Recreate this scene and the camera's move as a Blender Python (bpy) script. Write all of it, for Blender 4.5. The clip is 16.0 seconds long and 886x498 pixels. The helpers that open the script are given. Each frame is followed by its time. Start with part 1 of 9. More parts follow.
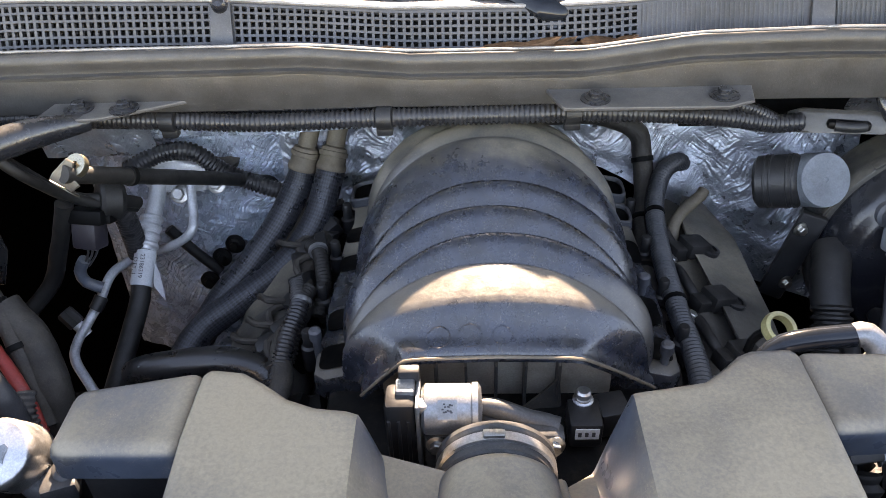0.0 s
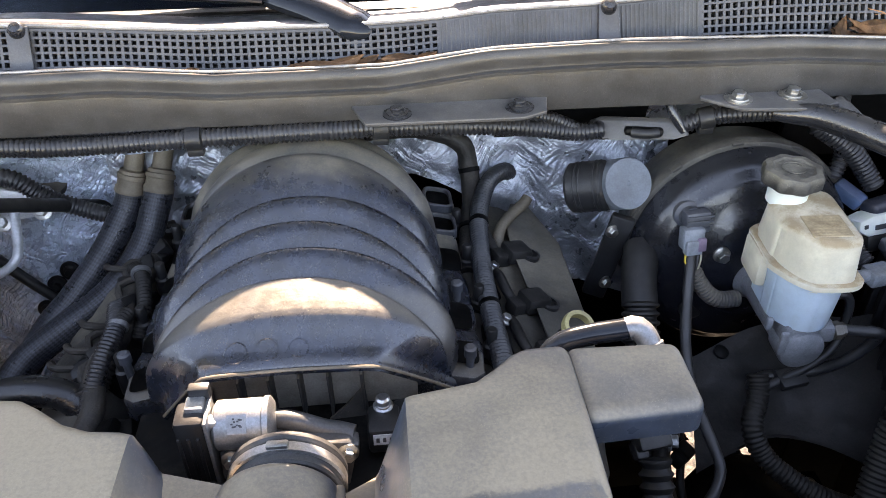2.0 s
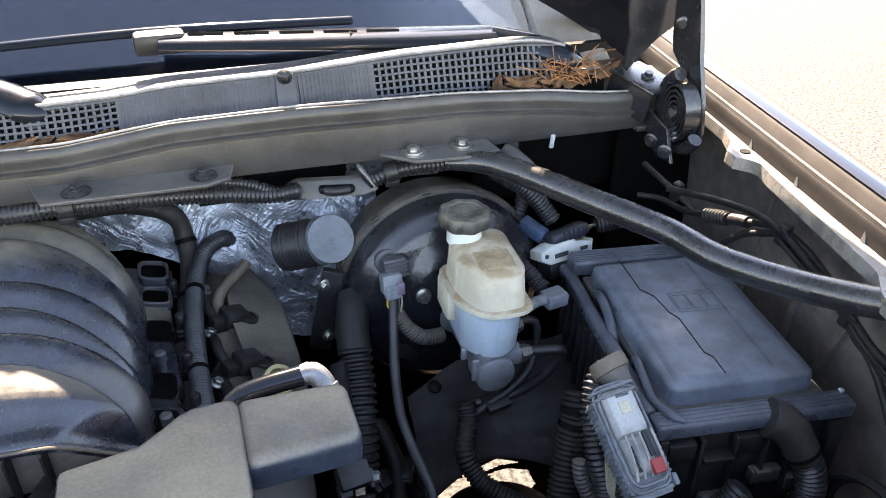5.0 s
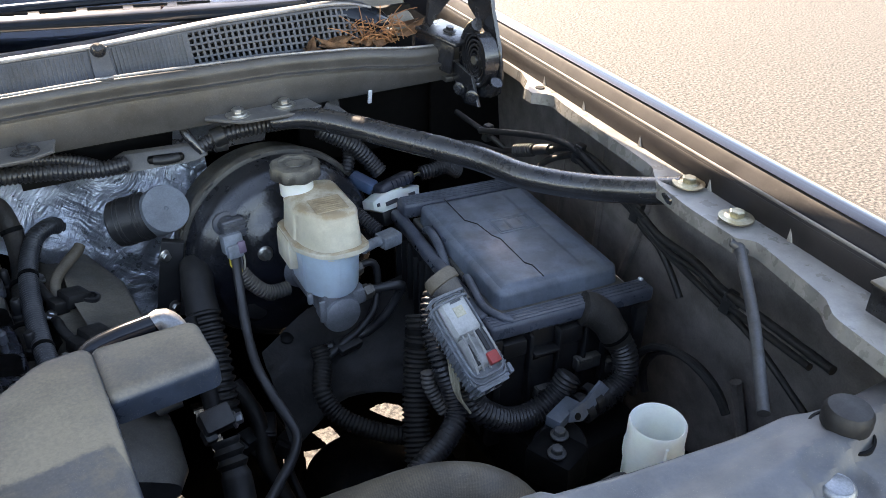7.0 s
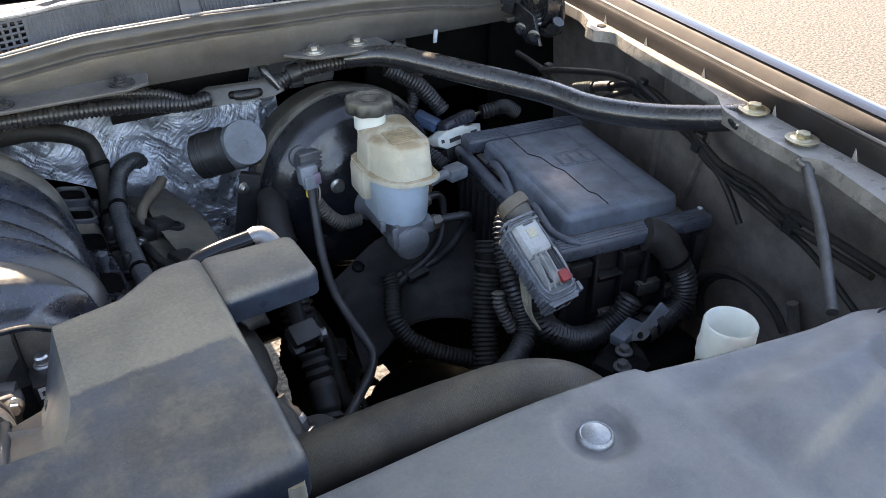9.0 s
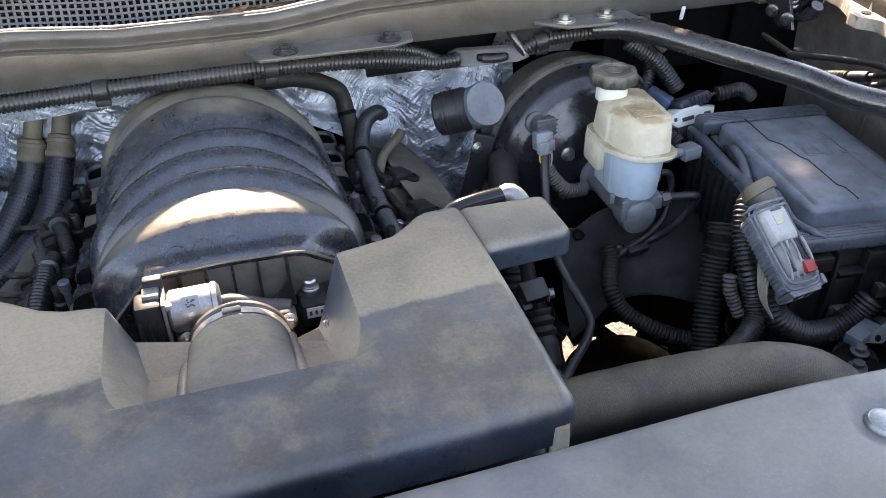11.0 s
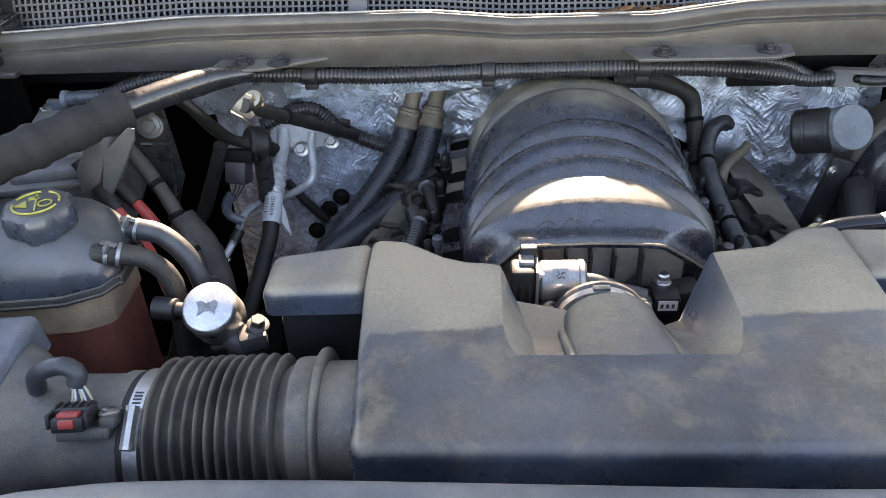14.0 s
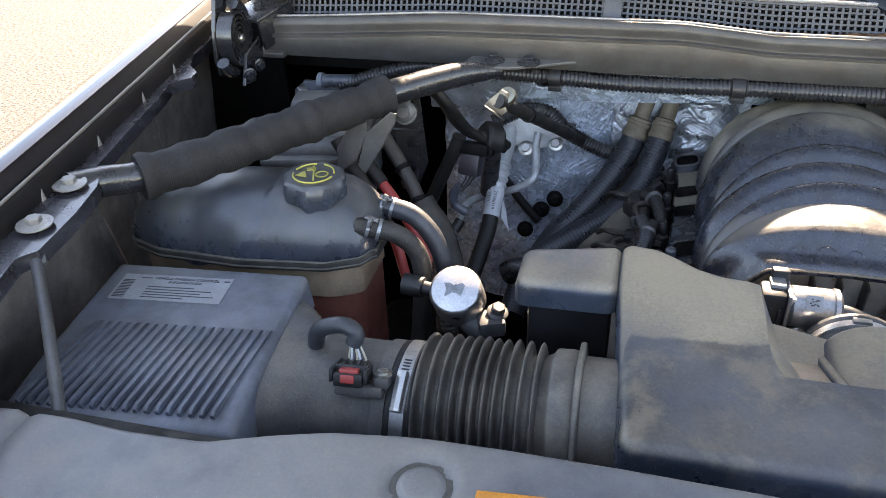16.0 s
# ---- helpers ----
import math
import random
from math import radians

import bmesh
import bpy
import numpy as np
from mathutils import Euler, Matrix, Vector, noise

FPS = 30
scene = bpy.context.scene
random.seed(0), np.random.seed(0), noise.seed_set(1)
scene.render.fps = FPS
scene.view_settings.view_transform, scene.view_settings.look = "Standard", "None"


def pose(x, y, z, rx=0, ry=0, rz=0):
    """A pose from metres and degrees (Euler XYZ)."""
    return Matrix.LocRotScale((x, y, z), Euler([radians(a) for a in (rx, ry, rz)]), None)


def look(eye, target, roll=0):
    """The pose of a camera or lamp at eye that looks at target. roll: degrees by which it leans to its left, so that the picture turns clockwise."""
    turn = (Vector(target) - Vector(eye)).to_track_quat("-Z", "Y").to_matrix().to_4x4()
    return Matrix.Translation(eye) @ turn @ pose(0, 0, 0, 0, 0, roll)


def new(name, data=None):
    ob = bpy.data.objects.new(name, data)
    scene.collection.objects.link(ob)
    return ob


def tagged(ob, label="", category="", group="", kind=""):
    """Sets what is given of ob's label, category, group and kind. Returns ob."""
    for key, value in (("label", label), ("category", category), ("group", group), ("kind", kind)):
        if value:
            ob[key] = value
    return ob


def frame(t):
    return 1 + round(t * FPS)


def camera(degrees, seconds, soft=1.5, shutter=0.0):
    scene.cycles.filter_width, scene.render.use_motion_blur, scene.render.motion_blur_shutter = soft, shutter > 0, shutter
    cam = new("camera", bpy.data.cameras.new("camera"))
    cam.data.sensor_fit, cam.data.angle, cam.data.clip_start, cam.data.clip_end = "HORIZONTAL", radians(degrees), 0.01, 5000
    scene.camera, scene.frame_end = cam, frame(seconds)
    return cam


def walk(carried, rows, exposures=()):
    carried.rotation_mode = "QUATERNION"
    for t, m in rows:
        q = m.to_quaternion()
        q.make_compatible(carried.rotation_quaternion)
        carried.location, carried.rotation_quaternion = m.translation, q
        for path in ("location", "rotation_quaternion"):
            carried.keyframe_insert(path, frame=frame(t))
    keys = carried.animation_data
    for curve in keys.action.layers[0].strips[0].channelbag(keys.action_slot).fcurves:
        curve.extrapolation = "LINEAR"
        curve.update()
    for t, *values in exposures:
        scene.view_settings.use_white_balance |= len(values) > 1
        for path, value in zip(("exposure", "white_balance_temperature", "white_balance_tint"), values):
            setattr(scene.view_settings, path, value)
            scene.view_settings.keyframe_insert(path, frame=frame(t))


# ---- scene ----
cam = camera(58.6, 16.0, soft=0.55)
PATH = [
    (0, (0.028, 0.016, 1.586), (-0.039, 1.618, 0.39), -2.3),
    (0.5, (0.061, 0.011, 1.587), (0.019, 1.617, 0.396), -2.4),
    (1, (0.09, 0.005, 1.589), (0.087, 1.615, 0.402), -2.2),
    (1.5, (0.12, -0.004, 1.589), (0.168, 1.614, 0.414), -1.8),
    (2, (0.146, -0.005, 1.594), (0.272, 1.611, 0.423), -0.9),
    (2.5, (0.169, -0.009, 1.596), (0.38, 1.618, 0.452), 0.1),
    (3, (0.205, -0.024, 1.599), (0.46, 1.621, 0.49), -0.1),
    (3.5, (0.227, -0.036, 1.6), (0.567, 1.611, 0.517), 0.4),
    (4, (0.25, -0.045, 1.603), (0.657, 1.598, 0.538), 0.4),
    (4.5, (0.27, -0.057, 1.606), (0.743, 1.579, 0.557), 0.5),
    (5, (0.285, -0.075, 1.608), (0.843, 1.544, 0.575), 0.9),
    (5.2, (0.289, -0.084, 1.61), (0.883, 1.521, 0.575), 1.0),
    (7.3, (0.243, -0.181, 1.571), (1.174, 1.264, 0.549), 0.3),
    (7.5, (0.233, -0.187, 1.57), (1.163, 1.25, 0.536), 0.1),
    (8, (0.21, -0.196, 1.569), (1.128, 1.227, 0.504), -0.3),
    (8.2, (0.203, -0.201, 1.564), (1.109, 1.226, 0.495), -0.4),
    (10.3, (0.104, -0.192, 1.559), (0.739, 1.339, 0.44), -0.8),
    (10.5, (0.092, -0.191, 1.559), (0.678, 1.359, 0.439), -1.1),
    (11, (0.065, -0.189, 1.566), (0.55, 1.387, 0.433), -0.9),
    (11.5, (0.047, -0.194, 1.57), (0.442, 1.406, 0.437), -1.3),
    (12, (0.026, -0.196, 1.569), (0.326, 1.428, 0.441), -1.5),
    (12.5, (0.003, -0.199, 1.572), (0.195, 1.443, 0.447), -1.8),
    (13, (-0.02, -0.201, 1.572), (0.087, 1.452, 0.451), -1.9),
    (13.5, (-0.047, -0.206, 1.575), (-0.038, 1.453, 0.458), -2.1),
    (14, (-0.075, -0.215, 1.578), (-0.17, 1.447, 0.468), -2.5),
    (14.5, (-0.108, -0.224, 1.582), (-0.304, 1.433, 0.479), -2.8),
    (15, (-0.144, -0.233, 1.581), (-0.445, 1.414, 0.486), -2.7),
    (15.5, (-0.17, -0.241, 1.582), (-0.535, 1.396, 0.492), -2.2),
    (16, (-0.187, -0.252, 1.585), (-0.625, 1.37, 0.5), -2.1),
]
walk(cam, [(t, look(eye, target, roll)) for t, eye, target, roll in PATH], exposures=[(0, 3.05, 9100, 23), (2.2, 3.13, 9000, 24), (3, 3.27, 8900, 24), (3.6, 3.36, 8800, 24), (4.3, 3.15, 8700, 22), (5, 2.96, 8400, 20), (7.5, 2.57, 8100, 18), (8.2, 2.57, 8100, 18), (10.5, 2.98, 8900, 22), (11.2, 3.09, 8900, 22), (12.5, 2.97, 9000, 22), (14, 3.04, 8800, 21), (15.5, 2.99, 8700, 20), (16, 2.86, 8700, 20)])

# ---- light ----
world = bpy.data.worlds.new("sky")
scene.world = world
world.use_nodes = True
SUN_EL, SUN_AZ = 32.1, 4.0
wn = world.node_tree.nodes
sky = wn.new("ShaderNodeTexSky")
sky.sky_type, sky.sun_disc = "NISHITA", False
sky.dust_density = 0.3
sky.sun_elevation, sky.sun_rotation = radians(SUN_EL), radians(SUN_AZ)
wn["Background"].inputs[1].default_value = 0.15
world.node_tree.links.new(sky.outputs[0], wn["Background"].inputs[0])
sun = new("sun", bpy.data.lights.new("sun", "SUN"))
sun.data.energy, sun.data.angle, sun.data.color = 5.0, radians(0.5), (1.0, 0.93, 0.83)
sun.matrix_world = look((0.3 + 6 * math.sin(radians(SUN_AZ)), 6, 6 * math.tan(radians(SUN_EL))), (0.3, 0, 0))

# ---- tools ----
ORIGIN = {}


def thing(name, label, category, at=(0, 0, 0), group="", kind=""):
    """A top-level thing: an Empty at its base, for its parts."""
    ob = new(name)
    ob.location = at
    ORIGIN[ob] = Vector(at)
    return tagged(ob, label, category, group, kind)


def finish(bm, angle=38):
    bmesh.ops.recalc_face_normals(bm, faces=bm.faces)
    for f in bm.faces:
        f.smooth = True
    lim = radians(angle)
    for e in bm.edges:
        e.smooth = not (len(e.link_faces) == 2 and e.calc_face_angle(0) > lim)


def part(name, bm, material, parent=None, label="", angle=38):
    """Links a bmesh in world places as one mesh under a thing or a part."""
    finish(bm, angle)
    at = ORIGIN.get(parent, Vector())
    bmesh.ops.translate(bm, verts=bm.verts, vec=-at)
    me = bpy.data.meshes.new(name)
    bm.to_mesh(me)
    bm.free()
    me.materials.append(material)
    ob = new(name, me)
    ob.parent = parent
    ORIGIN[ob] = at
    return tagged(ob, label)


def whole(name, bm, material, label, category, group="", kind="", angle=38):
    """A thing made of one mesh."""
    return tagged(part(name, bm, material, None, "", angle), label, category, group, kind)


def mk():
    return bmesh.new()


def box(bm, c, s, rot=(0, 0, 0), bev=0.003, seg=2, taper=1.0):
    m = pose(*c, *rot) @ Matrix.Diagonal((*s, 1))
    g = bmesh.ops.create_cube(bm, size=1.0)
    if taper != 1.0:
        for v in g["verts"]:
            if v.co.z > 0:
                v.co.x *= taper
                v.co.y *= taper
    bmesh.ops.transform(bm, matrix=m, verts=g["verts"])
    if bev:
        es = list({e for v in g["verts"] for e in v.link_edges})
        bmesh.ops.bevel(bm, geom=es, offset=bev, segments=seg, profile=0.5, affect="EDGES")
    return bm


def rings(bm, loops, closed=True, cap=True):
    """Skins a row of vertex loops."""
    made = [[bm.verts.new(p) for p in l] for l in loops]
    n = len(made[0])
    for a, b in zip(made, made[1:]):
        for i in range(n if closed else n - 1):
            bm.faces.new((a[i], a[(i + 1) % n], b[(i + 1) % n], b[i]))
    if cap and closed:
        bm.faces.new(made[0][::-1])
        bm.faces.new(made[-1])
    return made


def frame_of(axis):
    z = Vector(axis).normalized()
    x = z.orthogonal().normalized()
    return x, z.cross(x), z


def lathe(bm, c, axis, prof, seg=24, cap=True, lobes=0, depth=0.0):
    """Turns a profile of (radius, height) round an axis through c."""
    x, y, z = frame_of(axis)
    c = Vector(c)
    loops = []
    for r, h in prof:
        l = []
        for i in range(seg):
            a = 2 * math.pi * i / seg
            k = r * (1 + (depth * math.cos(lobes * a) if lobes else 0))
            l.append(c + z * h + x * (k * math.cos(a)) + y * (k * math.sin(a)))
        loops.append(l)
    rings(bm, loops, True, cap)
    return bm


def spline(pts, n):
    """n points evenly along a smooth curve through pts."""
    p = [Vector(q) for q in pts]
    p = [p[0] * 2 - p[1]] + p + [p[-1] * 2 - p[-2]]
    out = []
    for i in range(1, len(p) - 2):
        for k in range(24):
            t = k / 24
            a, b, c, d = p[i - 1:i + 3]
            out.append(0.5 * ((2 * b) + (c - a) * t + (2 * a - 5 * b + 4 * c - d) * t * t + (3 * b - a - 3 * c + d) * t ** 3))
    out.append(p[-2])
    ds = np.r_[0, np.cumsum([(b - a).length for a, b in zip(out, out[1:])])]
    arr = np.array(out)
    s = np.linspace(0, ds[-1], n)
    return [Vector(q) for q in np.stack([np.interp(s, ds, arr[:, k]) for k in range(3)], 1)], ds[-1]


def tube(bm, pts, r, seg=12, step=0.008, ridge=0.0, pitch=0.005, flat=1.0, lump=0.0, cap=True, uv=0.0):
    """A hose along a curve; ridge and pitch give a ribbed conduit; r may be a function of 0..1."""
    _, length = spline(pts, 4)
    if ridge:
        k = max(4, int(length / pitch))
        n = 4 * k + 1
    else:
        n = max(4, int(length / step))
    path, _ = spline(pts, n)
    up = (path[1] - path[0]).orthogonal().normalized() if flat == 1.0 else Vector((0, 0, 1))
    loops = []
    for i, p in enumerate(path):
        d = (path[min(i + 1, n - 1)] - path[max(i - 1, 0)]).normalized()
        up = (up - d * up.dot(d)).normalized()
        w = d.cross(up)
        rr = r(i / (n - 1)) if callable(r) else r
        if ridge:
            rr += ridge * (0.5 if i % 4 in (1, 2) else -0.5)
        if lump:
            rr *= 1 + lump * noise.noise(p * 60)
        loops.append([p + up * (rr * math.cos(a) * flat) + w * (rr * math.sin(a)) for a in (2 * math.pi * j / seg for j in range(seg))])
    made = rings(bm, loops, True, cap)
    if uv:
        lay = bm.loops.layers.uv.new("along")
        col = {v: j for l in made for j, v in enumerate(l)}
        row = {v: i for i, l in enumerate(made) for v in l}
        for fc in bm.faces:
            js = [col[lp.vert] for lp in fc.loops]
            wrap = max(js) - min(js) > seg / 2
            for lp, j in zip(fc.loops, js):
                lp[lay].uv = ((j + seg if wrap and j < seg / 2 else j) / seg, row[lp.vert] * length / (n - 1) / (2 * math.pi * uv))
    return bm


def slab(bm, xs, y0, y1, top, depth, r=0.01, nv=24, flare=0.0):
    """A moulded lid: rows of x, front and rear edge as functions of x, height as a function of x and y, rounded rim, skirt of some depth."""
    xa, xb = xs[0], xs[-1]
    es = [0, 0.06, 0.2, 0.42, 0.7, 1.0]
    cols = sorted(set([xa + e * r for e in es] + [xb - e * r for e in es] + [x for x in xs[1:-1] if xa + r < x < xb - r]))
    grid = []
    for x in cols:
        a, b = y0(x), y1(x)
        rows = [a + e * r for e in es] + [a + r + (b - a - 2 * r) * k / nv for k in range(1, nv)] + [b - e * r for e in es[::-1]]
        line = []
        for y in rows:
            dx, dy = min(x - xa, xb - x), min(y - a, b - y)
            ex, ey = max(0, r - dx), max(0, r - dy)
            d = min(r, math.hypot(ex, ey))
            z = top(x, y) - r + math.sqrt(max(0, r * r - d * d))
            px, py = x, y
            k = math.hypot(ex, ey)
            if k > r:
                sx = 1 if x < (xa + xb) / 2 else -1
                sy = 1 if y < (a + b) / 2 else -1
                px += sx * ex * (1 - r / k)
                py += sy * ey * (1 - r / k)
            line.append(bm.verts.new((px, py, z)))
        grid.append(line)
    n, m = len(grid), len(grid[0])
    for i in range(n - 1):
        for j in range(m - 1):
            bm.faces.new((grid[i][j], grid[i + 1][j], grid[i + 1][j + 1], grid[i][j + 1]))
    rim = [grid[i][0] for i in range(n)] + [grid[-1][j] for j in range(1, m)] + [grid[i][-1] for i in range(n - 2, -1, -1)] + [grid[0][j] for j in range(m - 2, 0, -1)]
    cx, cy = (xa + xb) / 2, sum(v.co.y for v in rim) / len(rim)
    low = [bm.verts.new((v.co.x + flare * (1 if v.co.x > cx else -1), v.co.y + flare * (1 if v.co.y > cy else -1), v.co.z - depth)) for v in rim]
    for i in range(len(rim)):
        k = (i + 1) % len(rim)
        bm.faces.new((rim[i], low[i], low[k], rim[k]))
    bm.faces.new(low)
    return bm


def lin(*pts):
    """A piecewise linear function."""
    px, py = zip(*pts)
    return lambda x: float(np.interp(x, px, py))


def span(a, b, n):
    return [a + (b - a) * i / n for i in range(n + 1)]


def sheet(bm, f, nu, nv, thick=0.003, axis=(0, 0, 1)):
    """A panel of some thickness over f(u, v)."""
    t = Vector(axis) * thick
    a = [[Vector(f(u / nu, v / nv)) for v in range(nv + 1)] for u in range(nu + 1)]
    A = [[bm.verts.new(p) for p in l] for l in a]
    B = [[bm.verts.new(p - t) for p in l] for l in a]
    for i in range(nu):
        for j in range(nv):
            bm.faces.new((A[i][j], A[i + 1][j], A[i + 1][j + 1], A[i][j + 1]))
            bm.faces.new((B[i][j], B[i][j + 1], B[i + 1][j + 1], B[i + 1][j]))
    for i in range(nu):
        bm.faces.new((A[i][0], B[i][0], B[i + 1][0], A[i + 1][0]))
        bm.faces.new((A[i][nv], A[i + 1][nv], B[i + 1][nv], B[i][nv]))
    for j in range(nv):
        bm.faces.new((A[0][j], A[0][j + 1], B[0][j + 1], B[0][j]))
        bm.faces.new((A[nu][j], B[nu][j], B[nu][j + 1], A[nu][j + 1]))
    return bm


def prism(bm, pts, d, bev=0.0015, seg=1):
    """A flat plate: a polygon in space, pushed along d."""
    d = Vector(d)
    a = [bm.verts.new(p) for p in pts]
    b = [bm.verts.new(Vector(p) + d) for p in pts]
    n = len(pts)
    fs = [bm.faces.new(a[::-1]), bm.faces.new(b)] + [bm.faces.new((a[i], a[(i + 1) % n], b[(i + 1) % n], b[i])) for i in range(n)]
    if bev:
        bmesh.ops.bevel(bm, geom=list({e for f in fs[:2] for e in f.edges}), offset=bev, segments=seg, profile=0.5, affect="EDGES")
    return bm


def bolt(bm, c, axis=(0, 0, 1), r=0.008, h=0.007):
    """A flanged hexagon bolt head."""
    lathe(bm, c, axis, [(r * 1.5, 0), (r * 1.5, h * 0.22), (r * 1.2, h * 0.34)], 18)
    lathe(bm, c, axis, [(r * 0.98, h * 0.3), (r, h * 0.9), (r * 0.86, h)], 6)
    return bm


# ---- materials ----
def mat(name, base, rough=0.5, metal=0.0, var=0.3, scale=25.0, bump=0.15, bscale=350.0, dust=0.0, dcol=(0.23, 0.19, 0.14), dscale=9.0,
        edge=None, dirt=0.0, dirtcol=(0.05, 0.04, 0.03), wave=None, trans=0.0, spec=0.5, drough=0.85, crinkle=0.0, coat=0.0, sss=0.0, rvar=0.12, bdist=0.0012, grain_=0.12, speck=0.55, fade=0.5, low=0.12, lean=-0.05, fuzz=5.0):
    """A worn surface: grain, blotches, dust that lies on what faces up. edge: (axis vector, offset, width) beyond which the dust lies thick."""
    m = bpy.data.materials.new(name)
    m.use_nodes = True
    n, l = m.node_tree.nodes, m.node_tree.links
    bsdf = n["Principled BSDF"]
    geo = n.new("ShaderNodeNewGeometry")

    def tex(sc, detail=4.0, rgh=0.6):
        t = n.new("ShaderNodeTexNoise")
        t.inputs["Scale"].default_value, t.inputs["Detail"].default_value, t.inputs["Roughness"].default_value = sc, detail, rgh
        l.new(geo.outputs["Position"], t.inputs["Vector"])
        return t.outputs["Fac"]

    def ramp(v, a, b, c=0.0, d=1.0):
        r = n.new("ShaderNodeMapRange")
        r.interpolation_type = "SMOOTHSTEP"
        for k, x in zip((1, 2, 3, 4), (a, b, c, d)):
            r.inputs[k].default_value = x
        l.new(v, r.inputs[0])
        return r.outputs[0]

    def mth(op, a, b):
        q = n.new("ShaderNodeMath")
        q.operation = op
        for k, x in enumerate((a, b)):
            if isinstance(x, (int, float)):
                q.inputs[k].default_value = x
            else:
                l.new(x, q.inputs[k])
        return q.outputs[0]

    def mix(f, a, b):
        q = n.new("ShaderNodeMix")
        q.data_type = "RGBA"
        l.new(f, q.inputs[0])
        for k, x in ((6, a), (7, b)):
            if isinstance(x, tuple):
                q.inputs[k].default_value = (*x, 1)
            else:
                l.new(x, q.inputs[k])
        return q.outputs[2]

    lo = tuple(c * (1 - var) for c in base)
    hi = tuple(min(1, c * (1 + var)) for c in base)
    big = tex(scale)
    col = mix(ramp(big, 0.3, 0.7), lo, hi)
    fine = tex(bscale, 3.0)
    rg = mth("ADD", ramp(tex(scale * 2.3), 0.3, 0.75, -min(rvar, rough * 0.3), min(rvar, rough * 0.3)), rough)
    if dirt:
        f = mth("MULTIPLY", ramp(tex(scale * 1.7, 6.0, 0.7), 0.48, 0.68), dirt)
        if dust:
            # grime settles on what faces up
            nz = n.new("ShaderNodeSeparateXYZ")
            l.new(geo.outputs["Normal"], nz.inputs[0])
            f = mth("MULTIPLY", f, ramp(nz.outputs[2], 0.0, 0.7, 0.3, 1.0))
        col = mix(f, col, dirtcol)
    if dust:
        sx = n.new("ShaderNodeSeparateXYZ")
        l.new(geo.outputs["Normal"], sx.inputs[0])
        upf = ramp(sx.outputs[2], lean, 0.75, low, 1.0)
        blot = ramp(tex(dscale, fuzz, 0.62 if fuzz > 3 else 0.45), 0.34, 0.66, 0.35, 1.0)
        grain = ramp(tex(dscale * 45, 2.0), 0.3, 0.75, 0.75, 1.0)
        f = mth("MULTIPLY", mth("MULTIPLY", upf, blot), mth("MULTIPLY", grain, dust))
        if edge:
            v, off, width, rest, *second = edge
            dp = n.new("ShaderNodeVectorMath")
            dp.operation = "DOT_PRODUCT"
            l.new(geo.outputs["Position"], dp.inputs[0])
            dp.inputs[1].default_value = v
            wob = ramp(tex(42.0, 7.0, 0.72), 0.2, 0.8, -1.0, 1.0)
            q = mth("ADD", dp.outputs["Value"], mth("MULTIPLY", wob, width * 0.6))
            f = mth("MULTIPLY", f, ramp(q, off - width * fade, off + width * fade, rest, 1.0))
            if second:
                # a second dusty stretch on the near side, brightening the sunlit patch in the colour
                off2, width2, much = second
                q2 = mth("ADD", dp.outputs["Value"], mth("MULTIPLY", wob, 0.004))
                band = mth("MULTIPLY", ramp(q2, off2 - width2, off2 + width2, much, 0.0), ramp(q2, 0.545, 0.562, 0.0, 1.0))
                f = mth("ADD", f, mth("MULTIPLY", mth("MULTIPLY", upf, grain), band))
        f = mth("MINIMUM", f, 0.97)
        col = mix(f, col, dcol)
        rg = mth("ADD", rg, mth("MULTIPLY", f, drough - rough))
    if dust:
        sp = mth("MULTIPLY", ramp(tex(1100.0, 1.0), 0.63, 0.72), mth("MULTIPLY", ramp(tex(60.0, 3.0), 0.4, 0.65), speck * min(1.0, dust + 0.2)))
        col = mix(sp, col, tuple(min(1, 1.5 * c) for c in dcol))
    if grain_:
        hs = n.new("ShaderNodeHueSaturation")
        l.new(ramp(tex(520.0, 2.0, 0.7), 0.28, 0.72, 1 - grain_, 1 + grain_), hs.inputs["Value"])
        l.new(col, hs.inputs["Color"])
        col = hs.outputs[0]
    l.new(col, bsdf.inputs["Base Color"])
    l.new(rg, bsdf.inputs["Roughness"])
    bsdf.inputs["Metallic"].default_value = metal
    bsdf.inputs["Specular IOR Level"].default_value = spec
    bsdf.inputs["Transmission Weight"].default_value = trans
    bsdf.inputs["Coat Weight"].default_value = coat
    if sss:
        bsdf.inputs["Subsurface Weight"].default_value = sss
        bsdf.inputs["Subsurface Radius"].default_value = (0.02, 0.015, 0.01)
        bsdf.inputs["Subsurface Scale"].default_value = 0.3
    hgt = fine
    if crinkle:
        # creases of thin foil: bent, drawn-out ridges over a fine emboss
        wp = n.new("ShaderNodeTexNoise")
        wp.inputs["Scale"].default_value = 9.0
        l.new(geo.outputs["Position"], wp.inputs["Vector"])
        av = n.new("ShaderNodeVectorMath")
        av.operation = "MULTIPLY_ADD"
        l.new(wp.outputs["Color"], av.inputs[0])
        av.inputs[1].default_value = (0.09, 0.09, 0.09)
        l.new(geo.outputs["Position"], av.inputs[2])
        ridges = []
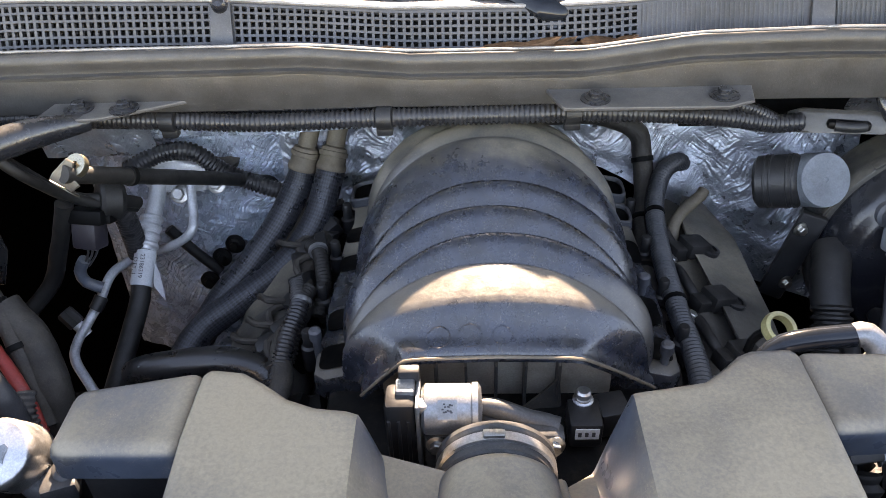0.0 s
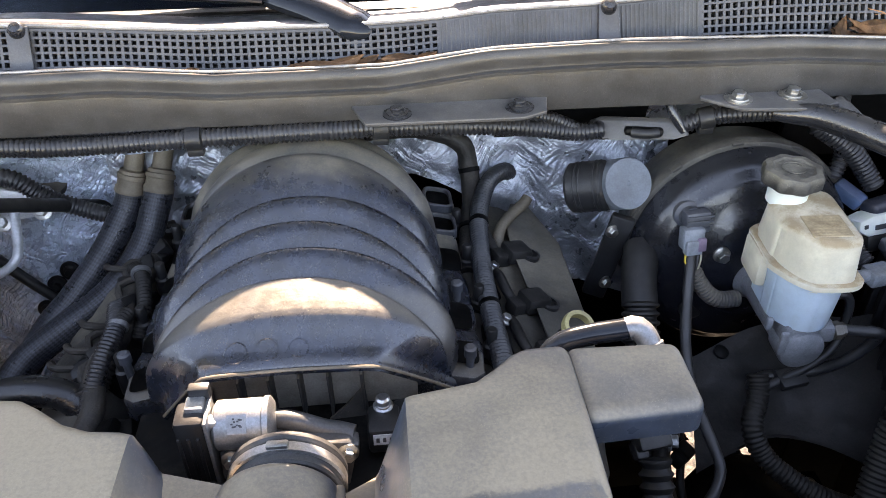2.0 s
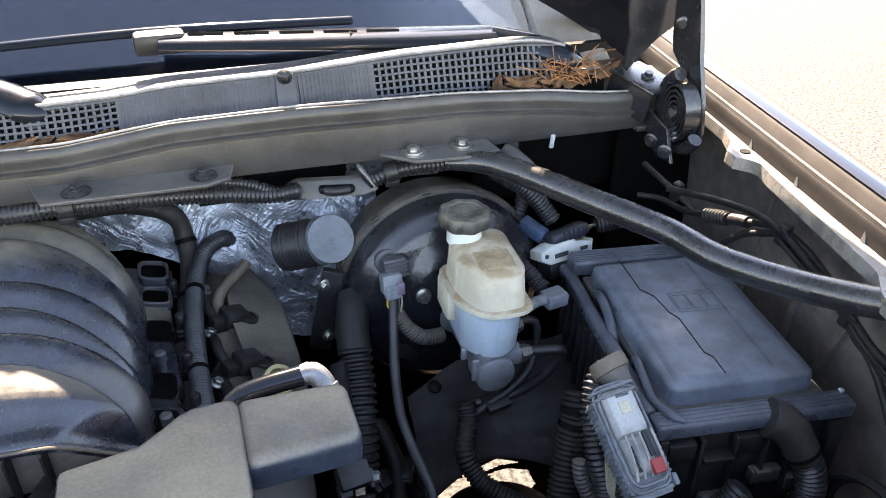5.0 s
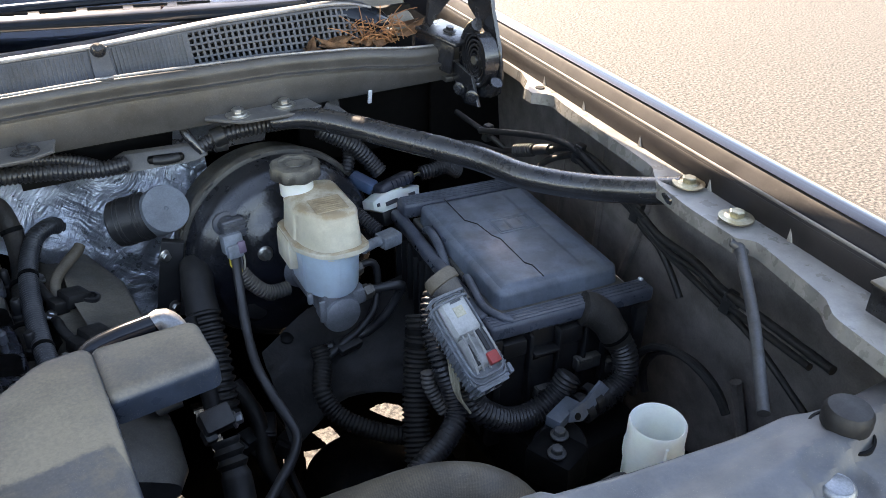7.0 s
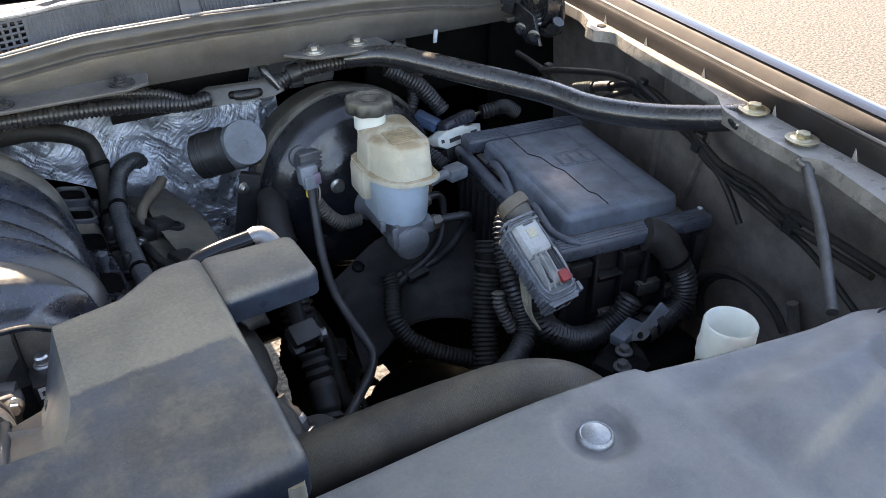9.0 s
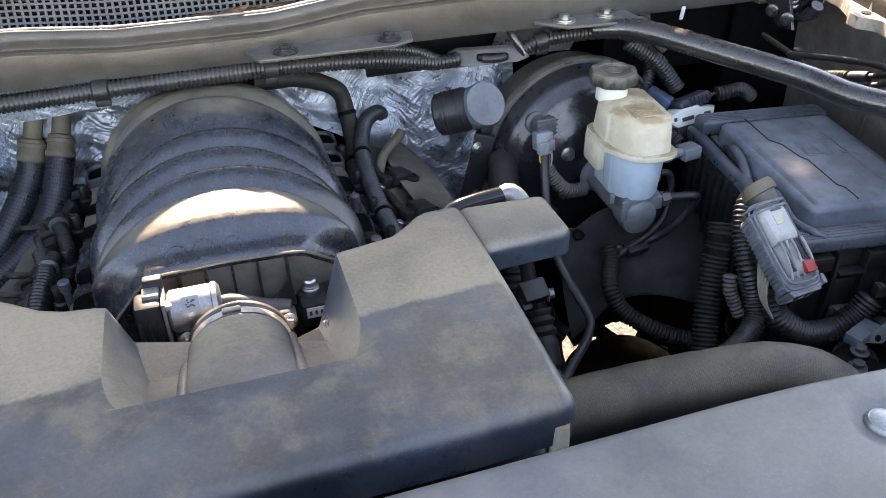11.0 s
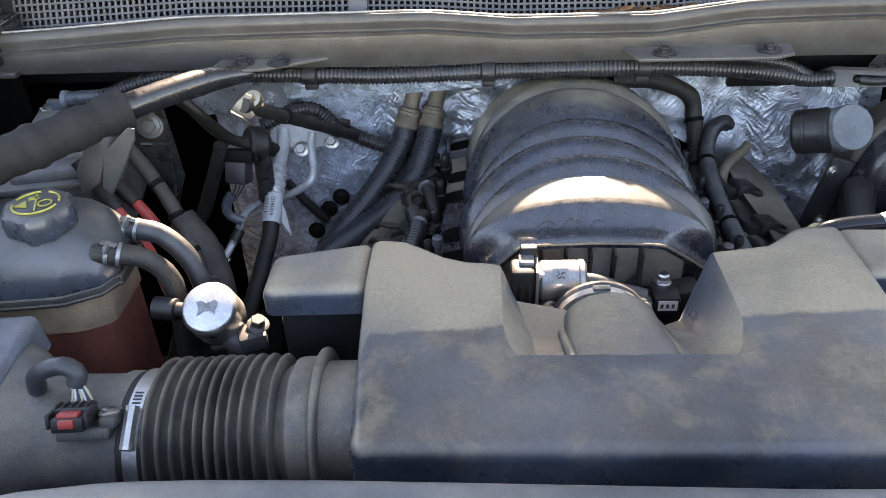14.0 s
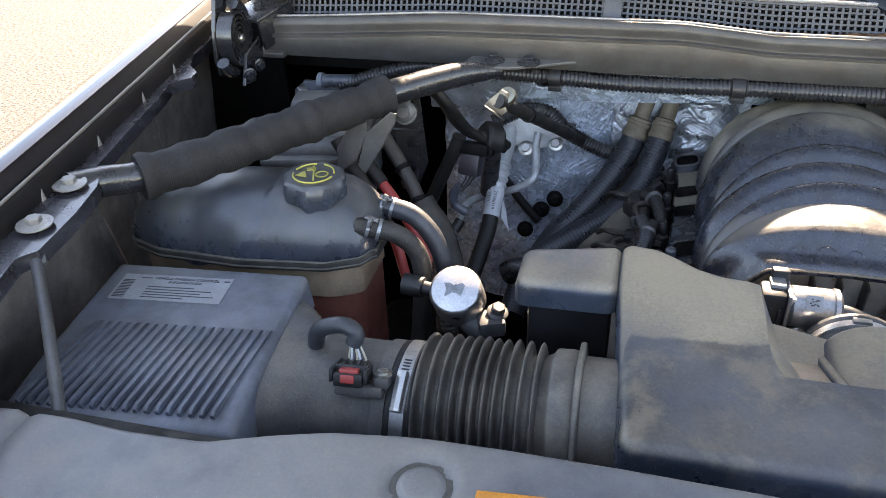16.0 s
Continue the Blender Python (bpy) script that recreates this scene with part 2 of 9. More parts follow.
        for turn, squash, sc in ((48, (0.2, 0.6, 1.3), 120.0), (-35, (0.3, 0.7, 1.2), 52.0), (20, (0.5, 0.8, 1.0), 260.0)):
            st, sq = n.new("ShaderNodeMapping"), n.new("ShaderNodeMapping")
            st.inputs["Rotation"].default_value[1] = radians(turn)
            sq.inputs["Scale"].default_value = squash
            l.new(av.outputs[0], st.inputs["Vector"])
            l.new(st.outputs[0], sq.inputs["Vector"])
            nz = n.new("ShaderNodeTexNoise")
            nz.inputs["Scale"].default_value, nz.inputs["Detail"].default_value = sc, 2.0
            l.new(sq.outputs[0], nz.inputs["Vector"])
            ridges.append(mth("ABSOLUTE", mth("SUBTRACT", nz.outputs["Fac"], 0.5), 0.0))
        hgt = mth("ADD", mth("MULTIPLY", ridges[0], 1.2 * crinkle), mth("ADD", mth("MULTIPLY", ridges[1], 1.6 * crinkle), mth("MULTIPLY", ridges[2], 0.35)))
    if wave:
        wv = n.new("ShaderNodeTexChecker") if wave[0] == "weave" else n.new("ShaderNodeTexWave")
        wv.inputs["Scale"].default_value = wave[1]
        if len(wave) > 3:
            tc, mp = n.new("ShaderNodeTexCoord"), n.new("ShaderNodeMapping")
            mp.inputs["Rotation"].default_value[2] = radians(45)
            mp.inputs["Scale"].default_value = (1.0, 0.62, 1.0)
            l.new(tc.outputs["UV"], mp.inputs["Vector"])
            l.new(mp.outputs[0], wv.inputs["Vector"])
        else:
            l.new(geo.outputs["Position"], wv.inputs["Vector"])
        hgt = mth("ADD", mth("MULTIPLY", wv.outputs[1], wave[2]), mth("MULTIPLY", fine, 0.4))
        if wave[4] < 1.5:
            # a dusty weave: only its hollows are darker
            hv = n.new("ShaderNodeHueSaturation")
            l.new(ramp(wv.outputs[1], 0.1, 0.9, 1 / wave[4], 1.0), hv.inputs["Value"])
            l.new(col, hv.inputs["Color"])
            col = hv.outputs[0]
        else:
            col = mix(ramp(wv.outputs[1], 0.1, 0.9, 0.0, 0.75), col, tuple(min(1, c * wave[4]) for c in base))
        l.new(col, bsdf.inputs["Base Color"])
    bp = n.new("ShaderNodeBump")
    bp.inputs["Strength"].default_value, bp.inputs["Distance"].default_value = min(1, bump * (3 if crinkle else 1)), 0.006 if crinkle else bdist
    l.new(hgt, bp.inputs["Height"])
    l.new(bp.outputs[0], bsdf.inputs["Normal"])
    return m


PL_RES = mat("dusty_black_plastic", (0.044, 0.056, 0.076), 0.34, var=0.45, scale=11, bump=0.03, grain_=0.06, fuzz=3.0, dust=1.12, dcol=(0.375, 0.300, 0.206), dscale=6, edge=((-0.06, 1, -6), -6.553, 0.006, 0.33), dirt=0.85, dirtcol=(0.185, 0.156, 0.117), drough=0.6, speck=0.3, low=0.0, lean=0.3)
PL_SHROUD = mat("grey_black_plastic", (0.070, 0.082, 0.102), 0.38, var=0.25, scale=14, bump=0.03, dust=0.6, dcol=(0.25, 0.215, 0.165), dscale=7, dirt=0.3, dirtcol=(0.13, 0.114, 0.09), grain_=0.04, speck=0.4)
# its second dust band paints the sunlit front runner brighter
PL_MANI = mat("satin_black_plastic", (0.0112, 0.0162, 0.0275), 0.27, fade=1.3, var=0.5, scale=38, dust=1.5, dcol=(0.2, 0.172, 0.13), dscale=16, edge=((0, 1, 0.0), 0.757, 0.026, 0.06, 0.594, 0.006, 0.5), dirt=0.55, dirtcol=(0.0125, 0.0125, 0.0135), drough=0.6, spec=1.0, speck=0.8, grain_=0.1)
PL_BLACK = mat("black_plastic", (0.0125, 0.0132, 0.0148), 0.42, dust=0.2, dcol=(0.12, 0.105, 0.085), spec=0.4)
PL_DARK = mat("near_black", (0.003, 0.003, 0.003), 0.6, dust=0.0, dirt=0.3, dirtcol=(0.006, 0.005, 0.004), spec=0.15)
BOOSTER = mat("booster_black_enamel", (0.008, 0.0095, 0.014), 0.22, dust=0.2, dcol=(0.13, 0.12, 0.1), dscale=20, coat=0.3, rvar=0.05, grain_=0.1)
BOOSTER_RIM = mat("dusty_black_enamel", (0.012, 0.0125, 0.014), 0.4, dust=0.9, dcol=(0.2, 0.172, 0.13), dscale=26, dirt=0.5, dirtcol=(0.03, 0.027, 0.023))
PL_GREY_DARK = mat("dark_grey_plastic", (0.055, 0.062, 0.075), 0.42, dust=0.3)
PL_GREY = mat("grey_plastic", (0.19, 0.212, 0.235), 0.45, dust=0.35, speck=0.3, grain_=0.08, dirt=0.4, dirtcol=(0.08, 0.075, 0.068), scale=60)
PL_LID = mat("slate_plastic", (0.12, 0.144, 0.178), 0.35, bump=0.05, dust=0.35, dcol=(0.26, 0.26, 0.245), dscale=14, dirt=0.5, dirtcol=(0.055, 0.058, 0.066), grain_=0.06, speck=0.3)
PL_BATT = mat("battery_cover_plastic", (0.085, 0.088, 0.094), 0.42, bump=0.05, dust=0.6, dcol=(0.27, 0.245, 0.205), dscale=12, dirt=0.3, dirtcol=(0.05, 0.05, 0.05), grain_=0.08)
PL_BOX = mat("airbox_plastic", (0.085, 0.102, 0.13), 0.38, bump=0.04, dust=0.45, dcol=(0.24, 0.212, 0.168), dscale=11, dirt=0.4, dirtcol=(0.045, 0.046, 0.05), grain_=0.08)
RUBBER = mat("black_rubber", (0.009, 0.009, 0.0095), 0.55, dust=0.2, dcol=(0.11, 0.095, 0.078), dscale=25, spec=0.4)
RUBBER_DUSTY = mat("dusty_rubber", (0.052, 0.053, 0.057), 0.58, dust=0.7, dcol=(0.23, 0.195, 0.15), dscale=20, spec=0.4)
CONDUIT = mat("conduit_plastic", (0.016, 0.017, 0.0205), 0.3, dust=0.2, dcol=(0.16, 0.14, 0.115), dscale=30)
BRAID = mat("braided_sleeve", (0.0085, 0.0093, 0.0115), 0.33, bump=1.0, bdist=0.002, wave=("weave", 50.0, 1.0, "uv", 5.5), dust=0.06, dcol=(0.13, 0.115, 0.095), dscale=18)
WRAP = mat("woven_wrap", (0.014, 0.0138, 0.0145), 0.75, bump=0.8, bdist=0.0014, wave=("weave", 150.0, 1.0, "uv", 2.3), dust=0.4, dcol=(0.075, 0.068, 0.06), dscale=24, spec=0.25, grain_=0.3)
RIM_GRIME = mat("grimy_plastic_edge", (0.03, 0.03, 0.031), 0.6, dust=0.8, dcol=(0.17, 0.15, 0.12), dscale=40, dirt=0.5, dirtcol=(0.02, 0.018, 0.016))
GRIMY = mat("grimy_conduit", (0.012, 0.0115, 0.011), 0.55, dust=0.3, dcol=(0.06, 0.052, 0.042), dscale=20, spec=0.3)
TAPE = mat("cloth_tape", (0.018, 0.0165, 0.0155), 0.62, bump=0.7, dust=0.55, dcol=(0.105, 0.088, 0.068), dscale=40)
FOIL = mat("foil_heat_shield", (0.40, 0.43, 0.475), 0.36, 0.72, var=0.2, bump=0.2, crinkle=1.0, dirt=0.25, dirtcol=(0.16, 0.165, 0.175))
FOIL_DULL = mat("dull_foil", (0.46, 0.535, 0.63), 0.28, 0.35, var=0.22, bump=0.33, crinkle=1.1, dirt=0.3, dirtcol=(0.2, 0.215, 0.235), dust=0.08)
ALU = mat("cast_aluminium", (0.55, 0.55, 0.54), 0.42, 1.0, var=0.15, dirt=0.3, dust=0.2)
ALU_CLEAN = mat("bare_aluminium", (0.62, 0.62, 0.62), 0.36, 0.95, var=0.12, dirt=0.2, dust=0.15)
ALU_PIPE = mat("dull_aluminium_pipe", (0.6, 0.62, 0.64), 0.46, 0.45, var=0.15, dirt=0.25, dust=0.2)
PL_TANK = mat("tank_black_plastic", (0.026, 0.034, 0.050), 0.28, dust=0.34, dcol=(0.19, 0.17, 0.13), dscale=16, dirt=0.45, dirtcol=(0.06, 0.056, 0.048), spec=0.65, grain_=0.08)
STEEL = mat("zinc_steel", (0.5, 0.49, 0.46), 0.38, 1.0, var=0.2, dirt=0.35, dirtcol=(0.2, 0.14, 0.08))
BRASSY = mat("yellow_zinc", (0.46, 0.41, 0.29), 0.38, 1.0, var=0.2, dirt=0.4)
PAINT_BLK = mat("black_paint", (0.008, 0.0085, 0.01), 0.3, dust=0.16, dcol=(0.12, 0.1, 0.08), coat=0.2)
PIPE_BLK = mat("satin_black_pipe", (0.02, 0.021, 0.024), 0.38, dust=0.25, dcol=(0.12, 0.105, 0.085))
PAINT_TUBE = mat("worn_black_paint", (0.012, 0.0135, 0.0175), 0.22, spec=0.8, dust=0.2, dcol=(0.16, 0.145, 0.12), dscale=35)
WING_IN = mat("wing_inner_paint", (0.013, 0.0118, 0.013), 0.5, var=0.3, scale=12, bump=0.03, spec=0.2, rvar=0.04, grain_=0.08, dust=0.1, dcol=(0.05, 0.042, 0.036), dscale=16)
# the same wing paint, dusty and lightened for the right side's light
WING_RIGHT = mat("lightened_dusty_wing", (0.017, 0.0155, 0.0165), 0.5, var=0.3, scale=12, bump=0.03, spec=0.2, dust=0.3, dcol=(0.09, 0.077, 0.066), dscale=16, grain_=0.08)
APRON = mat("dusty_apron_paint", (0.15, 0.137, 0.13), 0.45, dust=0.75, dcol=(0.34, 0.30, 0.25), dscale=12, dirt=0.6, dirtcol=(0.12, 0.108, 0.098), spec=0.3, speck=0.25)
BODY_OUT = mat("dark_body_paint", (0.010, 0.011, 0.015), 0.16, coat=0.6, bump=0.02, var=0.08, rvar=0.02, spec=0.4)
COWL = mat("cowl_plastic", (0.038, 0.037, 0.036), 0.4, dust=0.45, dcol=(0.125, 0.11, 0.092), dscale=12, drough=0.55)
GRILLE = mat("cowl_grille_plastic", (0.048, 0.05, 0.056), 0.4, dust=0.4, dcol=(0.14, 0.132, 0.12), drough=0.5)
# flange paint, paler with the sky's reflection put into its colour
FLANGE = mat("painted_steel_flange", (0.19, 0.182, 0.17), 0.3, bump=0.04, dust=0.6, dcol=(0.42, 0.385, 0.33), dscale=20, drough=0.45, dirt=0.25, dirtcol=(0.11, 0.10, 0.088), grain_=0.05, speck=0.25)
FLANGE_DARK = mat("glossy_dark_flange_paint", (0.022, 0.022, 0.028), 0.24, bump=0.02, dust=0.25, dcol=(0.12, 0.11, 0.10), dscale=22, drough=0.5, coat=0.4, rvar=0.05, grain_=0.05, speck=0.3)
PLATE = mat("dusty_bracket_paint", (0.065, 0.064, 0.064), 0.4, dust=0.7, dcol=(0.2, 0.178, 0.15), dscale=20, dirt=0.3)
VALVE = mat("dirty_valve_cover", (0.03, 0.03, 0.031), 0.45, dust=0.95, dcol=(0.25, 0.215, 0.16), dscale=7, edge=((0, 1, 0), 0.72, 0.05, 0.35), dirt=0.5, dirtcol=(0.03, 0.028, 0.027), speck=0.2)
# near-black for dark parts, and for the shade in holes and deep places
DARK = mat("near_black", (0.003, 0.003, 0.003), 0.6, dust=0.06, dcol=(0.02, 0.017, 0.014), dirt=0.3, spec=0.2)
WHITE_TANK = mat("yellowed_white_plastic", (0.74, 0.67, 0.51), 0.42, var=0.12, scale=24, bump=0.04, dirt=0.5, dirtcol=(0.36, 0.25, 0.14), dust=1.25, dcol=(0.36, 0.255, 0.145), dscale=30, sss=0.2, speck=0.05, grain_=0.03)
STAIN = mat("stained_cream_plastic", (0.42, 0.31, 0.18), 0.55, var=0.25, scale=40, dirt=0.6, dirtcol=(0.22, 0.14, 0.075))
BLUE_TANK = mat("clear_white_plastic", (0.45, 0.55, 0.61), 0.4, var=0.08, bump=0.02, sss=0.4, grain_=0.02, dirt=0.15, dirtcol=(0.3, 0.3, 0.28))
WASHER = mat("white_neck_plastic", (0.76, 0.77, 0.70), 0.45, var=0.06, bump=0.02, sss=0.3, grain_=0.02, dirt=0.15, dirtcol=(0.5, 0.46, 0.36))
COOLANT = mat("coolant_in_plastic", (0.19, 0.062, 0.045), 0.4, var=0.25, scale=14, dirt=0.3, dirtcol=(0.13, 0.06, 0.045), sss=0.2)
TANK_CLEAR = mat("stained_clear_plastic", (0.3, 0.22, 0.15), 0.42, var=0.25, scale=18, sss=0.2)
YELLOW = mat("yellow_print", (0.40, 0.36, 0.07), 0.55, var=0.15, dust=0.2)
RED = mat("red_plastic", (0.42, 0.04, 0.035), 0.45, var=0.15, dust=0.2)
PAPER = mat("printed_label", (0.56, 0.58, 0.6), 0.5, var=0.06, dust=0.2)
INK = mat("label_ink", (0.05, 0.05, 0.055), 0.6, var=0.05)
COPPERY = mat("wire_strands", (0.4, 0.36, 0.26), 0.5, var=0.2)
CANARY = mat("yellow_wire", (0.6, 0.42, 0.03), 0.5, var=0.1)
LEAF = mat("dry_leaf", (0.27, 0.14, 0.07), 0.7, var=0.5, scale=60, bump=0.4)
STRAW = mat("pine_straw", (0.3, 0.13, 0.055), 0.7, var=0.5, scale=60)
GROUND = mat("sunlit_asphalt", (0.082, 0.074, 0.062), 0.9, var=0.9, scale=60, bump=0.6, bscale=90, bdist=0.005, dirt=0.9, dirtcol=(0.024, 0.021, 0.018), grain_=0.4)
CONCRETE = mat("worn_pavement", (0.095, 0.091, 0.084), 0.9, var=0.4, scale=30, bump=0.8, bscale=80, bdist=0.004)
GLASS = mat("windscreen_glass", (0.16, 0.22, 0.30), 0.02, var=0.02, trans=1.0, bump=0.0, spec=0.3)
# recess plastic painted paler, with dust, to make up for the shade there
PL_RIB = mat("lightened_dusty_recess", (0.3, 0.275, 0.24), 0.5, dust=0.6, dcol=(0.4, 0.335, 0.26), dscale=22)
PALE_SHELL = mat("pale_grey_plastic", (0.42, 0.42, 0.4), 0.5, dirt=0.3, dust=0.3, grain_=0.08)
ALU_DULL = mat("dull_grey_casting", (0.075, 0.078, 0.082), 0.42, 0.3, var=0.25, dirt=0.4, dust=0.3, dcol=(0.12, 0.105, 0.085))
# pale metal that paints the sun's glint along rolled edges
LIP_GLINT = mat("edge_glint", (0.28, 0.265, 0.25), 0.34, 0.3, var=0.3, scale=40, dust=0.2)
TAN = mat("tan_collar", (0.15, 0.12, 0.085), 0.6, dust=0.35, dcol=(0.2, 0.165, 0.12))
PLATED = mat("cream_zinc_plate", (0.15, 0.135, 0.115), 0.42, 0.5, var=0.2, dirt=0.5)
DASH = mat("dash_vinyl", (0.008, 0.01, 0.014), 0.6)
# near-black without gloss: the deep shade low in the bay is in the colour
SHADE_BLACK = mat("shade_black", (0.0022, 0.002, 0.0018), 1.0, spec=0.0)
FADED = mat("faded_label", (0.27, 0.285, 0.3), 0.5, var=0.1, dust=0.3)
ALU_MOTOR = mat("dull_motor_casting", (0.30, 0.31, 0.32), 0.42, 0.8, var=0.15, dirt=0.3, dust=0.15)
CAP = mat("dusty_cap_plastic", (0.022, 0.022, 0.023), 0.45, dust=0.9, dcol=(0.26, 0.225, 0.165), dscale=30)
# body paint lightened here, with the sun's glare in the colour
PILLAR = mat("sunlit_painted_pillar", (0.2, 0.185, 0.16), 0.3, var=0.2, dust=0.3)
FLAP = mat("dusty_rubber_sheet", (0.0115, 0.0113, 0.012), 0.6, spec=0.25, dust=0.5, dcol=(0.045, 0.04, 0.035), dscale=14, bump=0.5, bscale=60, bdist=0.004, dirt=0.5, dirtcol=(0.016, 0.014, 0.012))
HOSE = mat("woven_dusty_hose", (0.022, 0.020, 0.0185), 0.42, bump=0.3, bdist=0.0004, wave=("weave", 240.0, 0.3, "uv", 1.3), dust=0.75, dcol=(0.21, 0.162, 0.102), dscale=10, low=0.1, lean=0.2)
CASTING = mat("dusty_cast_body", (0.2, 0.21, 0.225), 0.55, 0.25, var=0.25, dirt=0.3, dust=0.3, dcol=(0.3, 0.31, 0.33), dscale=30)

SLATE = mat("ridged_rail_plastic", (0.062, 0.074, 0.098), 0.33, dust=0.3, dcol=(0.22, 0.21, 0.185), dscale=25, dirt=0.3, dirtcol=(0.07, 0.072, 0.08))
VHOSE = mat("vapour_hose_plastic", (0.03, 0.034, 0.042), 0.36, dust=0.35, dcol=(0.15, 0.135, 0.11), dscale=25)
BELLOWS = mat("bellows_rubber", (0.026, 0.027, 0.031), 0.34, dust=0.85, dcol=(0.27, 0.228, 0.17), dscale=26, spec=0.6, dirt=0.4, dirtcol=(0.05, 0.042, 0.034))
DISC = mat("slate_grey_disc", (0.13, 0.15, 0.17), 0.45, dust=0.2, speck=0.1)
ARM = mat("satin_black_enamel", (0.012, 0.015, 0.020), 0.15, var=0.1, bump=0.0, rvar=0.02, spec=0.35)

# ---- ground and body shell ----
CX = 0.067


def ground():
    bm = mk()
    sheet(bm, lambda u, v: (-30 + 60 * u, -30 + 60 * v, 0), 2, 2, 0.2)
    tagged(part("ground", bm, GROUND), "pale sunlit gravelly asphalt parking ground", "ground", kind="structure")
    bm = mk()
    box(bm, (-6.6, 8.0, 0.004), (4.0, 26, 0.012), (0, 0, -14), 0)
    tagged(part("pavement", bm, CONCRETE), "strip of worn grey pavement beside the asphalt", "pavement", kind="structure")


ground()


def fender(side):
    """Front wing: bolted flange, inner wall, rolled rim and painted outer skin."""
    s = side
    name = "fender"
    inner = lin((-0.1, 0.675), (0.043, 0.703), (0.092, 0.714), (0.100, 0.718), (0.116, 0.732), (0.128, 0.736), (0.198, 0.757), (0.207, 0.758), (0.220, 0.747), (0.283, 0.755), (0.335, 0.767), (0.346, 0.772), (0.372, 0.793), (0.388, 0.797), (0.57, 0.832), (0.60, 0.840), (0.610, 0.836), (0.624, 0.823), (0.645, 0.826), (0.665, 0.846), (0.70, 0.862), (0.95, 0.90))
    zf = lin((-0.1, 1.2195), (0.4, 1.222), (1.0, 1.226))
    base = lin((-0.1, 0.740), (1.0, 0.916))
    ob = thing(name, "dark painted front wing with bolted steel flange" if s > 0 else "dark painted front wing with dusty bolted flange", "fender", (CX + s * 0.9, 0.4, 1.2))
    bm = mk()

    def fl(u, v):
        y = -0.1 + 1.05 * u
        wid = base(y) - inner(y) + 0.004
        dx = [-0.001, 0.0, 0.5 * wid, wid][int(round(v * 3))]
        dz = [-0.012, 0.0, 0.0, 0.0][int(round(v * 3))]
        return (CX + s * (inner(y) + dx + (0.0 if v < 0.9 else 0)), y, zf(y) + dz)
    sheet(bm, fl, 210, 3, 0.003)
    # two tones of one flange, for the light on each side
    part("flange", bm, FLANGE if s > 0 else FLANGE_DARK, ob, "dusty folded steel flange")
    rows = [(0.0, 0.0), (0.0005, 0.010), (0.001, 0.0205), (0.003, 0.0235), (0.006, 0.023), (0.008, 0.0205), (0.010, 0.0235), (0.016, 0.036), (0.020, 0.0405)]
    bm = mk()

    def wl(u, v):
        y = -0.1 + 1.15 * u
        k = int(round(v * (len(rows) - 1)))
        return (CX + s * (base(y) + rows[k][0]), y, zf(y) + 0.0 + rows[k][1])
    sheet(bm, wl, 40, len(rows) - 1, 0.003, (s * 0.7, 0, 0.7))
    part("inner_wall", bm, WING_RIGHT if s > 0 else WING_IN, ob, "dark inner wall of the wing", 60)
    outer = [(0.0196, 0.0405), (0.025, 0.0432), (0.035, 0.0425), (0.055, 0.035), (0.071, 0.018), (0.081, -0.01), (0.09, -0.1), (0.088, -0.35), (0.075, -0.5)]
    bm = mk()

    def ol(u, v):
        y = -0.1 + 1.6 * u
        k = int(round(v * (len(outer) - 1)))
        return (CX + s * (base(y) + outer[k][0]), y, zf(y) + outer[k][1])
    sheet(bm, ol, 40, len(outer) - 1, 0.003, (s, 0, 0))
    part("outer_skin", bm, BODY_OUT, ob, "glossy dark outer skin", 60)
    bm = mk()
    tube(bm, [(CX + s * (base(y) + 0.0045), y, zf(y) + 0.0245) for y in span(-0.08, 1.0, 40)], 0.0018, 8, 0.02)
    part("rolled_seam", bm, APRON, ob, "dusty rolled seam")
    for y in ((0.317, 0.242) if s > 0 else (0.328, 0.254)):
        x = CX + s * (0.789 + 0.22 * (y - 0.317))
        bm = mk()
        lathe(bm, (x, y, zf(y) + 0.0035), (0, 0, 1), [(0.0165, 0), (0.0165, 0.0015), (0.0, 0.0018)], 24)
        bolt(bm, (x, y, zf(y) + 0.0035), (0, 0, 1), 0.0075, 0.008)
        part("bolt", bm, BRASSY if s > 0 else FLANGE, ob, "yellow zinc flanged bolt and washer" if s > 0 else "dusty flanged bolt and washer")
    for y in (0.07, 0.19, 0.30, 0.42, 0.54, 0.64):
        bm = mk()
        x = CX + s * (base(y) - 0.004)
        prism(bm, [(x, y - 0.003, zf(y)), (x, y + 0.003, zf(y)), (x + s * 0.004, y + 0.004, zf(y) + 0.015)], (s * 0.003, 0, 0), 0.0006)
        part("gusset", bm, FLANGE, ob)
    # apron below the flange
    bm = mk()

    def ap(u, v):
        y = -0.05 + 1.0 * u
        z = zf(y) - 0.012 - 0.62 * v
        bulge = 0.03 * math.sin(v * 2.6) + 0.004 * noise.noise(Vector((y * 9, z * 9, 1)))
        return (CX + s * (base(y) + 0.035 + bulge), y, z)
    sheet(bm, ap, 40, 20, 0.003, (s, 0, 0))
    part("apron", bm, APRON, ob, "dirty dark inner apron")
    for y0, y1, za, zb in ((0.42, 0.50, 1.17, 0.95), (0.53, 0.56, 1.18, 0.93), (0.24, 0.18, 1.0, 0.75), (0.62, 0.66, 1.18, 0.98)):
        bm = mk()
        tube(bm, [(CX + s * (base(y0) + 0.040), y0, za), (CX + s * (base(y0) + 0.056), (y0 + y1) / 2, (za + zb) / 2), (CX + s * (base(y1) + 0.062), y1, zb)], 0.007, 8)
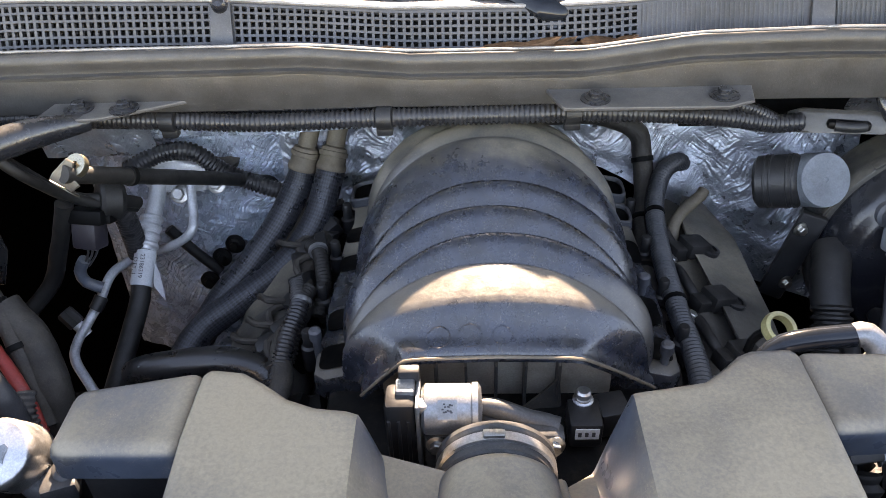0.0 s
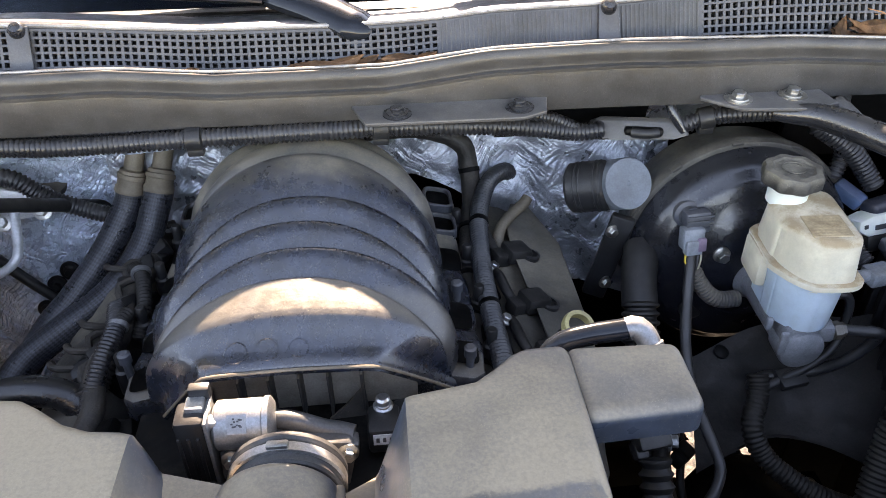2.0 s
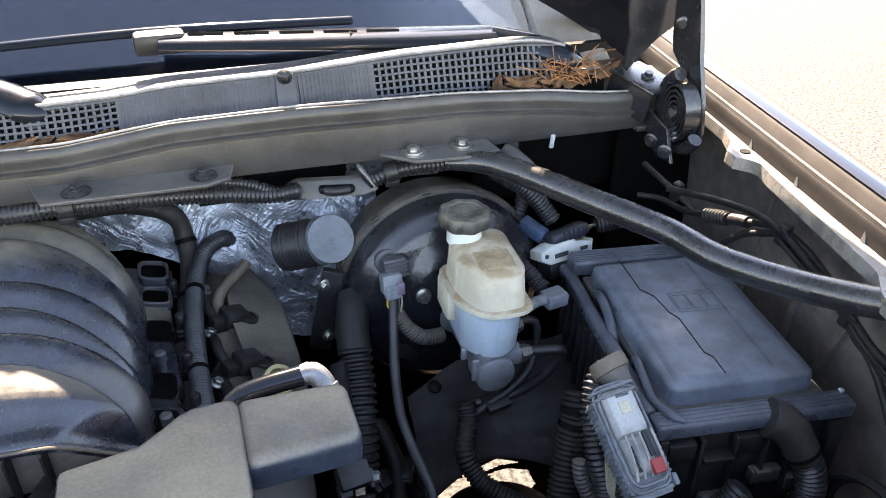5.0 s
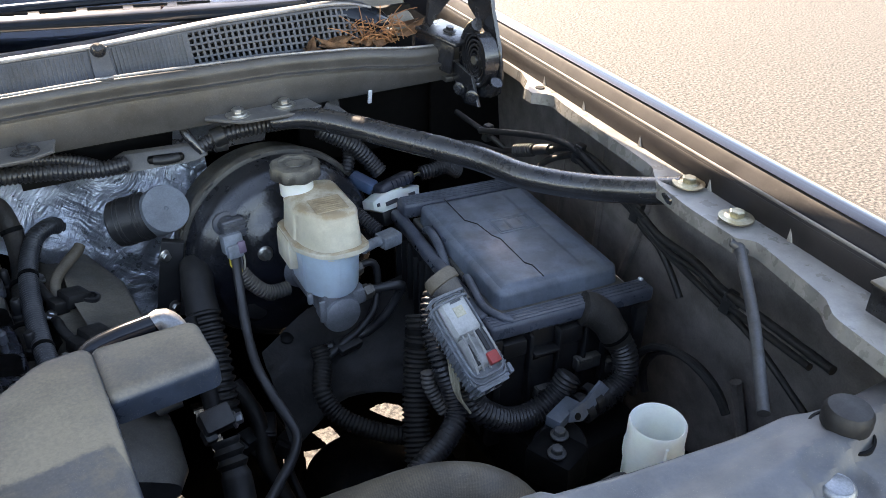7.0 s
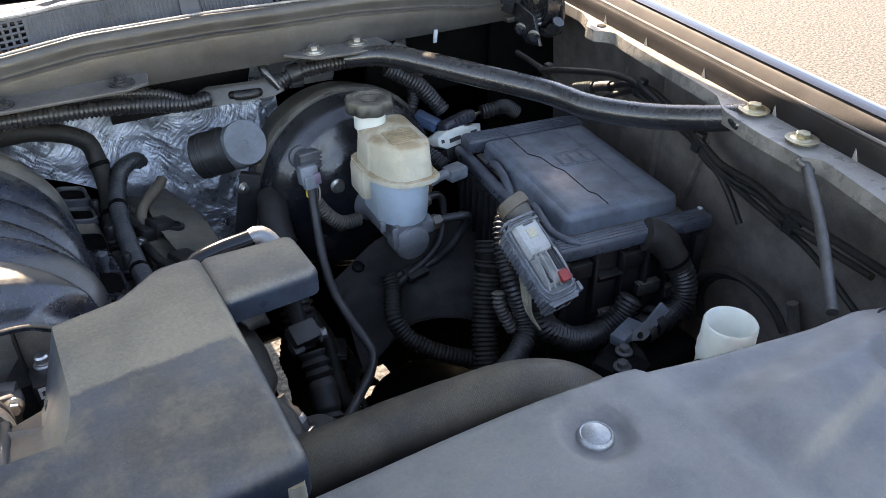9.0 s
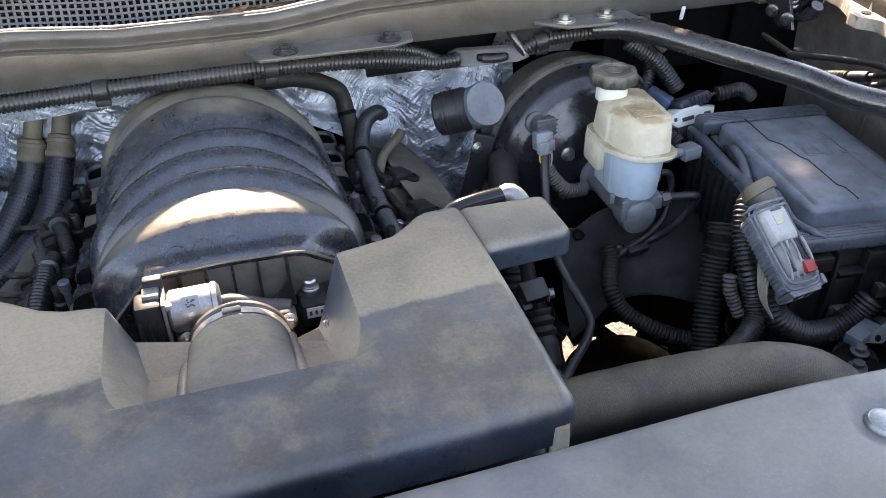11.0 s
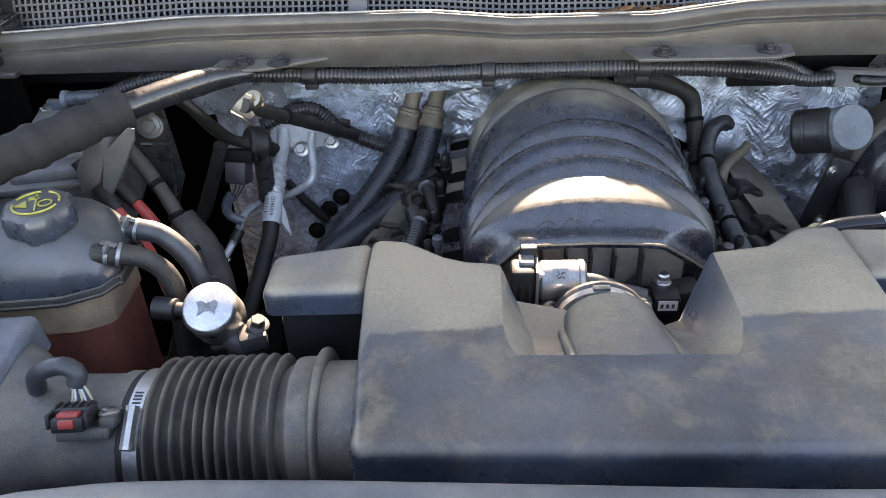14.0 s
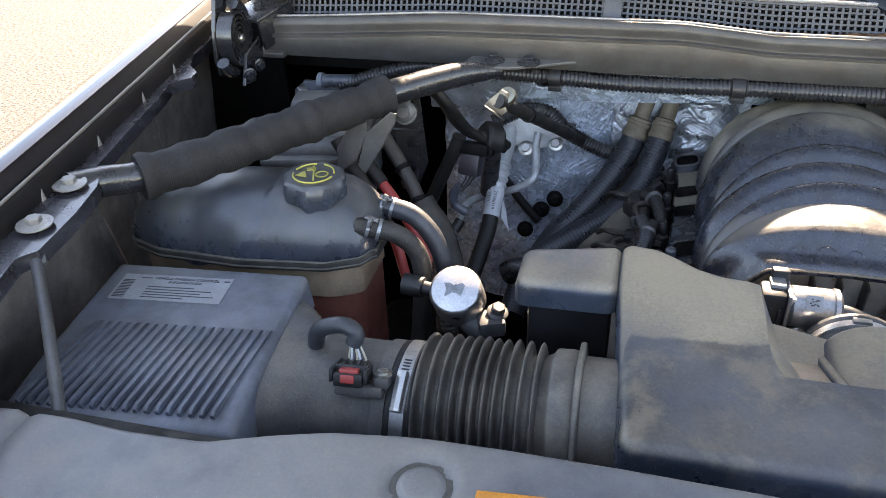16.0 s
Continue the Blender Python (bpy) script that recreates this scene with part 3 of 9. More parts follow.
        part("stiffener", bm, APRON, ob)
    if s > 0:
        # dark disc painted in place of the oblong hole in the flange tongue
        bm = mk()
        lathe(bm, (CX + 0.8435, 0.634, zf(0.634) - 0.001), (0, 0, 1), [(0.0065, 0), (0.0065, 0.0022), (0, 0.0022)], 18)
        part("flange_hole", bm, DARK, ob, "dark hole in the flange")
        # dark ovals that stand for the shade in the apron's holes
        for y0, z0, w, h in ((0.70, 1.125, 0.022, 0.036), (0.60, 1.163, 0.016, 0.026), (0.645, 1.14, 0.014, 0.026), (0.50, 1.09, 0.02, 0.03), (0.415, 1.06, 0.016, 0.03)):
            bm = mk()
            x = CX + s * (base(y0) + 0.052)
            prism(bm, [(x + 0.02, y0 + w * math.cos(a), z0 + h * math.sin(a)) for a in span(0, 2 * math.pi, 16)[:-1]], (-0.012, 0, 0), 0.001)
            part("cutout", bm, DARK, ob, "dark oval lightening hole")
    return ob


fender(1)
fender(-1)

ZL = lin((-0.75, 1.256), (-0.62, 1.262), (-0.46, 1.272), (-0.14, 1.272), (-0.03, 1.262), (0.15, 1.262), (0.26, 1.275), (0.41, 1.278), (0.6, 1.274), (0.72, 1.266), (0.8, 1.255), (0.9, 1.251))
ZT = lin((-0.75, 1.30), (-0.44, 1.307), (-0.23, 1.302), (-0.05, 1.289), (0.1, 1.287), (0.2, 1.290), (0.27, 1.297), (0.4, 1.300), (0.55, 1.31), (0.7, 1.314), (0.75, 1.31), (0.8, 1.285))


def cowl():
    ob = thing("cowl_crossmember", "dusty dark grey cowl crossmember with rolled lip", "cowl", (CX, 0.79, 1.2))
    prof = [(0.79, -0.066), (0.784, -0.064), (0.782, -0.05), (0.7825, -0.03), (0.7835, -0.0262), (0.7785, -0.0250), (0.7785, -0.0228), (0.784, -0.0215), (0.7845, -0.018), (0.783, -0.012), (0.7845, -0.004), (0.788, -0.0005), (0.791, -0.0005), (0.795, -0.005), (0.803, -0.014), (0.812, -0.022)]
    bm = mk()

    def f(u, v):
        x = -0.725 + 1.605 * u
        y, dz = prof[int(round(v * (len(prof) - 1)))]
        z = ZL(x) + dz
        if dz < -0.04:
            z = 1.205 + (dz + 0.064) * 0.8
        w = 0.0012 * noise.noise(Vector((x * 5, 2, dz * 20)))
        bow = 0.012 * ((x - CX) / 0.8) ** 2
        return (x, y + w - bow * 0.4, z + w)
    sheet(bm, f, 120, len(prof) - 1, 0.0025, (0, -0.6, 0.8))
    part("front_face", bm, COWL, ob, "dust-filmed dark front face", 50)
    for x0, x1 in ((-0.735, -0.69), (0.845, 0.89)):
        bm = mk()
        box(bm, ((x0 + x1) / 2, 0.782, 1.207), (x1 - x0, 0.03, 0.008), (0, 0, 0), 0.002)
        part("end_tab", bm, COWL, ob)
    bm = mk()
    box(bm, (0.727, 0.779, 1.2), (0.006, 0.003, 0.02), (10, 0, 0), 0.001)
    part("clip_tab", bm, PAPER, ob, "small pale clip tab")
    # thin bead added as the sunlit line on the lip
    bm = mk()
    tube(bm, [(x, 0.7935 - 0.0048 * ((x - CX) / 0.8) ** 2, ZL(x) + 0.0004) for x in span(-0.72, 0.87, 40)], 0.0017, 8, 0.012)
    part("lip_bead", bm, LIP_GLINT, ob, "pale bead for the sun's glint along the lip")

    pn = thing("scuttle_cover", "grey plastic cowl panel with square-holed air grilles", "cowl panel", (CX, 0.83, 1.28))
    bm = mk()

    def g(u, v):
        x = -0.70 + 1.47 * u
        pr = [(0.842, -0.004), (0.84, 0.0), (0.843, 0.003), (0.855, 0.004), (0.875, 0.0), (0.9, -0.004)]
        y, dz = pr[int(round(v * 5))]
        return (x, y, ZT(x) + dz)
    sheet(bm, g, 90, 5, 0.0025)
    part("top_edge", bm, GRILLE, pn, "rounded grey top edge", 60)
    # the same painted glint along the grille's top edge
    bm = mk()
    tube(bm, [(x, 0.8425, ZT(x) + 0.0022) for x in span(-0.695, 0.765, 40)], 0.0026, 8, 0.012)
    part("edge_bead", bm, LIP_GLINT, pn, "pale bead for the sun's glint on the front edge")

    def on(x, k, d=0.0):
        """A place on the sloping face: k from its foot (0) to its top (1), d in front of it."""
        zb = ZL(x) - 0.024
        return Vector((x, 0.815 + 0.026 * k - d * 0.87, zb + (ZT(x) - zb) * k + d * 0.5))
    # near-black sheet that stands for the shade behind the bars
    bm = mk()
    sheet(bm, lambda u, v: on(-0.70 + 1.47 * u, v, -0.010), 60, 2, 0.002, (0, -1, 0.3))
    part("backing", bm, DARK, pn, "dark sheet for the shade behind the grille")
    for xa, xb in ((-0.70, 0.21), (0.505, 0.76)):
        bm = mk()
        n = int((xb - xa) / 0.0082)
        rows = 7
        vs, fs = [], []

        def bar(p, q, w, d):
            p, q = Vector(p), Vector(q)
            dr = (q - p).normalized()
            nn = Vector((0, -0.87, 0.5))
            ww = dr.cross(nn) * w
            b = len(vs)
            for e in (p, q):
                for a, c in ((-1, 0), (1, 0), (1, -1), (-1, -1)):
                    vs.append(e + ww * a + nn * (d * c))
            for k in range(4):
                fs.append((b + k, b + (k + 1) % 4, b + 4 + (k + 1) % 4, b + 4 + k))
            fs.append((b, b + 3, b + 2, b + 1))
            fs.append((b + 4, b + 5, b + 6, b + 7))
        for i in range(n + 1):
            x = xa + (xb - xa) * i / n
            bar(on(x, 0), on(x, 0.98), 0.0016, 0.006)
        for j in range(rows + 1):
            k = 0.03 + 0.93 * j / rows
            m = 40
            for i in range(m):
                a, b = xa + (xb - xa) * i / m, xa + (xb - xa) * (i + 1) / m
                bar(on(a, k, 0.0006), on(b, k, 0.0006), 0.0013, 0.006)
        me = bpy.data.meshes.new("grille")
        me.from_pydata([tuple(v - ORIGIN[pn]) for v in vs], [], fs)
        me.materials.append(GRILLE)
        o = new("grille", me)
        o.parent = pn
        tagged(o, "grey plastic grille of small square holes", kind="stuff")
    bm = mk()
    sheet(bm, lambda u, v: on(0.21 + 0.295 * u, v), 80, 2, 0.004, (0, -0.8, 0.5))
    part("solid_section", bm, GRILLE, pn, "finely ribbed solid section")
    for i in range(58):
        bm = mk()
        x = 0.214 + 0.005 * i
        if abs(x - 0.398) < 0.016:
            bm.free()
            continue
        a, b = on(x, 0.06, 0.0008), on(x, 0.94, 0.0008)
        tube(bm, [a, (a + b) / 2, b], 0.0011, 5, 0.02)
        part("fine_rib", bm, GRILLE, pn)
    for x in (-0.232, 0.398):
        bm = mk()
        a, b = on(x, 0.1, 0.002), on(x, 1.0, 0.002)
        prism(bm, [a + Vector((-0.013, 0, 0)), a + Vector((0.013, 0, 0)), b + Vector((0.011, 0, 0)), b + Vector((-0.011, 0, 0))], (0, -0.004, 0.0025), 0.002, 2)
        part("clip_pad", bm, GRILLE, pn, "moulded clip pad")
        bm = mk()
        lathe(bm, on(x, 0.93, 0.006), (0, -0.6, 0.8), [(0.009, -0.002), (0.009, 0.003), (0.006, 0.007), (0.0, 0.0085)], 16)
        part("clip_head", bm, PAINT_TUBE, pn, "domed plastic clip")



cowl()


def bracket(pts, bolts, z, label):
    ob = thing("cowl_bracket", label, "bracket", (bolts[0][0], bolts[0][1], z), "brackets along the cowl")
    bm = mk()
    prism(bm, [(x, y, z - 0.004) for x, y in pts], (0, 0, 0.004), 0.001)
    part("plate", bm, PLATE, ob, "dusty pressed plate")
    for x, y in bolts:
        bm = mk()
        lathe(bm, (x, y, z), (0, 0, 1), [(0.0155, 0), (0.0155, 0.0015), (0, 0.002)], 20)
        bolt(bm, (x, y, z + 0.001), (0, 0, 1), 0.0075, 0.008)
        part("bolt", bm, STEEL if x > 0.5 else PAINT_TUBE, ob, "flanged bolt")


bracket([(-0.425, 0.735), (-0.35, 0.745), (-0.27, 0.782), (-0.40, 0.79), (-0.415, 0.78)], [(-0.382, 0.766), (-0.333, 0.764)], 1.2175, "dusty steel brace bracket bolted under the cowl")
bracket([(0.125, 0.738), (0.29, 0.735), (0.318, 0.748), (0.325, 0.785), (0.11, 0.785), (0.118, 0.76)], [(0.159, 0.757), (0.29, 0.759)], 1.221, "dark bracket plate bolted under the cowl")
bracket([(0.495, 0.775), (0.53, 0.742), (0.60, 0.735), (0.64, 0.745), (0.635, 0.785), (0.50, 0.785)], [(0.535, 0.766), (0.598, 0.769)], 1.2145, "bright steel brace bracket bolted under the cowl")


def brace(pts, r, flat_end, label, sleeve=None):
    ob = thing("brace_tube", label, "brace", pts[0], "braces from cowl to wing")
    bm = mk()
    tube(bm, pts, lambda u: r * (1 - 0.42 * max(0.0, 1 - u / 0.13) ** 1.5), 18, 0.012)
    part("tube", bm, PAINT_TUBE, ob, "dusty black painted steel tube")
    if sleeve:
        bm = mk()
        tube(bm, sleeve, lambda u: 0.0238 + 0.0010 * math.sin(u * 40) + 0.0008 * math.sin(u * 91 + 1) + (0.001 if u > 0.97 or u < 0.03 else 0), 24, 0.006, lump=0.09, uv=0.0245)
        part("sleeve", bm, WRAP, ob, "black woven fabric sleeve")
    bm = mk()
    box(bm, flat_end[0], flat_end[1], flat_end[2], 0.004)
    part("flattened_end", bm, PAINT_TUBE, ob, "flattened bolted end")


brace([(-0.372, 0.757, 1.2075), (-0.42, 0.715, 1.214), (-0.487, 0.64, 1.214), (-0.60, 0.51, 1.204), (-0.69, 0.405, 1.201), (-0.716, 0.368, 1.209), (-0.733, 0.335, 1.216)], 0.0165,
      ((-0.731, 0.330, 1.2165), (0.05, 0.05, 0.008), (0, 0, 25)), "black strut brace wrapped in a woven sleeve",
      [(-0.492, 0.634, 1.2135), (-0.55, 0.567, 1.2085), (-0.60, 0.51, 1.204), (-0.66, 0.44, 1.199), (-0.697, 0.398, 1.199)])
brace([(0.575, 0.757, 1.2005), (0.627, 0.722, 1.205), (0.70, 0.62, 1.197), (0.752, 0.545, 1.19), (0.775, 0.485, 1.186), (0.81, 0.425, 1.189), (0.838, 0.365, 1.202), (0.857, 0.325, 1.214)], 0.015,
      ((0.855, 0.325, 1.2145), (0.045, 0.05, 0.010), (0, 0, -25)), "dusty black tubular brace between cowl and wing")


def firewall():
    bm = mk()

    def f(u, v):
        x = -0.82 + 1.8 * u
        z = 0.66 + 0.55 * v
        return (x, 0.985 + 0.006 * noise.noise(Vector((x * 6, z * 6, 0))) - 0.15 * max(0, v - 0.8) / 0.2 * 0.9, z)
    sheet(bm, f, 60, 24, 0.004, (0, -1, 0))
    tagged(part("firewall", bm, SHADE_BLACK), "dark firewall panel behind the engine", "firewall", kind="structure")

    def foil(x0, x1, za, zb, y, wob, material, label, lean=0.0, cut=None):
        bm = mk()

        def g(u, v):
            x = x0 + (x1 - x0) * u
            lo = za(x) if callable(za) else za
            hi = zb(x) if callable(zb) else zb
            z = lo + (hi - lo) * v
            yy = y(x, z) if callable(y) else y + lean * (z - lo)
            return (x, yy + wob * (noise.noise(Vector((x * 14, z * 14, 3))) + 0.5 * noise.noise(Vector((x * 40, z * 40, 5)))), z)
        sheet(bm, g, 60, 40, 0.002, (0, -1, 0))
        ob = thing("heat_shield", label, "heat shield", g(0.5, 0.0), "foil heat shields")
        part("foil", bm, material, ob, "", 70)
        bm = mk()
        tube(bm, [Vector(g(u, 1.0)) + Vector((0, -0.002, 0)) for u in span(0, 1, 30)], 0.0028, 8, 0.008)
        part("edge_fold", bm, material, ob, "folded foil edge")
        for u in (0.12, 0.88):
            bm = mk()
            lathe(bm, Vector(g(u, 0.9)) + Vector((0, -0.003, 0)), (0, -1, 0.2), [(0.006, -0.001), (0.006, 0.001), (0.003, 0.002), (0, 0.002)], 12)
            part("rivet", bm, material, ob)
        return ob

    foil(-0.50, 0.0, lin((-0.5, 1.115), (-0.40, 1.118), (-0.22, 1.122), (-0.1, 1.13), (0.0, 1.135)),
         lin((-0.5, 1.165), (-0.36, 1.175), (-0.35, 1.165), (-0.335, 1.142), (-0.295, 1.142), (-0.28, 1.172), (-0.235, 1.172), (-0.222, 1.142), (-0.185, 1.142), (-0.172, 1.174), (0, 1.176)),
         lambda x, z: 0.868 + 0.25 * (1.17 - z), 0.004, FOIL_DULL, "dull foil-faced bulkhead shield with notched edge")
    foil(-0.50, -0.36, 1.10, 1.17, lambda x, z: 0.855 + 0.3 * (1.17 - z), 0.008, FOIL, "crumpled bright foil heat shield on the bulkhead")
    foil(-0.50, -0.21, 0.72, 1.125, lambda x, z: 0.945 - 0.03 * math.cos((x + 0.36) * 12) + 0.04 * (z - 0.9), 0.007, FOIL_DULL, "dented foil heat shield over the footwell")
    foil(-0.22, -0.02, 0.98, 1.15, lambda x, z: 0.93 + 0.15 * (z - 1.05), 0.012, FOIL, "crumpled bright foil heat shield behind the engine")
    foil(0.10, 0.52, lin((0.10, 1.06), (0.18, 1.05), (0.28, 1.0), (0.34, 0.90), (0.52, 0.86)), lin((0.10, 1.168), (0.35, 1.165), (0.52, 1.15)),
         lambda x, z: 0.925 - 0.16 * max(0, x - 0.3) + 0.2 * (z - 1.05), 0.012, FOIL, "crumpled bright foil heat shield behind the engine")
    foil(0.47, 0.60, 1.13, 1.195, lambda x, z: 0.84 + 0.5 * (1.19 - z), 0.006, FOIL, "small bright foil shield under the cowl bracket")
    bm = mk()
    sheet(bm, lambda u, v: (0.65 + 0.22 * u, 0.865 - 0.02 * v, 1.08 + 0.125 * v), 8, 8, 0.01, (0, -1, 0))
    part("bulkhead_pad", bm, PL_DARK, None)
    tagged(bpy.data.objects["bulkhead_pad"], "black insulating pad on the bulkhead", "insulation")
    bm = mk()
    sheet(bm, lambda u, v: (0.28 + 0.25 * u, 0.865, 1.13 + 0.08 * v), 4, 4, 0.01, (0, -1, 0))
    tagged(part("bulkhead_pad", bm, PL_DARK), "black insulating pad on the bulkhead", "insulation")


firewall()


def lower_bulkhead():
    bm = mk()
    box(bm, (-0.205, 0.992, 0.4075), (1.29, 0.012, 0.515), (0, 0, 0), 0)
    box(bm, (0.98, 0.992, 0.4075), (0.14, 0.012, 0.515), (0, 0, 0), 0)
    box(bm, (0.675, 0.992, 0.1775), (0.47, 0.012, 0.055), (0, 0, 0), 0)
    # dark sheet added for the shade, with gaps where bright ground shows
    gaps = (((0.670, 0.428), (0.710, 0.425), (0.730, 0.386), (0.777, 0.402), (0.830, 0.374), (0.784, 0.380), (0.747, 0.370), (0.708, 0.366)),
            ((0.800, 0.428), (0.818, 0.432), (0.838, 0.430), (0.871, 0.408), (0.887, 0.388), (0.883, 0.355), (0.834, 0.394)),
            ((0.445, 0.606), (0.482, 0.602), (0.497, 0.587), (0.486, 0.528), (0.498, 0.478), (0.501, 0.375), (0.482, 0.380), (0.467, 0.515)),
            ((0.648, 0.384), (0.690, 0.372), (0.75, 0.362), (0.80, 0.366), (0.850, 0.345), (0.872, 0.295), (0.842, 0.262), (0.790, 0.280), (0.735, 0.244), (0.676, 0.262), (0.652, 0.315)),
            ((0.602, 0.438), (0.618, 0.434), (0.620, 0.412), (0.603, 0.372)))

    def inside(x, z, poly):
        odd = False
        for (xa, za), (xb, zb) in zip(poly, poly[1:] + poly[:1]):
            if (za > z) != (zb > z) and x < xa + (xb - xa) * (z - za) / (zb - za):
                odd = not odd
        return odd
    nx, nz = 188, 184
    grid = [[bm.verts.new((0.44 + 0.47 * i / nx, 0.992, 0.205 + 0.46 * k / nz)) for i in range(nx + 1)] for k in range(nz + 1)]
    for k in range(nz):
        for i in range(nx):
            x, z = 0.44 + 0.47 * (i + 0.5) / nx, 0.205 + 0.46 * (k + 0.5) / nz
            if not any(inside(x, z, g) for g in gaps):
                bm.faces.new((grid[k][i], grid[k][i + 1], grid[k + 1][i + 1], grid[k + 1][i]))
    tagged(part("bulkhead_lower", bm, SHADE_BLACK), "dark panel of the lower bulkhead with ragged gaps", "bulkhead", kind="structure")
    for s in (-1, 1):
        # dark side panels added to close off the sunlit ground
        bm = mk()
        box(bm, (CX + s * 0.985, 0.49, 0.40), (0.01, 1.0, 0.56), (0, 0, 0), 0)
        tagged(part("wheel_well_panel", bm, SHADE_BLACK), "black inner panel of the wheel well", "panel", kind="structure")
        bm = mk()
        sheet(bm, lambda u, v: (CX + s * (0.79 + 0.17 * u), 0.83 + 0.03 * u, 0.9 + (0.345 - 0.03 * u) * v), 6, 6, 0.006, (0, -1, 0))
        whole("cowl_side_panel", bm, PL_DARK, "black cowl side panel by the hinge", "panel", "cowl side panels")


lower_bulkhead()


def plenum():
    # wall added to keep sun from leaking in below the windscreen
    bm = mk()
    sheet(bm, lambda u, v: (-0.76 + 1.62 * u, 0.885 + 0.012 * v, 1.15 + 0.137 * v), 12, 3, 0.012, (0, -1, 0))
    tagged(part("plenum_wall", bm, DARK), "dark wall added to stop sun under the windscreen foot", "bulkhead", kind="structure")


plenum()


def underside():
    # unseen box in the cab's place, added to shade the ground below
    bm = mk()
    box(bm, (-0.03, 2.3, 0.85), (1.5, 2.5, 0.68), (0, 0, 0), 0.05)
    tagged(part("cab_body", bm, BODY_OUT), "unseen dark box in the cab's place, shading the ground", "vehicle body", kind="structure")
    # dark sheet added under the engine, where only shade would show
    bm = mk()
    box(bm, (CX, 0.48, 0.36), (1.7, 0.84, 0.02), (0, 0, 0), 0.005)
    tagged(part("undertray", bm, SHADE_BLACK), "added black sheet below the engine, in place of shade", "undertray", kind="structure")


underside()


def hood():
    """The raised bonnet, above and behind the view: it shades the bay."""
    ob = thing("hood", "raised dark bonnet held open over the engine bay", "hood", (CX, 0.86, 1.385))
    bm = mk()

    def f(u, v):
        x = CX - 0.0175 + (u - 0.5) * 1.715
        d = 1.25 * v
        dip = 0.1 * max(0.0, (abs(x - CX) - 0.5) / 0.25) ** 1.5 * (1 - 0.6 * v)
        return (x, 0.95 - d * math.cos(radians(66)), HOOD_Z + d * math.sin(radians(66)) - dip)
    sheet(bm, f, 140, 12, 0.03, (0, 0.91, 0.4))
    part("panel", bm, BODY_OUT, ob, "dark painted panel")
    return ob


HOOD_Z = 1.424
hood()


def hinge(s):
    x = CX + s * 0.806
    ob = thing("spring_hinge", "greasy black bonnet hinge with coiled clock spring", "hinge", (x, 0.75, 1.22), "bonnet hinges")
    y0, z0 = 0.722, 1.246
    bm = mk()
    path = []
    for i in range(90):
        a = i / 90 * 5.2 * 2 * math.pi
        r = 0.006 + 0.030 * i / 90
        path.append(Vector((x, y0 + r * math.cos(a) * 0.85, z0 + r * math.sin(a) * 1.15)))
    w = Vector((0.011, 0, 0))
    loops = []
    for i, p in enumerate(path):
        d = (path[min(i + 1, 89)] - path[max(i - 1, 0)]).normalized()
        nn = d.cross(Vector((1, 0, 0))) * 0.0013
        loops.append([p - w + nn, p + w + nn, p + w - nn, p - w - nn])
    rings(bm, loops)
    part("clock_spring", bm, PAINT_TUBE, ob, "coiled flat spring")
    bm = mk()
    lathe(bm, (x - 0.013, y0, z0), (1, 0, 0), [(0.006, 0), (0.006, 0.026), (0.004, 0.028)], 12)
    part("pivot_pin", bm, STEEL, ob)
    bm = mk()
    prism(bm, [(x + s * 0.013, y, z) for y, z in ((0.750, 1.43), (0.737, 1.38), (0.726, 1.342), (0.719, 1.31), (0.697, 1.262), (0.690, 1.225), (0.696, 1.20), (0.708, 1.193), (0.725, 1.196), (0.716, 1.215), (0.712, 1.246), (0.73, 1.280), (0.756, 1.291), (0.778, 1.306), (0.782, 1.327), (0.786, 1.368), (0.80, 1.43))], (s * 0.006, 0, 0), 0.0015)
    part("arm", bm, PAINT_TUBE, ob, "pressed hinge arm")
    bm = mk()
    prism(bm, [(x - s * 0.012, y, z) for y, z in ((0.70, 1.185), (0.735, 1.18), (0.77, 1.21), (0.765, 1.235), (0.72, 1.225))], (-s * 0.005, 0, 0), 0.001)
    part("lower_link", bm, PAINT_TUBE, ob)
    bm = mk()
    box(bm, (x - s * 0.012, 0.79, 1.268), (0.06, 0.075, 0.006), (10, 0, s * 20), 0.002)
    box(bm, (x - s * 0.035, 0.79, 1.245), (0.006, 0.07, 0.045), (10, 0, s * 20), 0.002)
    part("base_plate", bm, PAINT_TUBE, ob)
    for c, ax in (((x - s * 0.012, 0.785, 1.272), (0, -0.2, 1)), ((x - s * 0.02, 0.745, 1.2), (-s, -0.6, 0)), ((x + s * 0.012, 0.762, 1.345), (-s, -1, 0)), ((x - s * 0.02, 0.712, 1.198), (-s, -1, 0))):
        bm = mk()
        bolt(bm, c, ax, 0.0062, 0.007)
        part("bolt", bm, PAINT_TUBE, ob)

    def side(px):
        return CX + s * (px - CX)
    bm = mk()
    prism(bm, [(side(px), 0.80, pz) for px, pz in ((0.822, 1.40), (0.838, 1.324), (0.832, 1.284), (0.838, 1.276), (0.855, 1.297), (0.877, 1.317), (0.90, 1.334), (0.914, 1.32), (0.912, 1.36), (0.905, 1.42))], (0, 0.006, 0.001), 0.0015)
    part("bonnet_flange", bm, PAINT_TUBE, ob, "flange bolted to the bonnet corner")
    bm = mk()
    tube(bm, [(x + s * 0.002, y0 + 0.043 * math.cos(a), z0 + 0.047 * math.sin(a)) for a in span(radians(70), radians(-150), 14)], 0.009, 10, 0.006, flat=1.0)
    part("spring_hook", bm, PAINT_TUBE, ob, "curved strap round the spring")


hinge(1)
hinge(-1)

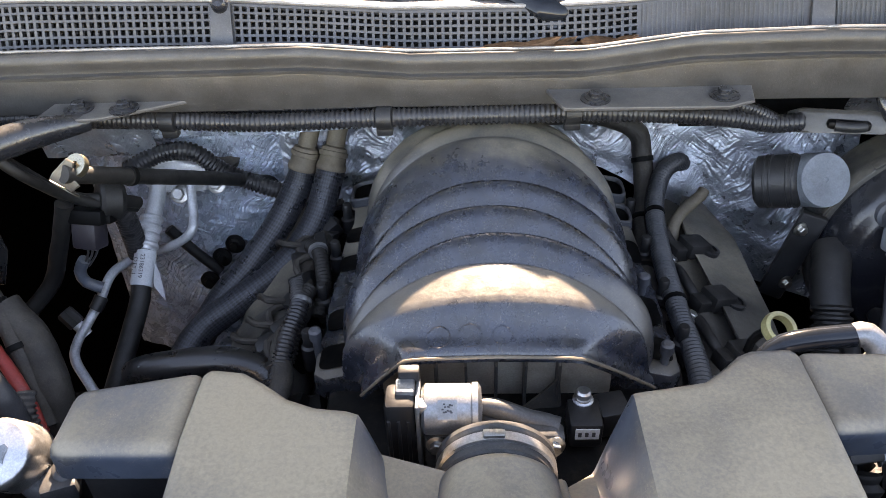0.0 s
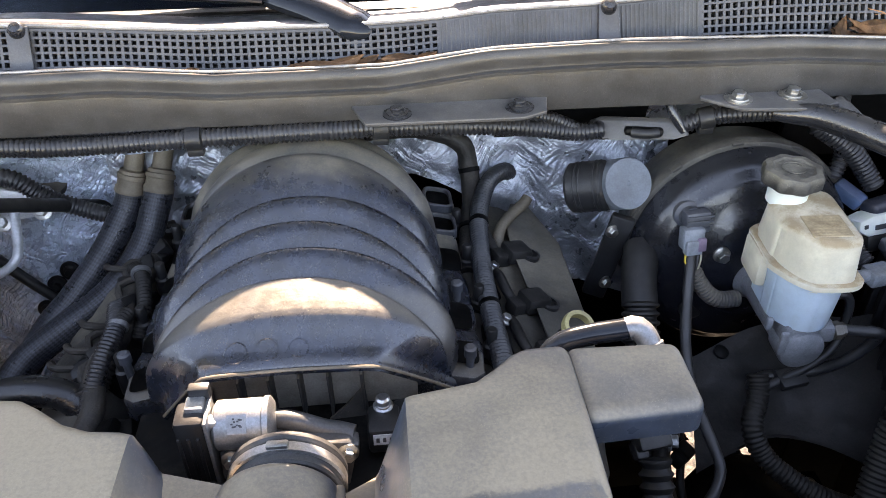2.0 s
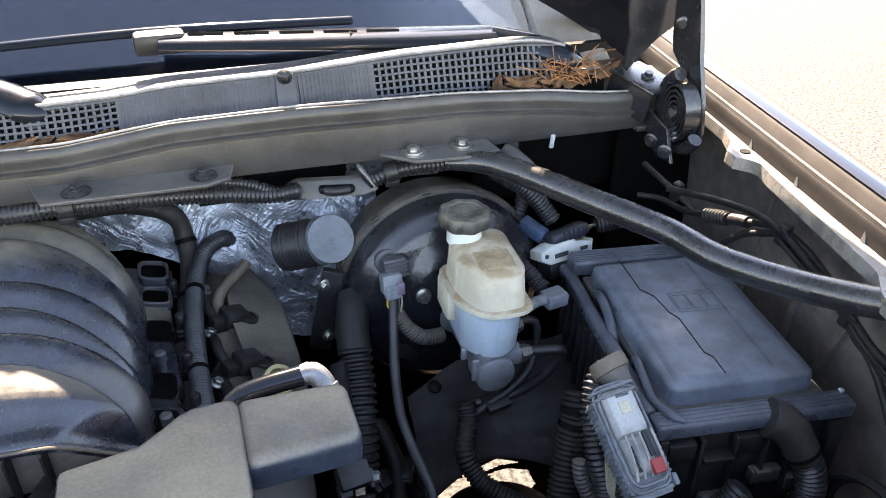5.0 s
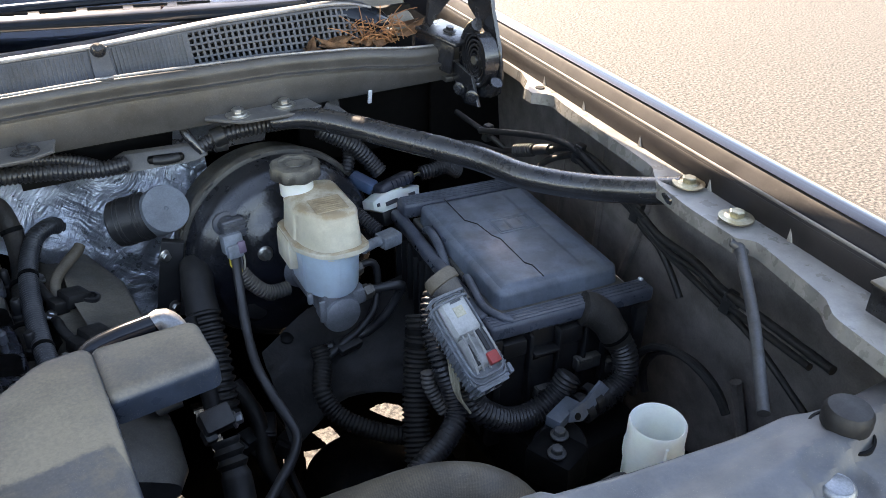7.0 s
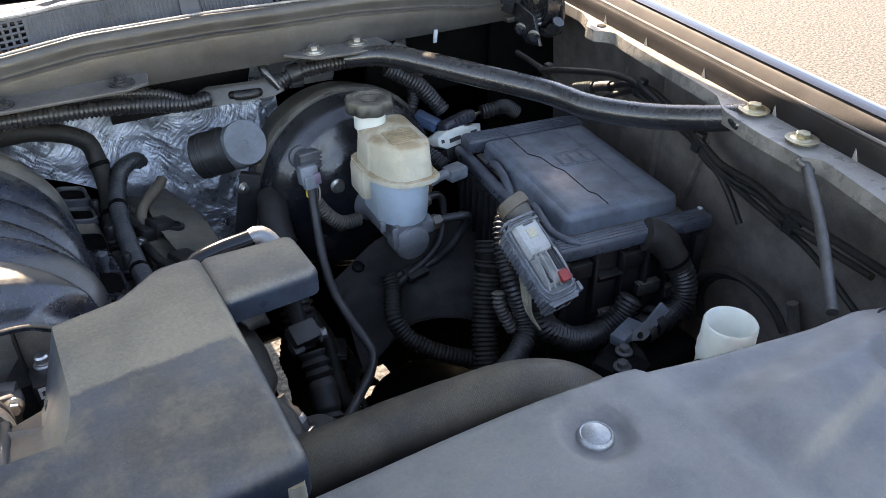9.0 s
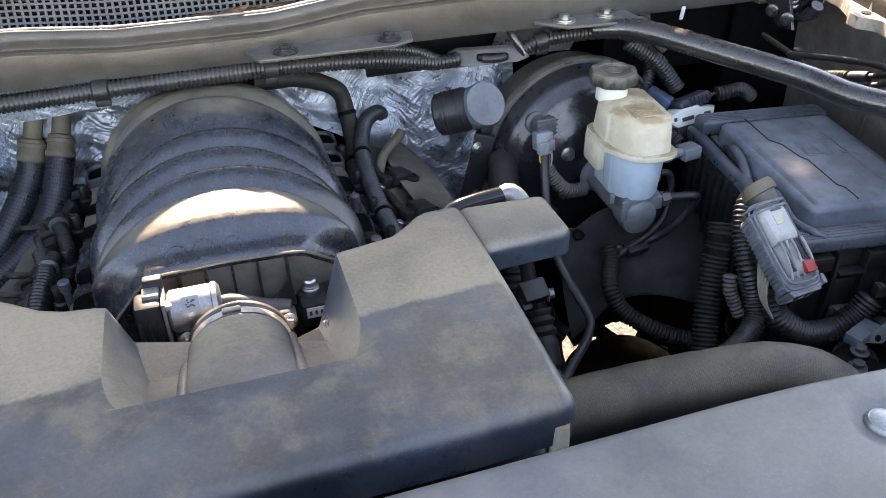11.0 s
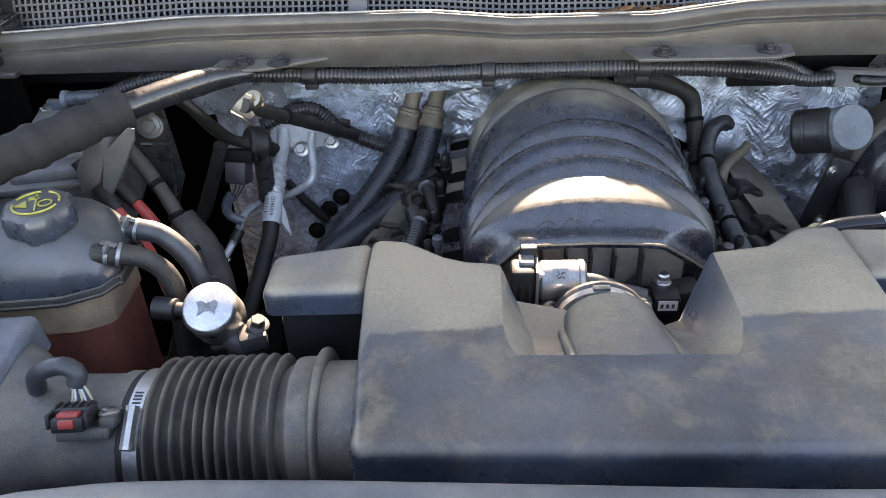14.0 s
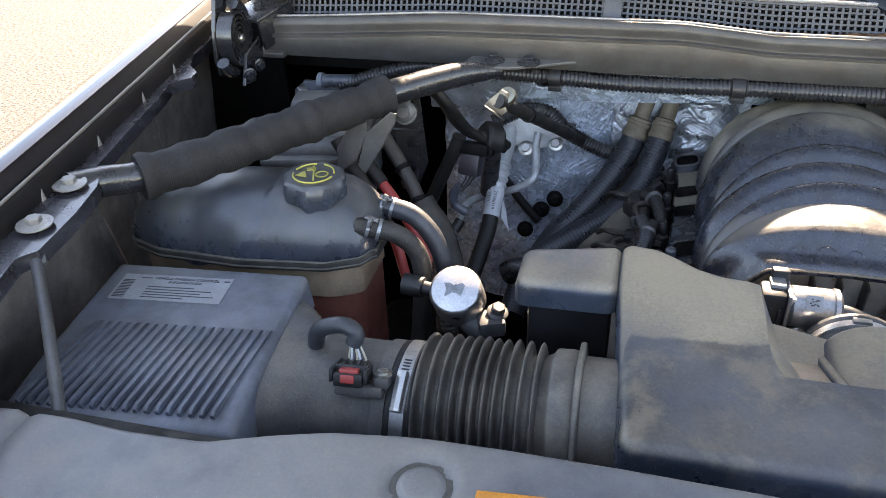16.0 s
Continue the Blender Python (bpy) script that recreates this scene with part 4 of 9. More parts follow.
# ---- engine ----
def engine_block():
    ob = thing("engine_block", "dark engine block under the intake", "engine", (0.05, 0.6, 0.5))
    bm = mk()
    box(bm, (0.05, 0.62, 0.72), (0.40, 0.62, 0.5), (0, 0, 0), 0.03)
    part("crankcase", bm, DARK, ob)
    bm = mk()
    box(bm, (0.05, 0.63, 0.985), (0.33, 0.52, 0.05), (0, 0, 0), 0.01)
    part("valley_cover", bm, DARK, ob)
    for s in (-1, 1):
        bm = mk()
        x0 = 0.05 + s * 0.25

        def prof(u):
            return u

        loops = []
        for i in range(25):
            u = i / 24
            y = 0.47 + 0.50 * u
            e = math.sin(min(1, min(u, 1 - u) / 0.06) * math.pi / 2)
            w, h = 0.052 * (0.75 + 0.25 * e), 0.034 * (0.55 + 0.45 * e)
            bumpz = 0.006 * (1 if int(u * 8) % 2 else 0)
            l = []
            for k in range(20):
                a = 2 * math.pi * k / 20
                px = math.copysign(abs(math.cos(a)) ** 0.5, math.cos(a)) * w
                pz = math.copysign(abs(math.sin(a)) ** 0.5, math.sin(a)) * (h + bumpz)
                l.append(Vector((x0 + s * 0.0 + px * 0.82 - s * pz * -0.5, y, 0.945 + pz * 0.85 - s * px * 0.5)))
            loops.append(l)
        rings(bm, loops)
        vc = part("valve_cover", bm, VALVE, ob, "grime-coated valve cover")
        if s > 0:
            bm = mk()
            prism(bm, [(0.05 + s * (px - 0.05), py, pz) for px, py, pz in ((0.335, 0.915, 0.998), (0.366, 0.838, 0.984), (0.369, 0.70, 0.978), (0.366, 0.56, 0.976), (0.336, 0.54, 0.990), (0.312, 0.60, 1.0), (0.306, 0.70, 1.003), (0.296, 0.786, 1.008), (0.294, 0.86, 1.010), (0.31, 0.905, 1.006))][::s], (s * 0.004, 0, -0.012), 0.004, 2)
            part("cover_top", bm, VALVE, vc, "flat dusty top of the cover")
            for px, py, pz in ((0.302, 0.79, 1.006), (0.309, 0.70, 1.0), (0.314, 0.615, 0.996)):
                bm = mk()
                box(bm, (px - 0.002, py, pz), (0.032, 0.03, 0.02), (0, 14, 22), 0.004)
                box(bm, (px - 0.022, py - 0.006, pz - 0.002), (0.022, 0.022, 0.018), (0, 14, 22), 0.003)
                tube(bm, [(px - 0.026, py, pz), (px - 0.034, py + 0.02, pz + 0.008), (px - 0.036, py + 0.05, pz + 0.002), (px - 0.04, py + 0.075, pz - 0.01)], 0.0062, 10)
                part("coil_plug", bm, RUBBER, vc, "black coil plug and lead")
                bm = mk()
                lathe(bm, (px + 0.016, py - 0.004, pz - 0.006), (0.25, 0, 1), [(0.012, 0), (0.012, 0.005), (0.008, 0.006), (0.008, 0.003), (0, 0.003)], 18)
                part("bolt_pocket", bm, PL_BLACK, vc)
        for k in range(4):
            y = 0.54 + 0.10 * k
            bm = mk()
            box(bm, (x0 - s * 0.05, y, 0.985), (0.035, 0.045, 0.03), (0, s * 28, 6 * s), 0.005)
            box(bm, (x0 - s * 0.068, y + 0.01, 0.985), (0.03, 0.024, 0.022), (0, s * 20, 14), 0.004)
            part("ignition_coil", bm, PL_DARK, vc, "black ignition coil")
            bm = mk()
            bolt(bm, (x0 - s * 0.032, y + 0.03, 0.999), (s * 0.45, 0, 0.9), 0.006, 0.008)
            part("bolt", bm, ALU, vc)
            bm = mk()
            tube(bm, [(x0 - s * 0.05, y + 0.02, 0.99), (x0 - s * 0.07, y + 0.035, 0.975), (x0 - s * 0.065, y + 0.07, 0.955)], 0.007, 8)
            part("plug_lead", bm, RUBBER, vc)


engine_block()

MX = 0.052
STEP = 0.0370


def mouth(y):
    """How far a place is given over to the shape of the mouth."""
    w = min(1.0, max(0.0, (0.552 - y) / 0.038))
    return w * w * (3 - 2 * w)


def mani_top(y):
    return float(np.interp(y, (0.513, 0.515, 0.519, 0.525, 0.533, 0.540, 0.546, 0.551, 0.557, 0.565, 0.58, 0.6, 0.6215, 0.70, 0.78, 0.83, 0.87, 0.90), (1.098, 1.1010, 1.1042, 1.1085, 1.1141, 1.1189, 1.1226, 1.1252, 1.1277, 1.1300, 1.1335, 1.1375, 1.1412, 1.1555, 1.1675, 1.1665, 1.1495, 1.1125)))


def mani_z(y):
    return mani_top(y) - 0.0148 * (1 - mouth(y))


VALLEY = [0.6035 + STEP * k for k in (0, 1, 2, 3, 5, 6, 7)]


def lobe(y, ux):
    """Height of the runners, 0 to 1, at a place along the intake; neighbouring runners pinch together in pairs, by turns on either side."""
    sweep = (0.058 if ux < 0 else 0.050) * abs(ux) ** 2.2
    pinch = 0.0085 * ux * abs(ux)
    vs = [v - sweep + (pinch if k % 2 else -pinch) for k, v in enumerate(VALLEY)]
    if y <= vs[0]:
        return max(0.0, 1 - max(0.0, (y - vs[0] + 0.013) / 0.013) ** 2.2)
    for a, b in zip(vs, vs[1:]):
        if y <= b:
            u = (y - a) / (b - a)
            full = min(1.3, (b - a) / STEP) ** 0.6
            return full * (1 - (1 - u / 0.7) ** 1.9 if u < 0.7 else math.sqrt(max(0.0, 1 - ((u - 0.7) / 0.3) ** 2)))
    return 0.0


def manifold():
    ob = thing("intake_manifold", "black plastic intake manifold with arched runners, dusty at the rear", "intake manifold", (MX, 0.7, 1.0))
    bm = mk()
    ny, nx = 250, 80
    ys = span(0.513, 0.56, 36)[:-1] + span(0.56, 0.905, ny - 36)
    A = []
    for y in ys:
        half = float(np.interp(y, (0.513, 0.57, 0.62, 0.8, 0.86, 0.905), (0.136, 0.140, 0.141, 0.133, 0.122, 0.106)))
        w = mouth(y)
        row = []
        for i in range(nx + 1):
            t = -1 + 2 * i / nx
            a = t * 1.45
            ux = math.copysign(abs(math.sin(a)) ** 0.92, a) / math.sin(1.45) ** 0.92
            uz = abs(math.cos(a)) ** float(np.interp(y, (0.56, 0.64), (0.60, 0.74)))
            zb = 1.005
            zt = mani_z(y)
            z = zb + (zt - zb) * uz
            x = MX + half * ux
            d = 0.0165 * lobe(y, ux) * (0.5 + 0.5 * min(1, uz * 1.8)) * (1 - w)
            px, pz = x + math.sin(a * 0.9) * d, z + math.cos(a * 0.9) * d
            # the mouth is a flat-topped arch with splayed legs
            q = abs(t)
            e = (q - 0.56 + math.sqrt((q - 0.56) ** 2 + 0.006)) / 2 / 0.4435
            tx = MX - 0.006 + math.copysign(0.074 * min(q, 0.56) / 0.56 + (0.046 if t < 0 else 0.080) * e, t)
            tz = zt - (0.052 if t < 0 else 0.066) * e ** 1.1 - 0.003 * min(q, 0.56)
            row.append((px + (tx - px) * w, y + (0.026 * e * w if t > 0 else 0.006 * e * w), pz + (tz - pz) * w))
        A.append([bm.verts.new(p) for p in row])
    for j in range(len(A) - 1):
        for i in range(nx):
            bm.faces.new((A[j][i], A[j][i + 1], A[j + 1][i + 1], A[j + 1][i]))
    # rolled front lip
    lip = [v.co + Vector((0, -0.0022, 0.0004)) for v in A[0]]
    L1 = [bm.verts.new((v.co.x, v.co.y - 0.004, v.co.z - 0.0005)) for v in A[0]]
    L2 = [bm.verts.new((MX + (v.co.x - MX) * 0.985, v.co.y - 0.003, v.co.z - 0.0045)) for v in A[0]]
    L3 = [bm.verts.new((MX + (v.co.x - MX) * 0.97, v.co.y + 0.06, v.co.z - 0.006)) for v in A[0]]
    for P, Q in ((A[0], L1), (L1, L2), (L2, L3)):
        for i in range(nx):
            bm.faces.new((P[i + 1], P[i], Q[i], Q[i + 1]))
    cut = [[tuple(v.co) for v in row] for row in A]
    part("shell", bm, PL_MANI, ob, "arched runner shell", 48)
    bm = mk()
    tube(bm, lip, 0.0017, 8, 0.004)
    part("lip_bead", bm, TAN, ob, "worn dusty lip bead")
    # rims of three moulded discs by the lip
    def skin(x, y):
        k = min(range(len(ys)), key=lambda q: abs(ys[q] - y))
        return float(np.interp(x, [q[0] for q in cut[k]], [q[2] for q in cut[k]]))
    for x, r in ((-0.001, 0.0110), (0.027, 0.0110), (0.056, 0.0090)):
        yc = 0.5285
        bm = mk()
        tube(bm, [(x + r * math.cos(a), yc + 0.8 * r * math.sin(a), skin(x + r * math.cos(a), yc + 0.8 * r * math.sin(a)) + 0.0001) for a in span(0, 2 * math.pi, 28)], 0.0006, 6, 0.003)
        part("moulded_disc", bm, PL_MANI, ob)
    # recess and ribs under the lip
    bm = mk()
    box(bm, (MX, 0.556, 1.026), (0.22, 0.012, 0.09), (0, 0, 0), 0.002)
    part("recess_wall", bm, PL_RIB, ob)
    for x in (-0.036, -0.005, 0.023, 0.051, 0.078, 0.109, 0.14):
        bm = mk()
        top = 1.071 - 4.0 * max(0.0, abs(x - 0.046) - 0.075)
        prism(bm, [(x - 0.0013, 0.526, top), (x - 0.0013, 0.55, top + 0.004), (x - 0.0013, 0.55, 1.002), (x - 0.0013, 0.534, 1.004)], (0.0026, 0, 0), 0.0006)
        part("rib", bm, RIM_GRIME, ob)
    bm = mk()
    sheet(bm, lambda u, v: (-0.07 + 0.245 * u, 0.532 + 0.022 * v, 1.0075 - 2.2 * abs(u - 0.72) ** 2.4 * 0.02), 20, 2, 0.005)
    part("shelf", bm, RIM_GRIME, ob, "curved shelf below the ribs")
    for x in (0.048, 0.078):
        bm = mk()
        prism(bm, [(x - 0.0013, 0.532, 1.0), (x - 0.0013, 0.56, 1.002), (x - 0.0013, 0.56, 0.95), (x - 0.0013, 0.54, 0.95)], (0.0026, 0, 0), 0.0006)
        part("rib", bm, RIM_GRIME, ob)
    bm = mk()
    box(bm, (0.05, 0.562, 0.972), (0.22, 0.01, 0.06), (0, 0, 0), 0.002)
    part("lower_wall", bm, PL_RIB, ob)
    bm = mk()
    prism(bm, [(0.064, 0.528, 1.002), (0.09, 0.532, 1.022), (0.109, 0.536, 1.045), (0.114, 0.53, 0.992), (0.07, 0.522, 0.985)], (0.002, 0.004, 0.001), 0.001)
    part("gusset", bm, RIM_GRIME, ob, "three-cornered gusset")
    # side flanges with open sockets between the runners
    for s, holes in ((-1, ((0.584, 0.017), (0.640, 0.016), (0.737, 0.015), (0.793, 0.015), (0.878, 0.019))), (1, ((0.590, 0.017), (0.648, 0.022), (0.752, 0.022), (0.826, 0.017), (0.878, 0.019)))):
        bm = mk()
        outl = [(0.10, 0.555), (0.168, 0.555), (0.180, 0.565), (0.182, 0.61), (0.172, 0.628), (0.180, 0.65), (0.178, 0.71), (0.168, 0.735), (0.176, 0.76), (0.174, 0.80), (0.164, 0.82), (0.166, 0.852), (0.180, 0.858), (0.178, 0.898), (0.10, 0.90)]
        prism(bm, [(MX + s * x, y, 1.031 - 0.25 * (x - 0.15)) for x, y in outl][::s], (0, 0, -0.03), 0.003, 2)
        fl = part("side_flange", bm, PL_MANI, ob, "moulded side flange")
        for y, ly in holes:
            wx = 0.160 - 0.012 * (y - 0.58)
            sup = []
            for a in span(0, 2 * math.pi, 28)[:-1]:
                ca, sa = math.cos(a), math.sin(a)
                sup.append((math.copysign(abs(ca) ** 0.5, ca), math.copysign(abs(sa) ** 0.5, sa)))
            zz = 1.034 if y < 0.86 else 1.040
            if y > 0.8:
                bm = mk()
                rings(bm, [[Vector((MX + s * (wx + p * 0.0155 * g), y + q * ly * g, zz + dz - 0.25 * (p * 0.0155))) for p, q in sup] for g, dz in ((1.26, -0.010), (1.24, 0.0), (1.16, 0.0015), (1.02, 0.001), (0.97, -0.001), (0.95, -0.009))], True, False)
                part("socket_rim", bm, PL_GREY_DARK, fl, "open moulded socket")
            # flat dark face that stands for the shade inside the socket
            bm = mk()
            bm.faces.new([bm.verts.new((MX + s * (wx + p * 0.016), y + q * ly, zz - 0.0035 - 0.25 * p * 0.016)) for p, q in sup])
            bmesh.ops.solidify(bm, geom=bm.faces[:], thickness=0.001)
            part("socket_floor", bm, DARK, fl)
        for k, y in enumerate((0.615, 0.69, 0.77, 0.85)):
            bm = mk()
            x = MX + s * (0.193 - 0.014 * k / 3)
            lathe(bm, (x, y, 0.985), (0, 0, 1), [(0.009, 0), (0.009, 0.03), (0.006, 0.032), (0.006, 0.05), (0.0045, 0.052)], 14)
            part("hold_down_stud", bm, PL_BLACK, ob)
    # pressure sensor
    bm = mk()
    box(bm, (0.124, 0.478, 1.022), (0.03, 0.034, 0.03), (0, 0, 0), 0.004)
    box(bm, (0.15, 0.49, 1.02), (0.03, 0.03, 0.03), (0, 0, 12), 0.004)
    ms = part("pressure_sensor", bm, PL_BLACK, ob, "small black sensor")
    bm = mk()
    lathe(bm, (0.124, 0.492, 1.035), (0, 0, 1), [(0.0095, 0), (0.0095, 0.003), (0.0075, 0.004), (0.0075, 0.006), (0.0068, 0.006), (0.0068, 0.012), (0.005, 0.014), (0, 0.014)], 16)
    part("bolt", bm, ALU_CLEAN, ms, "bright flanged bolt")
    bm = mk()
    prism(bm, [(0.114, 0.4605, 1.021), (0.135, 0.4605, 1.021), (0.135, 0.4605, 1.034), (0.114, 0.4605, 1.034)], (0, -0.0008, 0), 0)
    part("label", bm, PAPER, ms, "tiny printed label")
    for k in range(3):
        bm = mk()
        box(bm, (0.118 + 0.006 * k, 0.4593, 1.0275), (0.003, 0.0008, 0.005), (0, 0, 0), 0)
        part("print_bar", bm, INK, ms)
    for o in (ms, ms.children[0], ms.children[1], ms.children[2], ms.children[3], ms.children[4]):
        o.data.transform(Matrix.Translation((0.004, 0.014, 0.012)))


manifold()


def throttle():
    ob = thing("throttle_body", "bare aluminium throttle body with motor housing", "throttle body", (0.05, 0.45, 1.0))
    mz = 1.0805
    bm = mk()
    lathe(bm, (-0.014, 0.468, mz), (1, 0, 0), [(0.018, 0), (0.0213, 0.003), (0.0213, 0.040), (0.0205, 0.0415), (0.0222, 0.0425), (0.0222, 0.047), (0.018, 0.050), (0.0, 0.051)], 32)
    mo = part("motor_housing", bm, ALU_MOTOR, ob, "round aluminium motor housing")
    t1, t2, nn = Vector((1, 0, 0)), Vector((0, 0.72, 0.69)), Vector((0, -0.69, 0.72))
    c = Vector((0.008, 0.468, mz)) + nn * 0.0213
    bm = mk()
    prism(bm, [c + t1 * a + t2 * b for a, b in ((-0.008, -0.008), (0.008, -0.008), (0.008, 0.008), (-0.008, 0.008))], nn * 0.0006, 0)
    part("code_label", bm, FADED, mo, "small printed label")
    rr = random.Random(4)
    for i in range(14):
        bm = mk()
        a, b = rr.uniform(-0.0045, 0.0045), rr.uniform(-0.003, 0.005)
        prism(bm, [c + nn * 0.0006 + t1 * (a + p) + t2 * (b + q) for p, q in ((-0.0009, -0.0007), (0.0009, -0.0007), (0.0009, 0.0007), (-0.0009, 0.0007))], nn * 0.0003, 0)
        part("print_bar", bm, INK, mo)
    # gear cover with its flange and lugs
    bm = mk()
    box(bm, (-0.031, 0.463, 1.066), (0.026, 0.028, 0.076), (0, 0, 0), 0.005)
    gc = part("gear_cover", bm, PL_BLACK, ob, "black gear cover")
    for k in range(3):
        bm = mk()
        box(bm, (-0.0405 + 0.008 * k, 0.4485, 1.06), (0.003, 0.003, 0.055), (0, 0, 0), 0.001)
        part("cover_rib", bm, PL_BLACK, gc)
    bm = mk()
    box(bm, (-0.0165, 0.464, 1.064), (0.0035, 0.034, 0.082), (0, 0, 0), 0.001)
    part("cover_flange", bm, ALU_MOTOR, ob)
    bm = mk()
    box(bm, (-0.027, 0.470, 1.102), (0.016, 0.016, 0.012), (0, 0, 0), 0.002)
    part("lug", bm, ALU_CLEAN, ob, "bright cast lug")
    bm = mk()
    box(bm, (-0.013, 0.459, 1.094), (0.010, 0.012, 0.010), (0, 0, 0), 0.003)
    part("lug", bm, ALU_CLEAN, ob, "bright cast lug")
    bm = mk()
    box(bm, (-0.024, 0.481, 1.108), (0.018, 0.010, 0.016), (0, 0, 0), 0.002)
    part("connector_tab", bm, PL_BLACK, ob, "black connector tab")
    bm = mk()
    lathe(bm, (0.047, 0.408, 1.053), (0, 1, 0), [(0.045, 0), (0.047, 0.002), (0.047, 0.022), (0.0495, 0.024), (0.0495, 0.028), (0.0, 0.028)], 56, True)
    part("bore", bm, ALU_DULL, ob, "machined bore")
    bm = mk()
    lathe(bm, (0.047, 0.4165, 1.053), (0, 1, 0), [(0.0472, 0), (0.0497, 0.0008), (0.0497, 0.0092), (0.0472, 0.010)], 56, False)
    part("clamp_band", bm, ALU_CLEAN, ob, "shiny clamp band")
    bm = mk()
    box(bm, (0.045, 0.4215, 1.1035), (0.018, 0.008, 0.005), (0, 0, 0), 0.002)
    part("clamp_screw", bm, STEEL, ob)
    bm = mk()
    prism(bm, [(x, 0.452, z) for x, z in ((-0.014, 1.03), (-0.012, 1.06), (0.0, 1.068), (0.03, 1.07), (0.07, 1.066), (0.098, 1.064), (0.106, 1.058), (0.106, 1.048), (0.098, 1.04), (0.09, 0.97), (0.01, 0.97))], (0, 0.018, 0), 0.003, 2)
    part("flange_plate", bm, ALU_DULL, ob)
    bm = mk()
    tube(bm, [(0.030, 0.478, 1.072), (0.045, 0.476, 1.073), (0.060, 0.474, 1.069), (0.075, 0.472, 1.063), (0.09, 0.47, 1.060), (0.102, 0.467, 1.058)], 0.0085, 16, 0.004)
    part("link_cover", bm, ALU_DULL, ob, "curved grey link cover")
    for x, z in ((-0.002, 1.055), (0.097, 1.053)):
        bm = mk()
        bolt(bm, (x, 0.452, z), (0, -1, 0.15), 0.0062, 0.009)
        part("bolt", bm, STEEL, ob)


throttle()


def res_rear(x):
    return float(np.interp(x, (-0.20, -0.152, -0.135, -0.112, -0.09, -0.066, -0.05, -0.03, -0.008, 0.02, 0.05, 0.08, 0.098, 0.115, 0.135, 0.152, 0.18, 0.206, 0.222, 0.238, 0.25, 0.29),
                           (0.464, 0.457, 0.446, 0.428, 0.419, 0.416, 0.410, 0.398, 0.388, 0.389, 0.390, 0.389, 0.390, 0.405, 0.423, 0.432, 0.437, 0.442, 0.455, 0.470, 0.476, 0.478)))


def res_top(x, y):
    z = 1.141 + 0.004 * math.sin((y - 0.18) * 9)
    # valley that opens towards the throttle, with the arched duct in its middle
    d = max(0.0, y - 0.277)
    fl = min(1.0, d / 0.004)
    wl = float(np.interp(x, (-0.056, -0.029, 0.122, 0.148), (0, 1, 1, 0)))
    depth = 0.010 * fl + 0.45 * d
    arch = max(0.0, 1 - ((x - 0.047) / 0.046) ** 2) ** 0.5 * min(0.042, depth * (0.56 + 0.17 * min(1.0, d / 0.1)))
    return z - depth * wl + arch


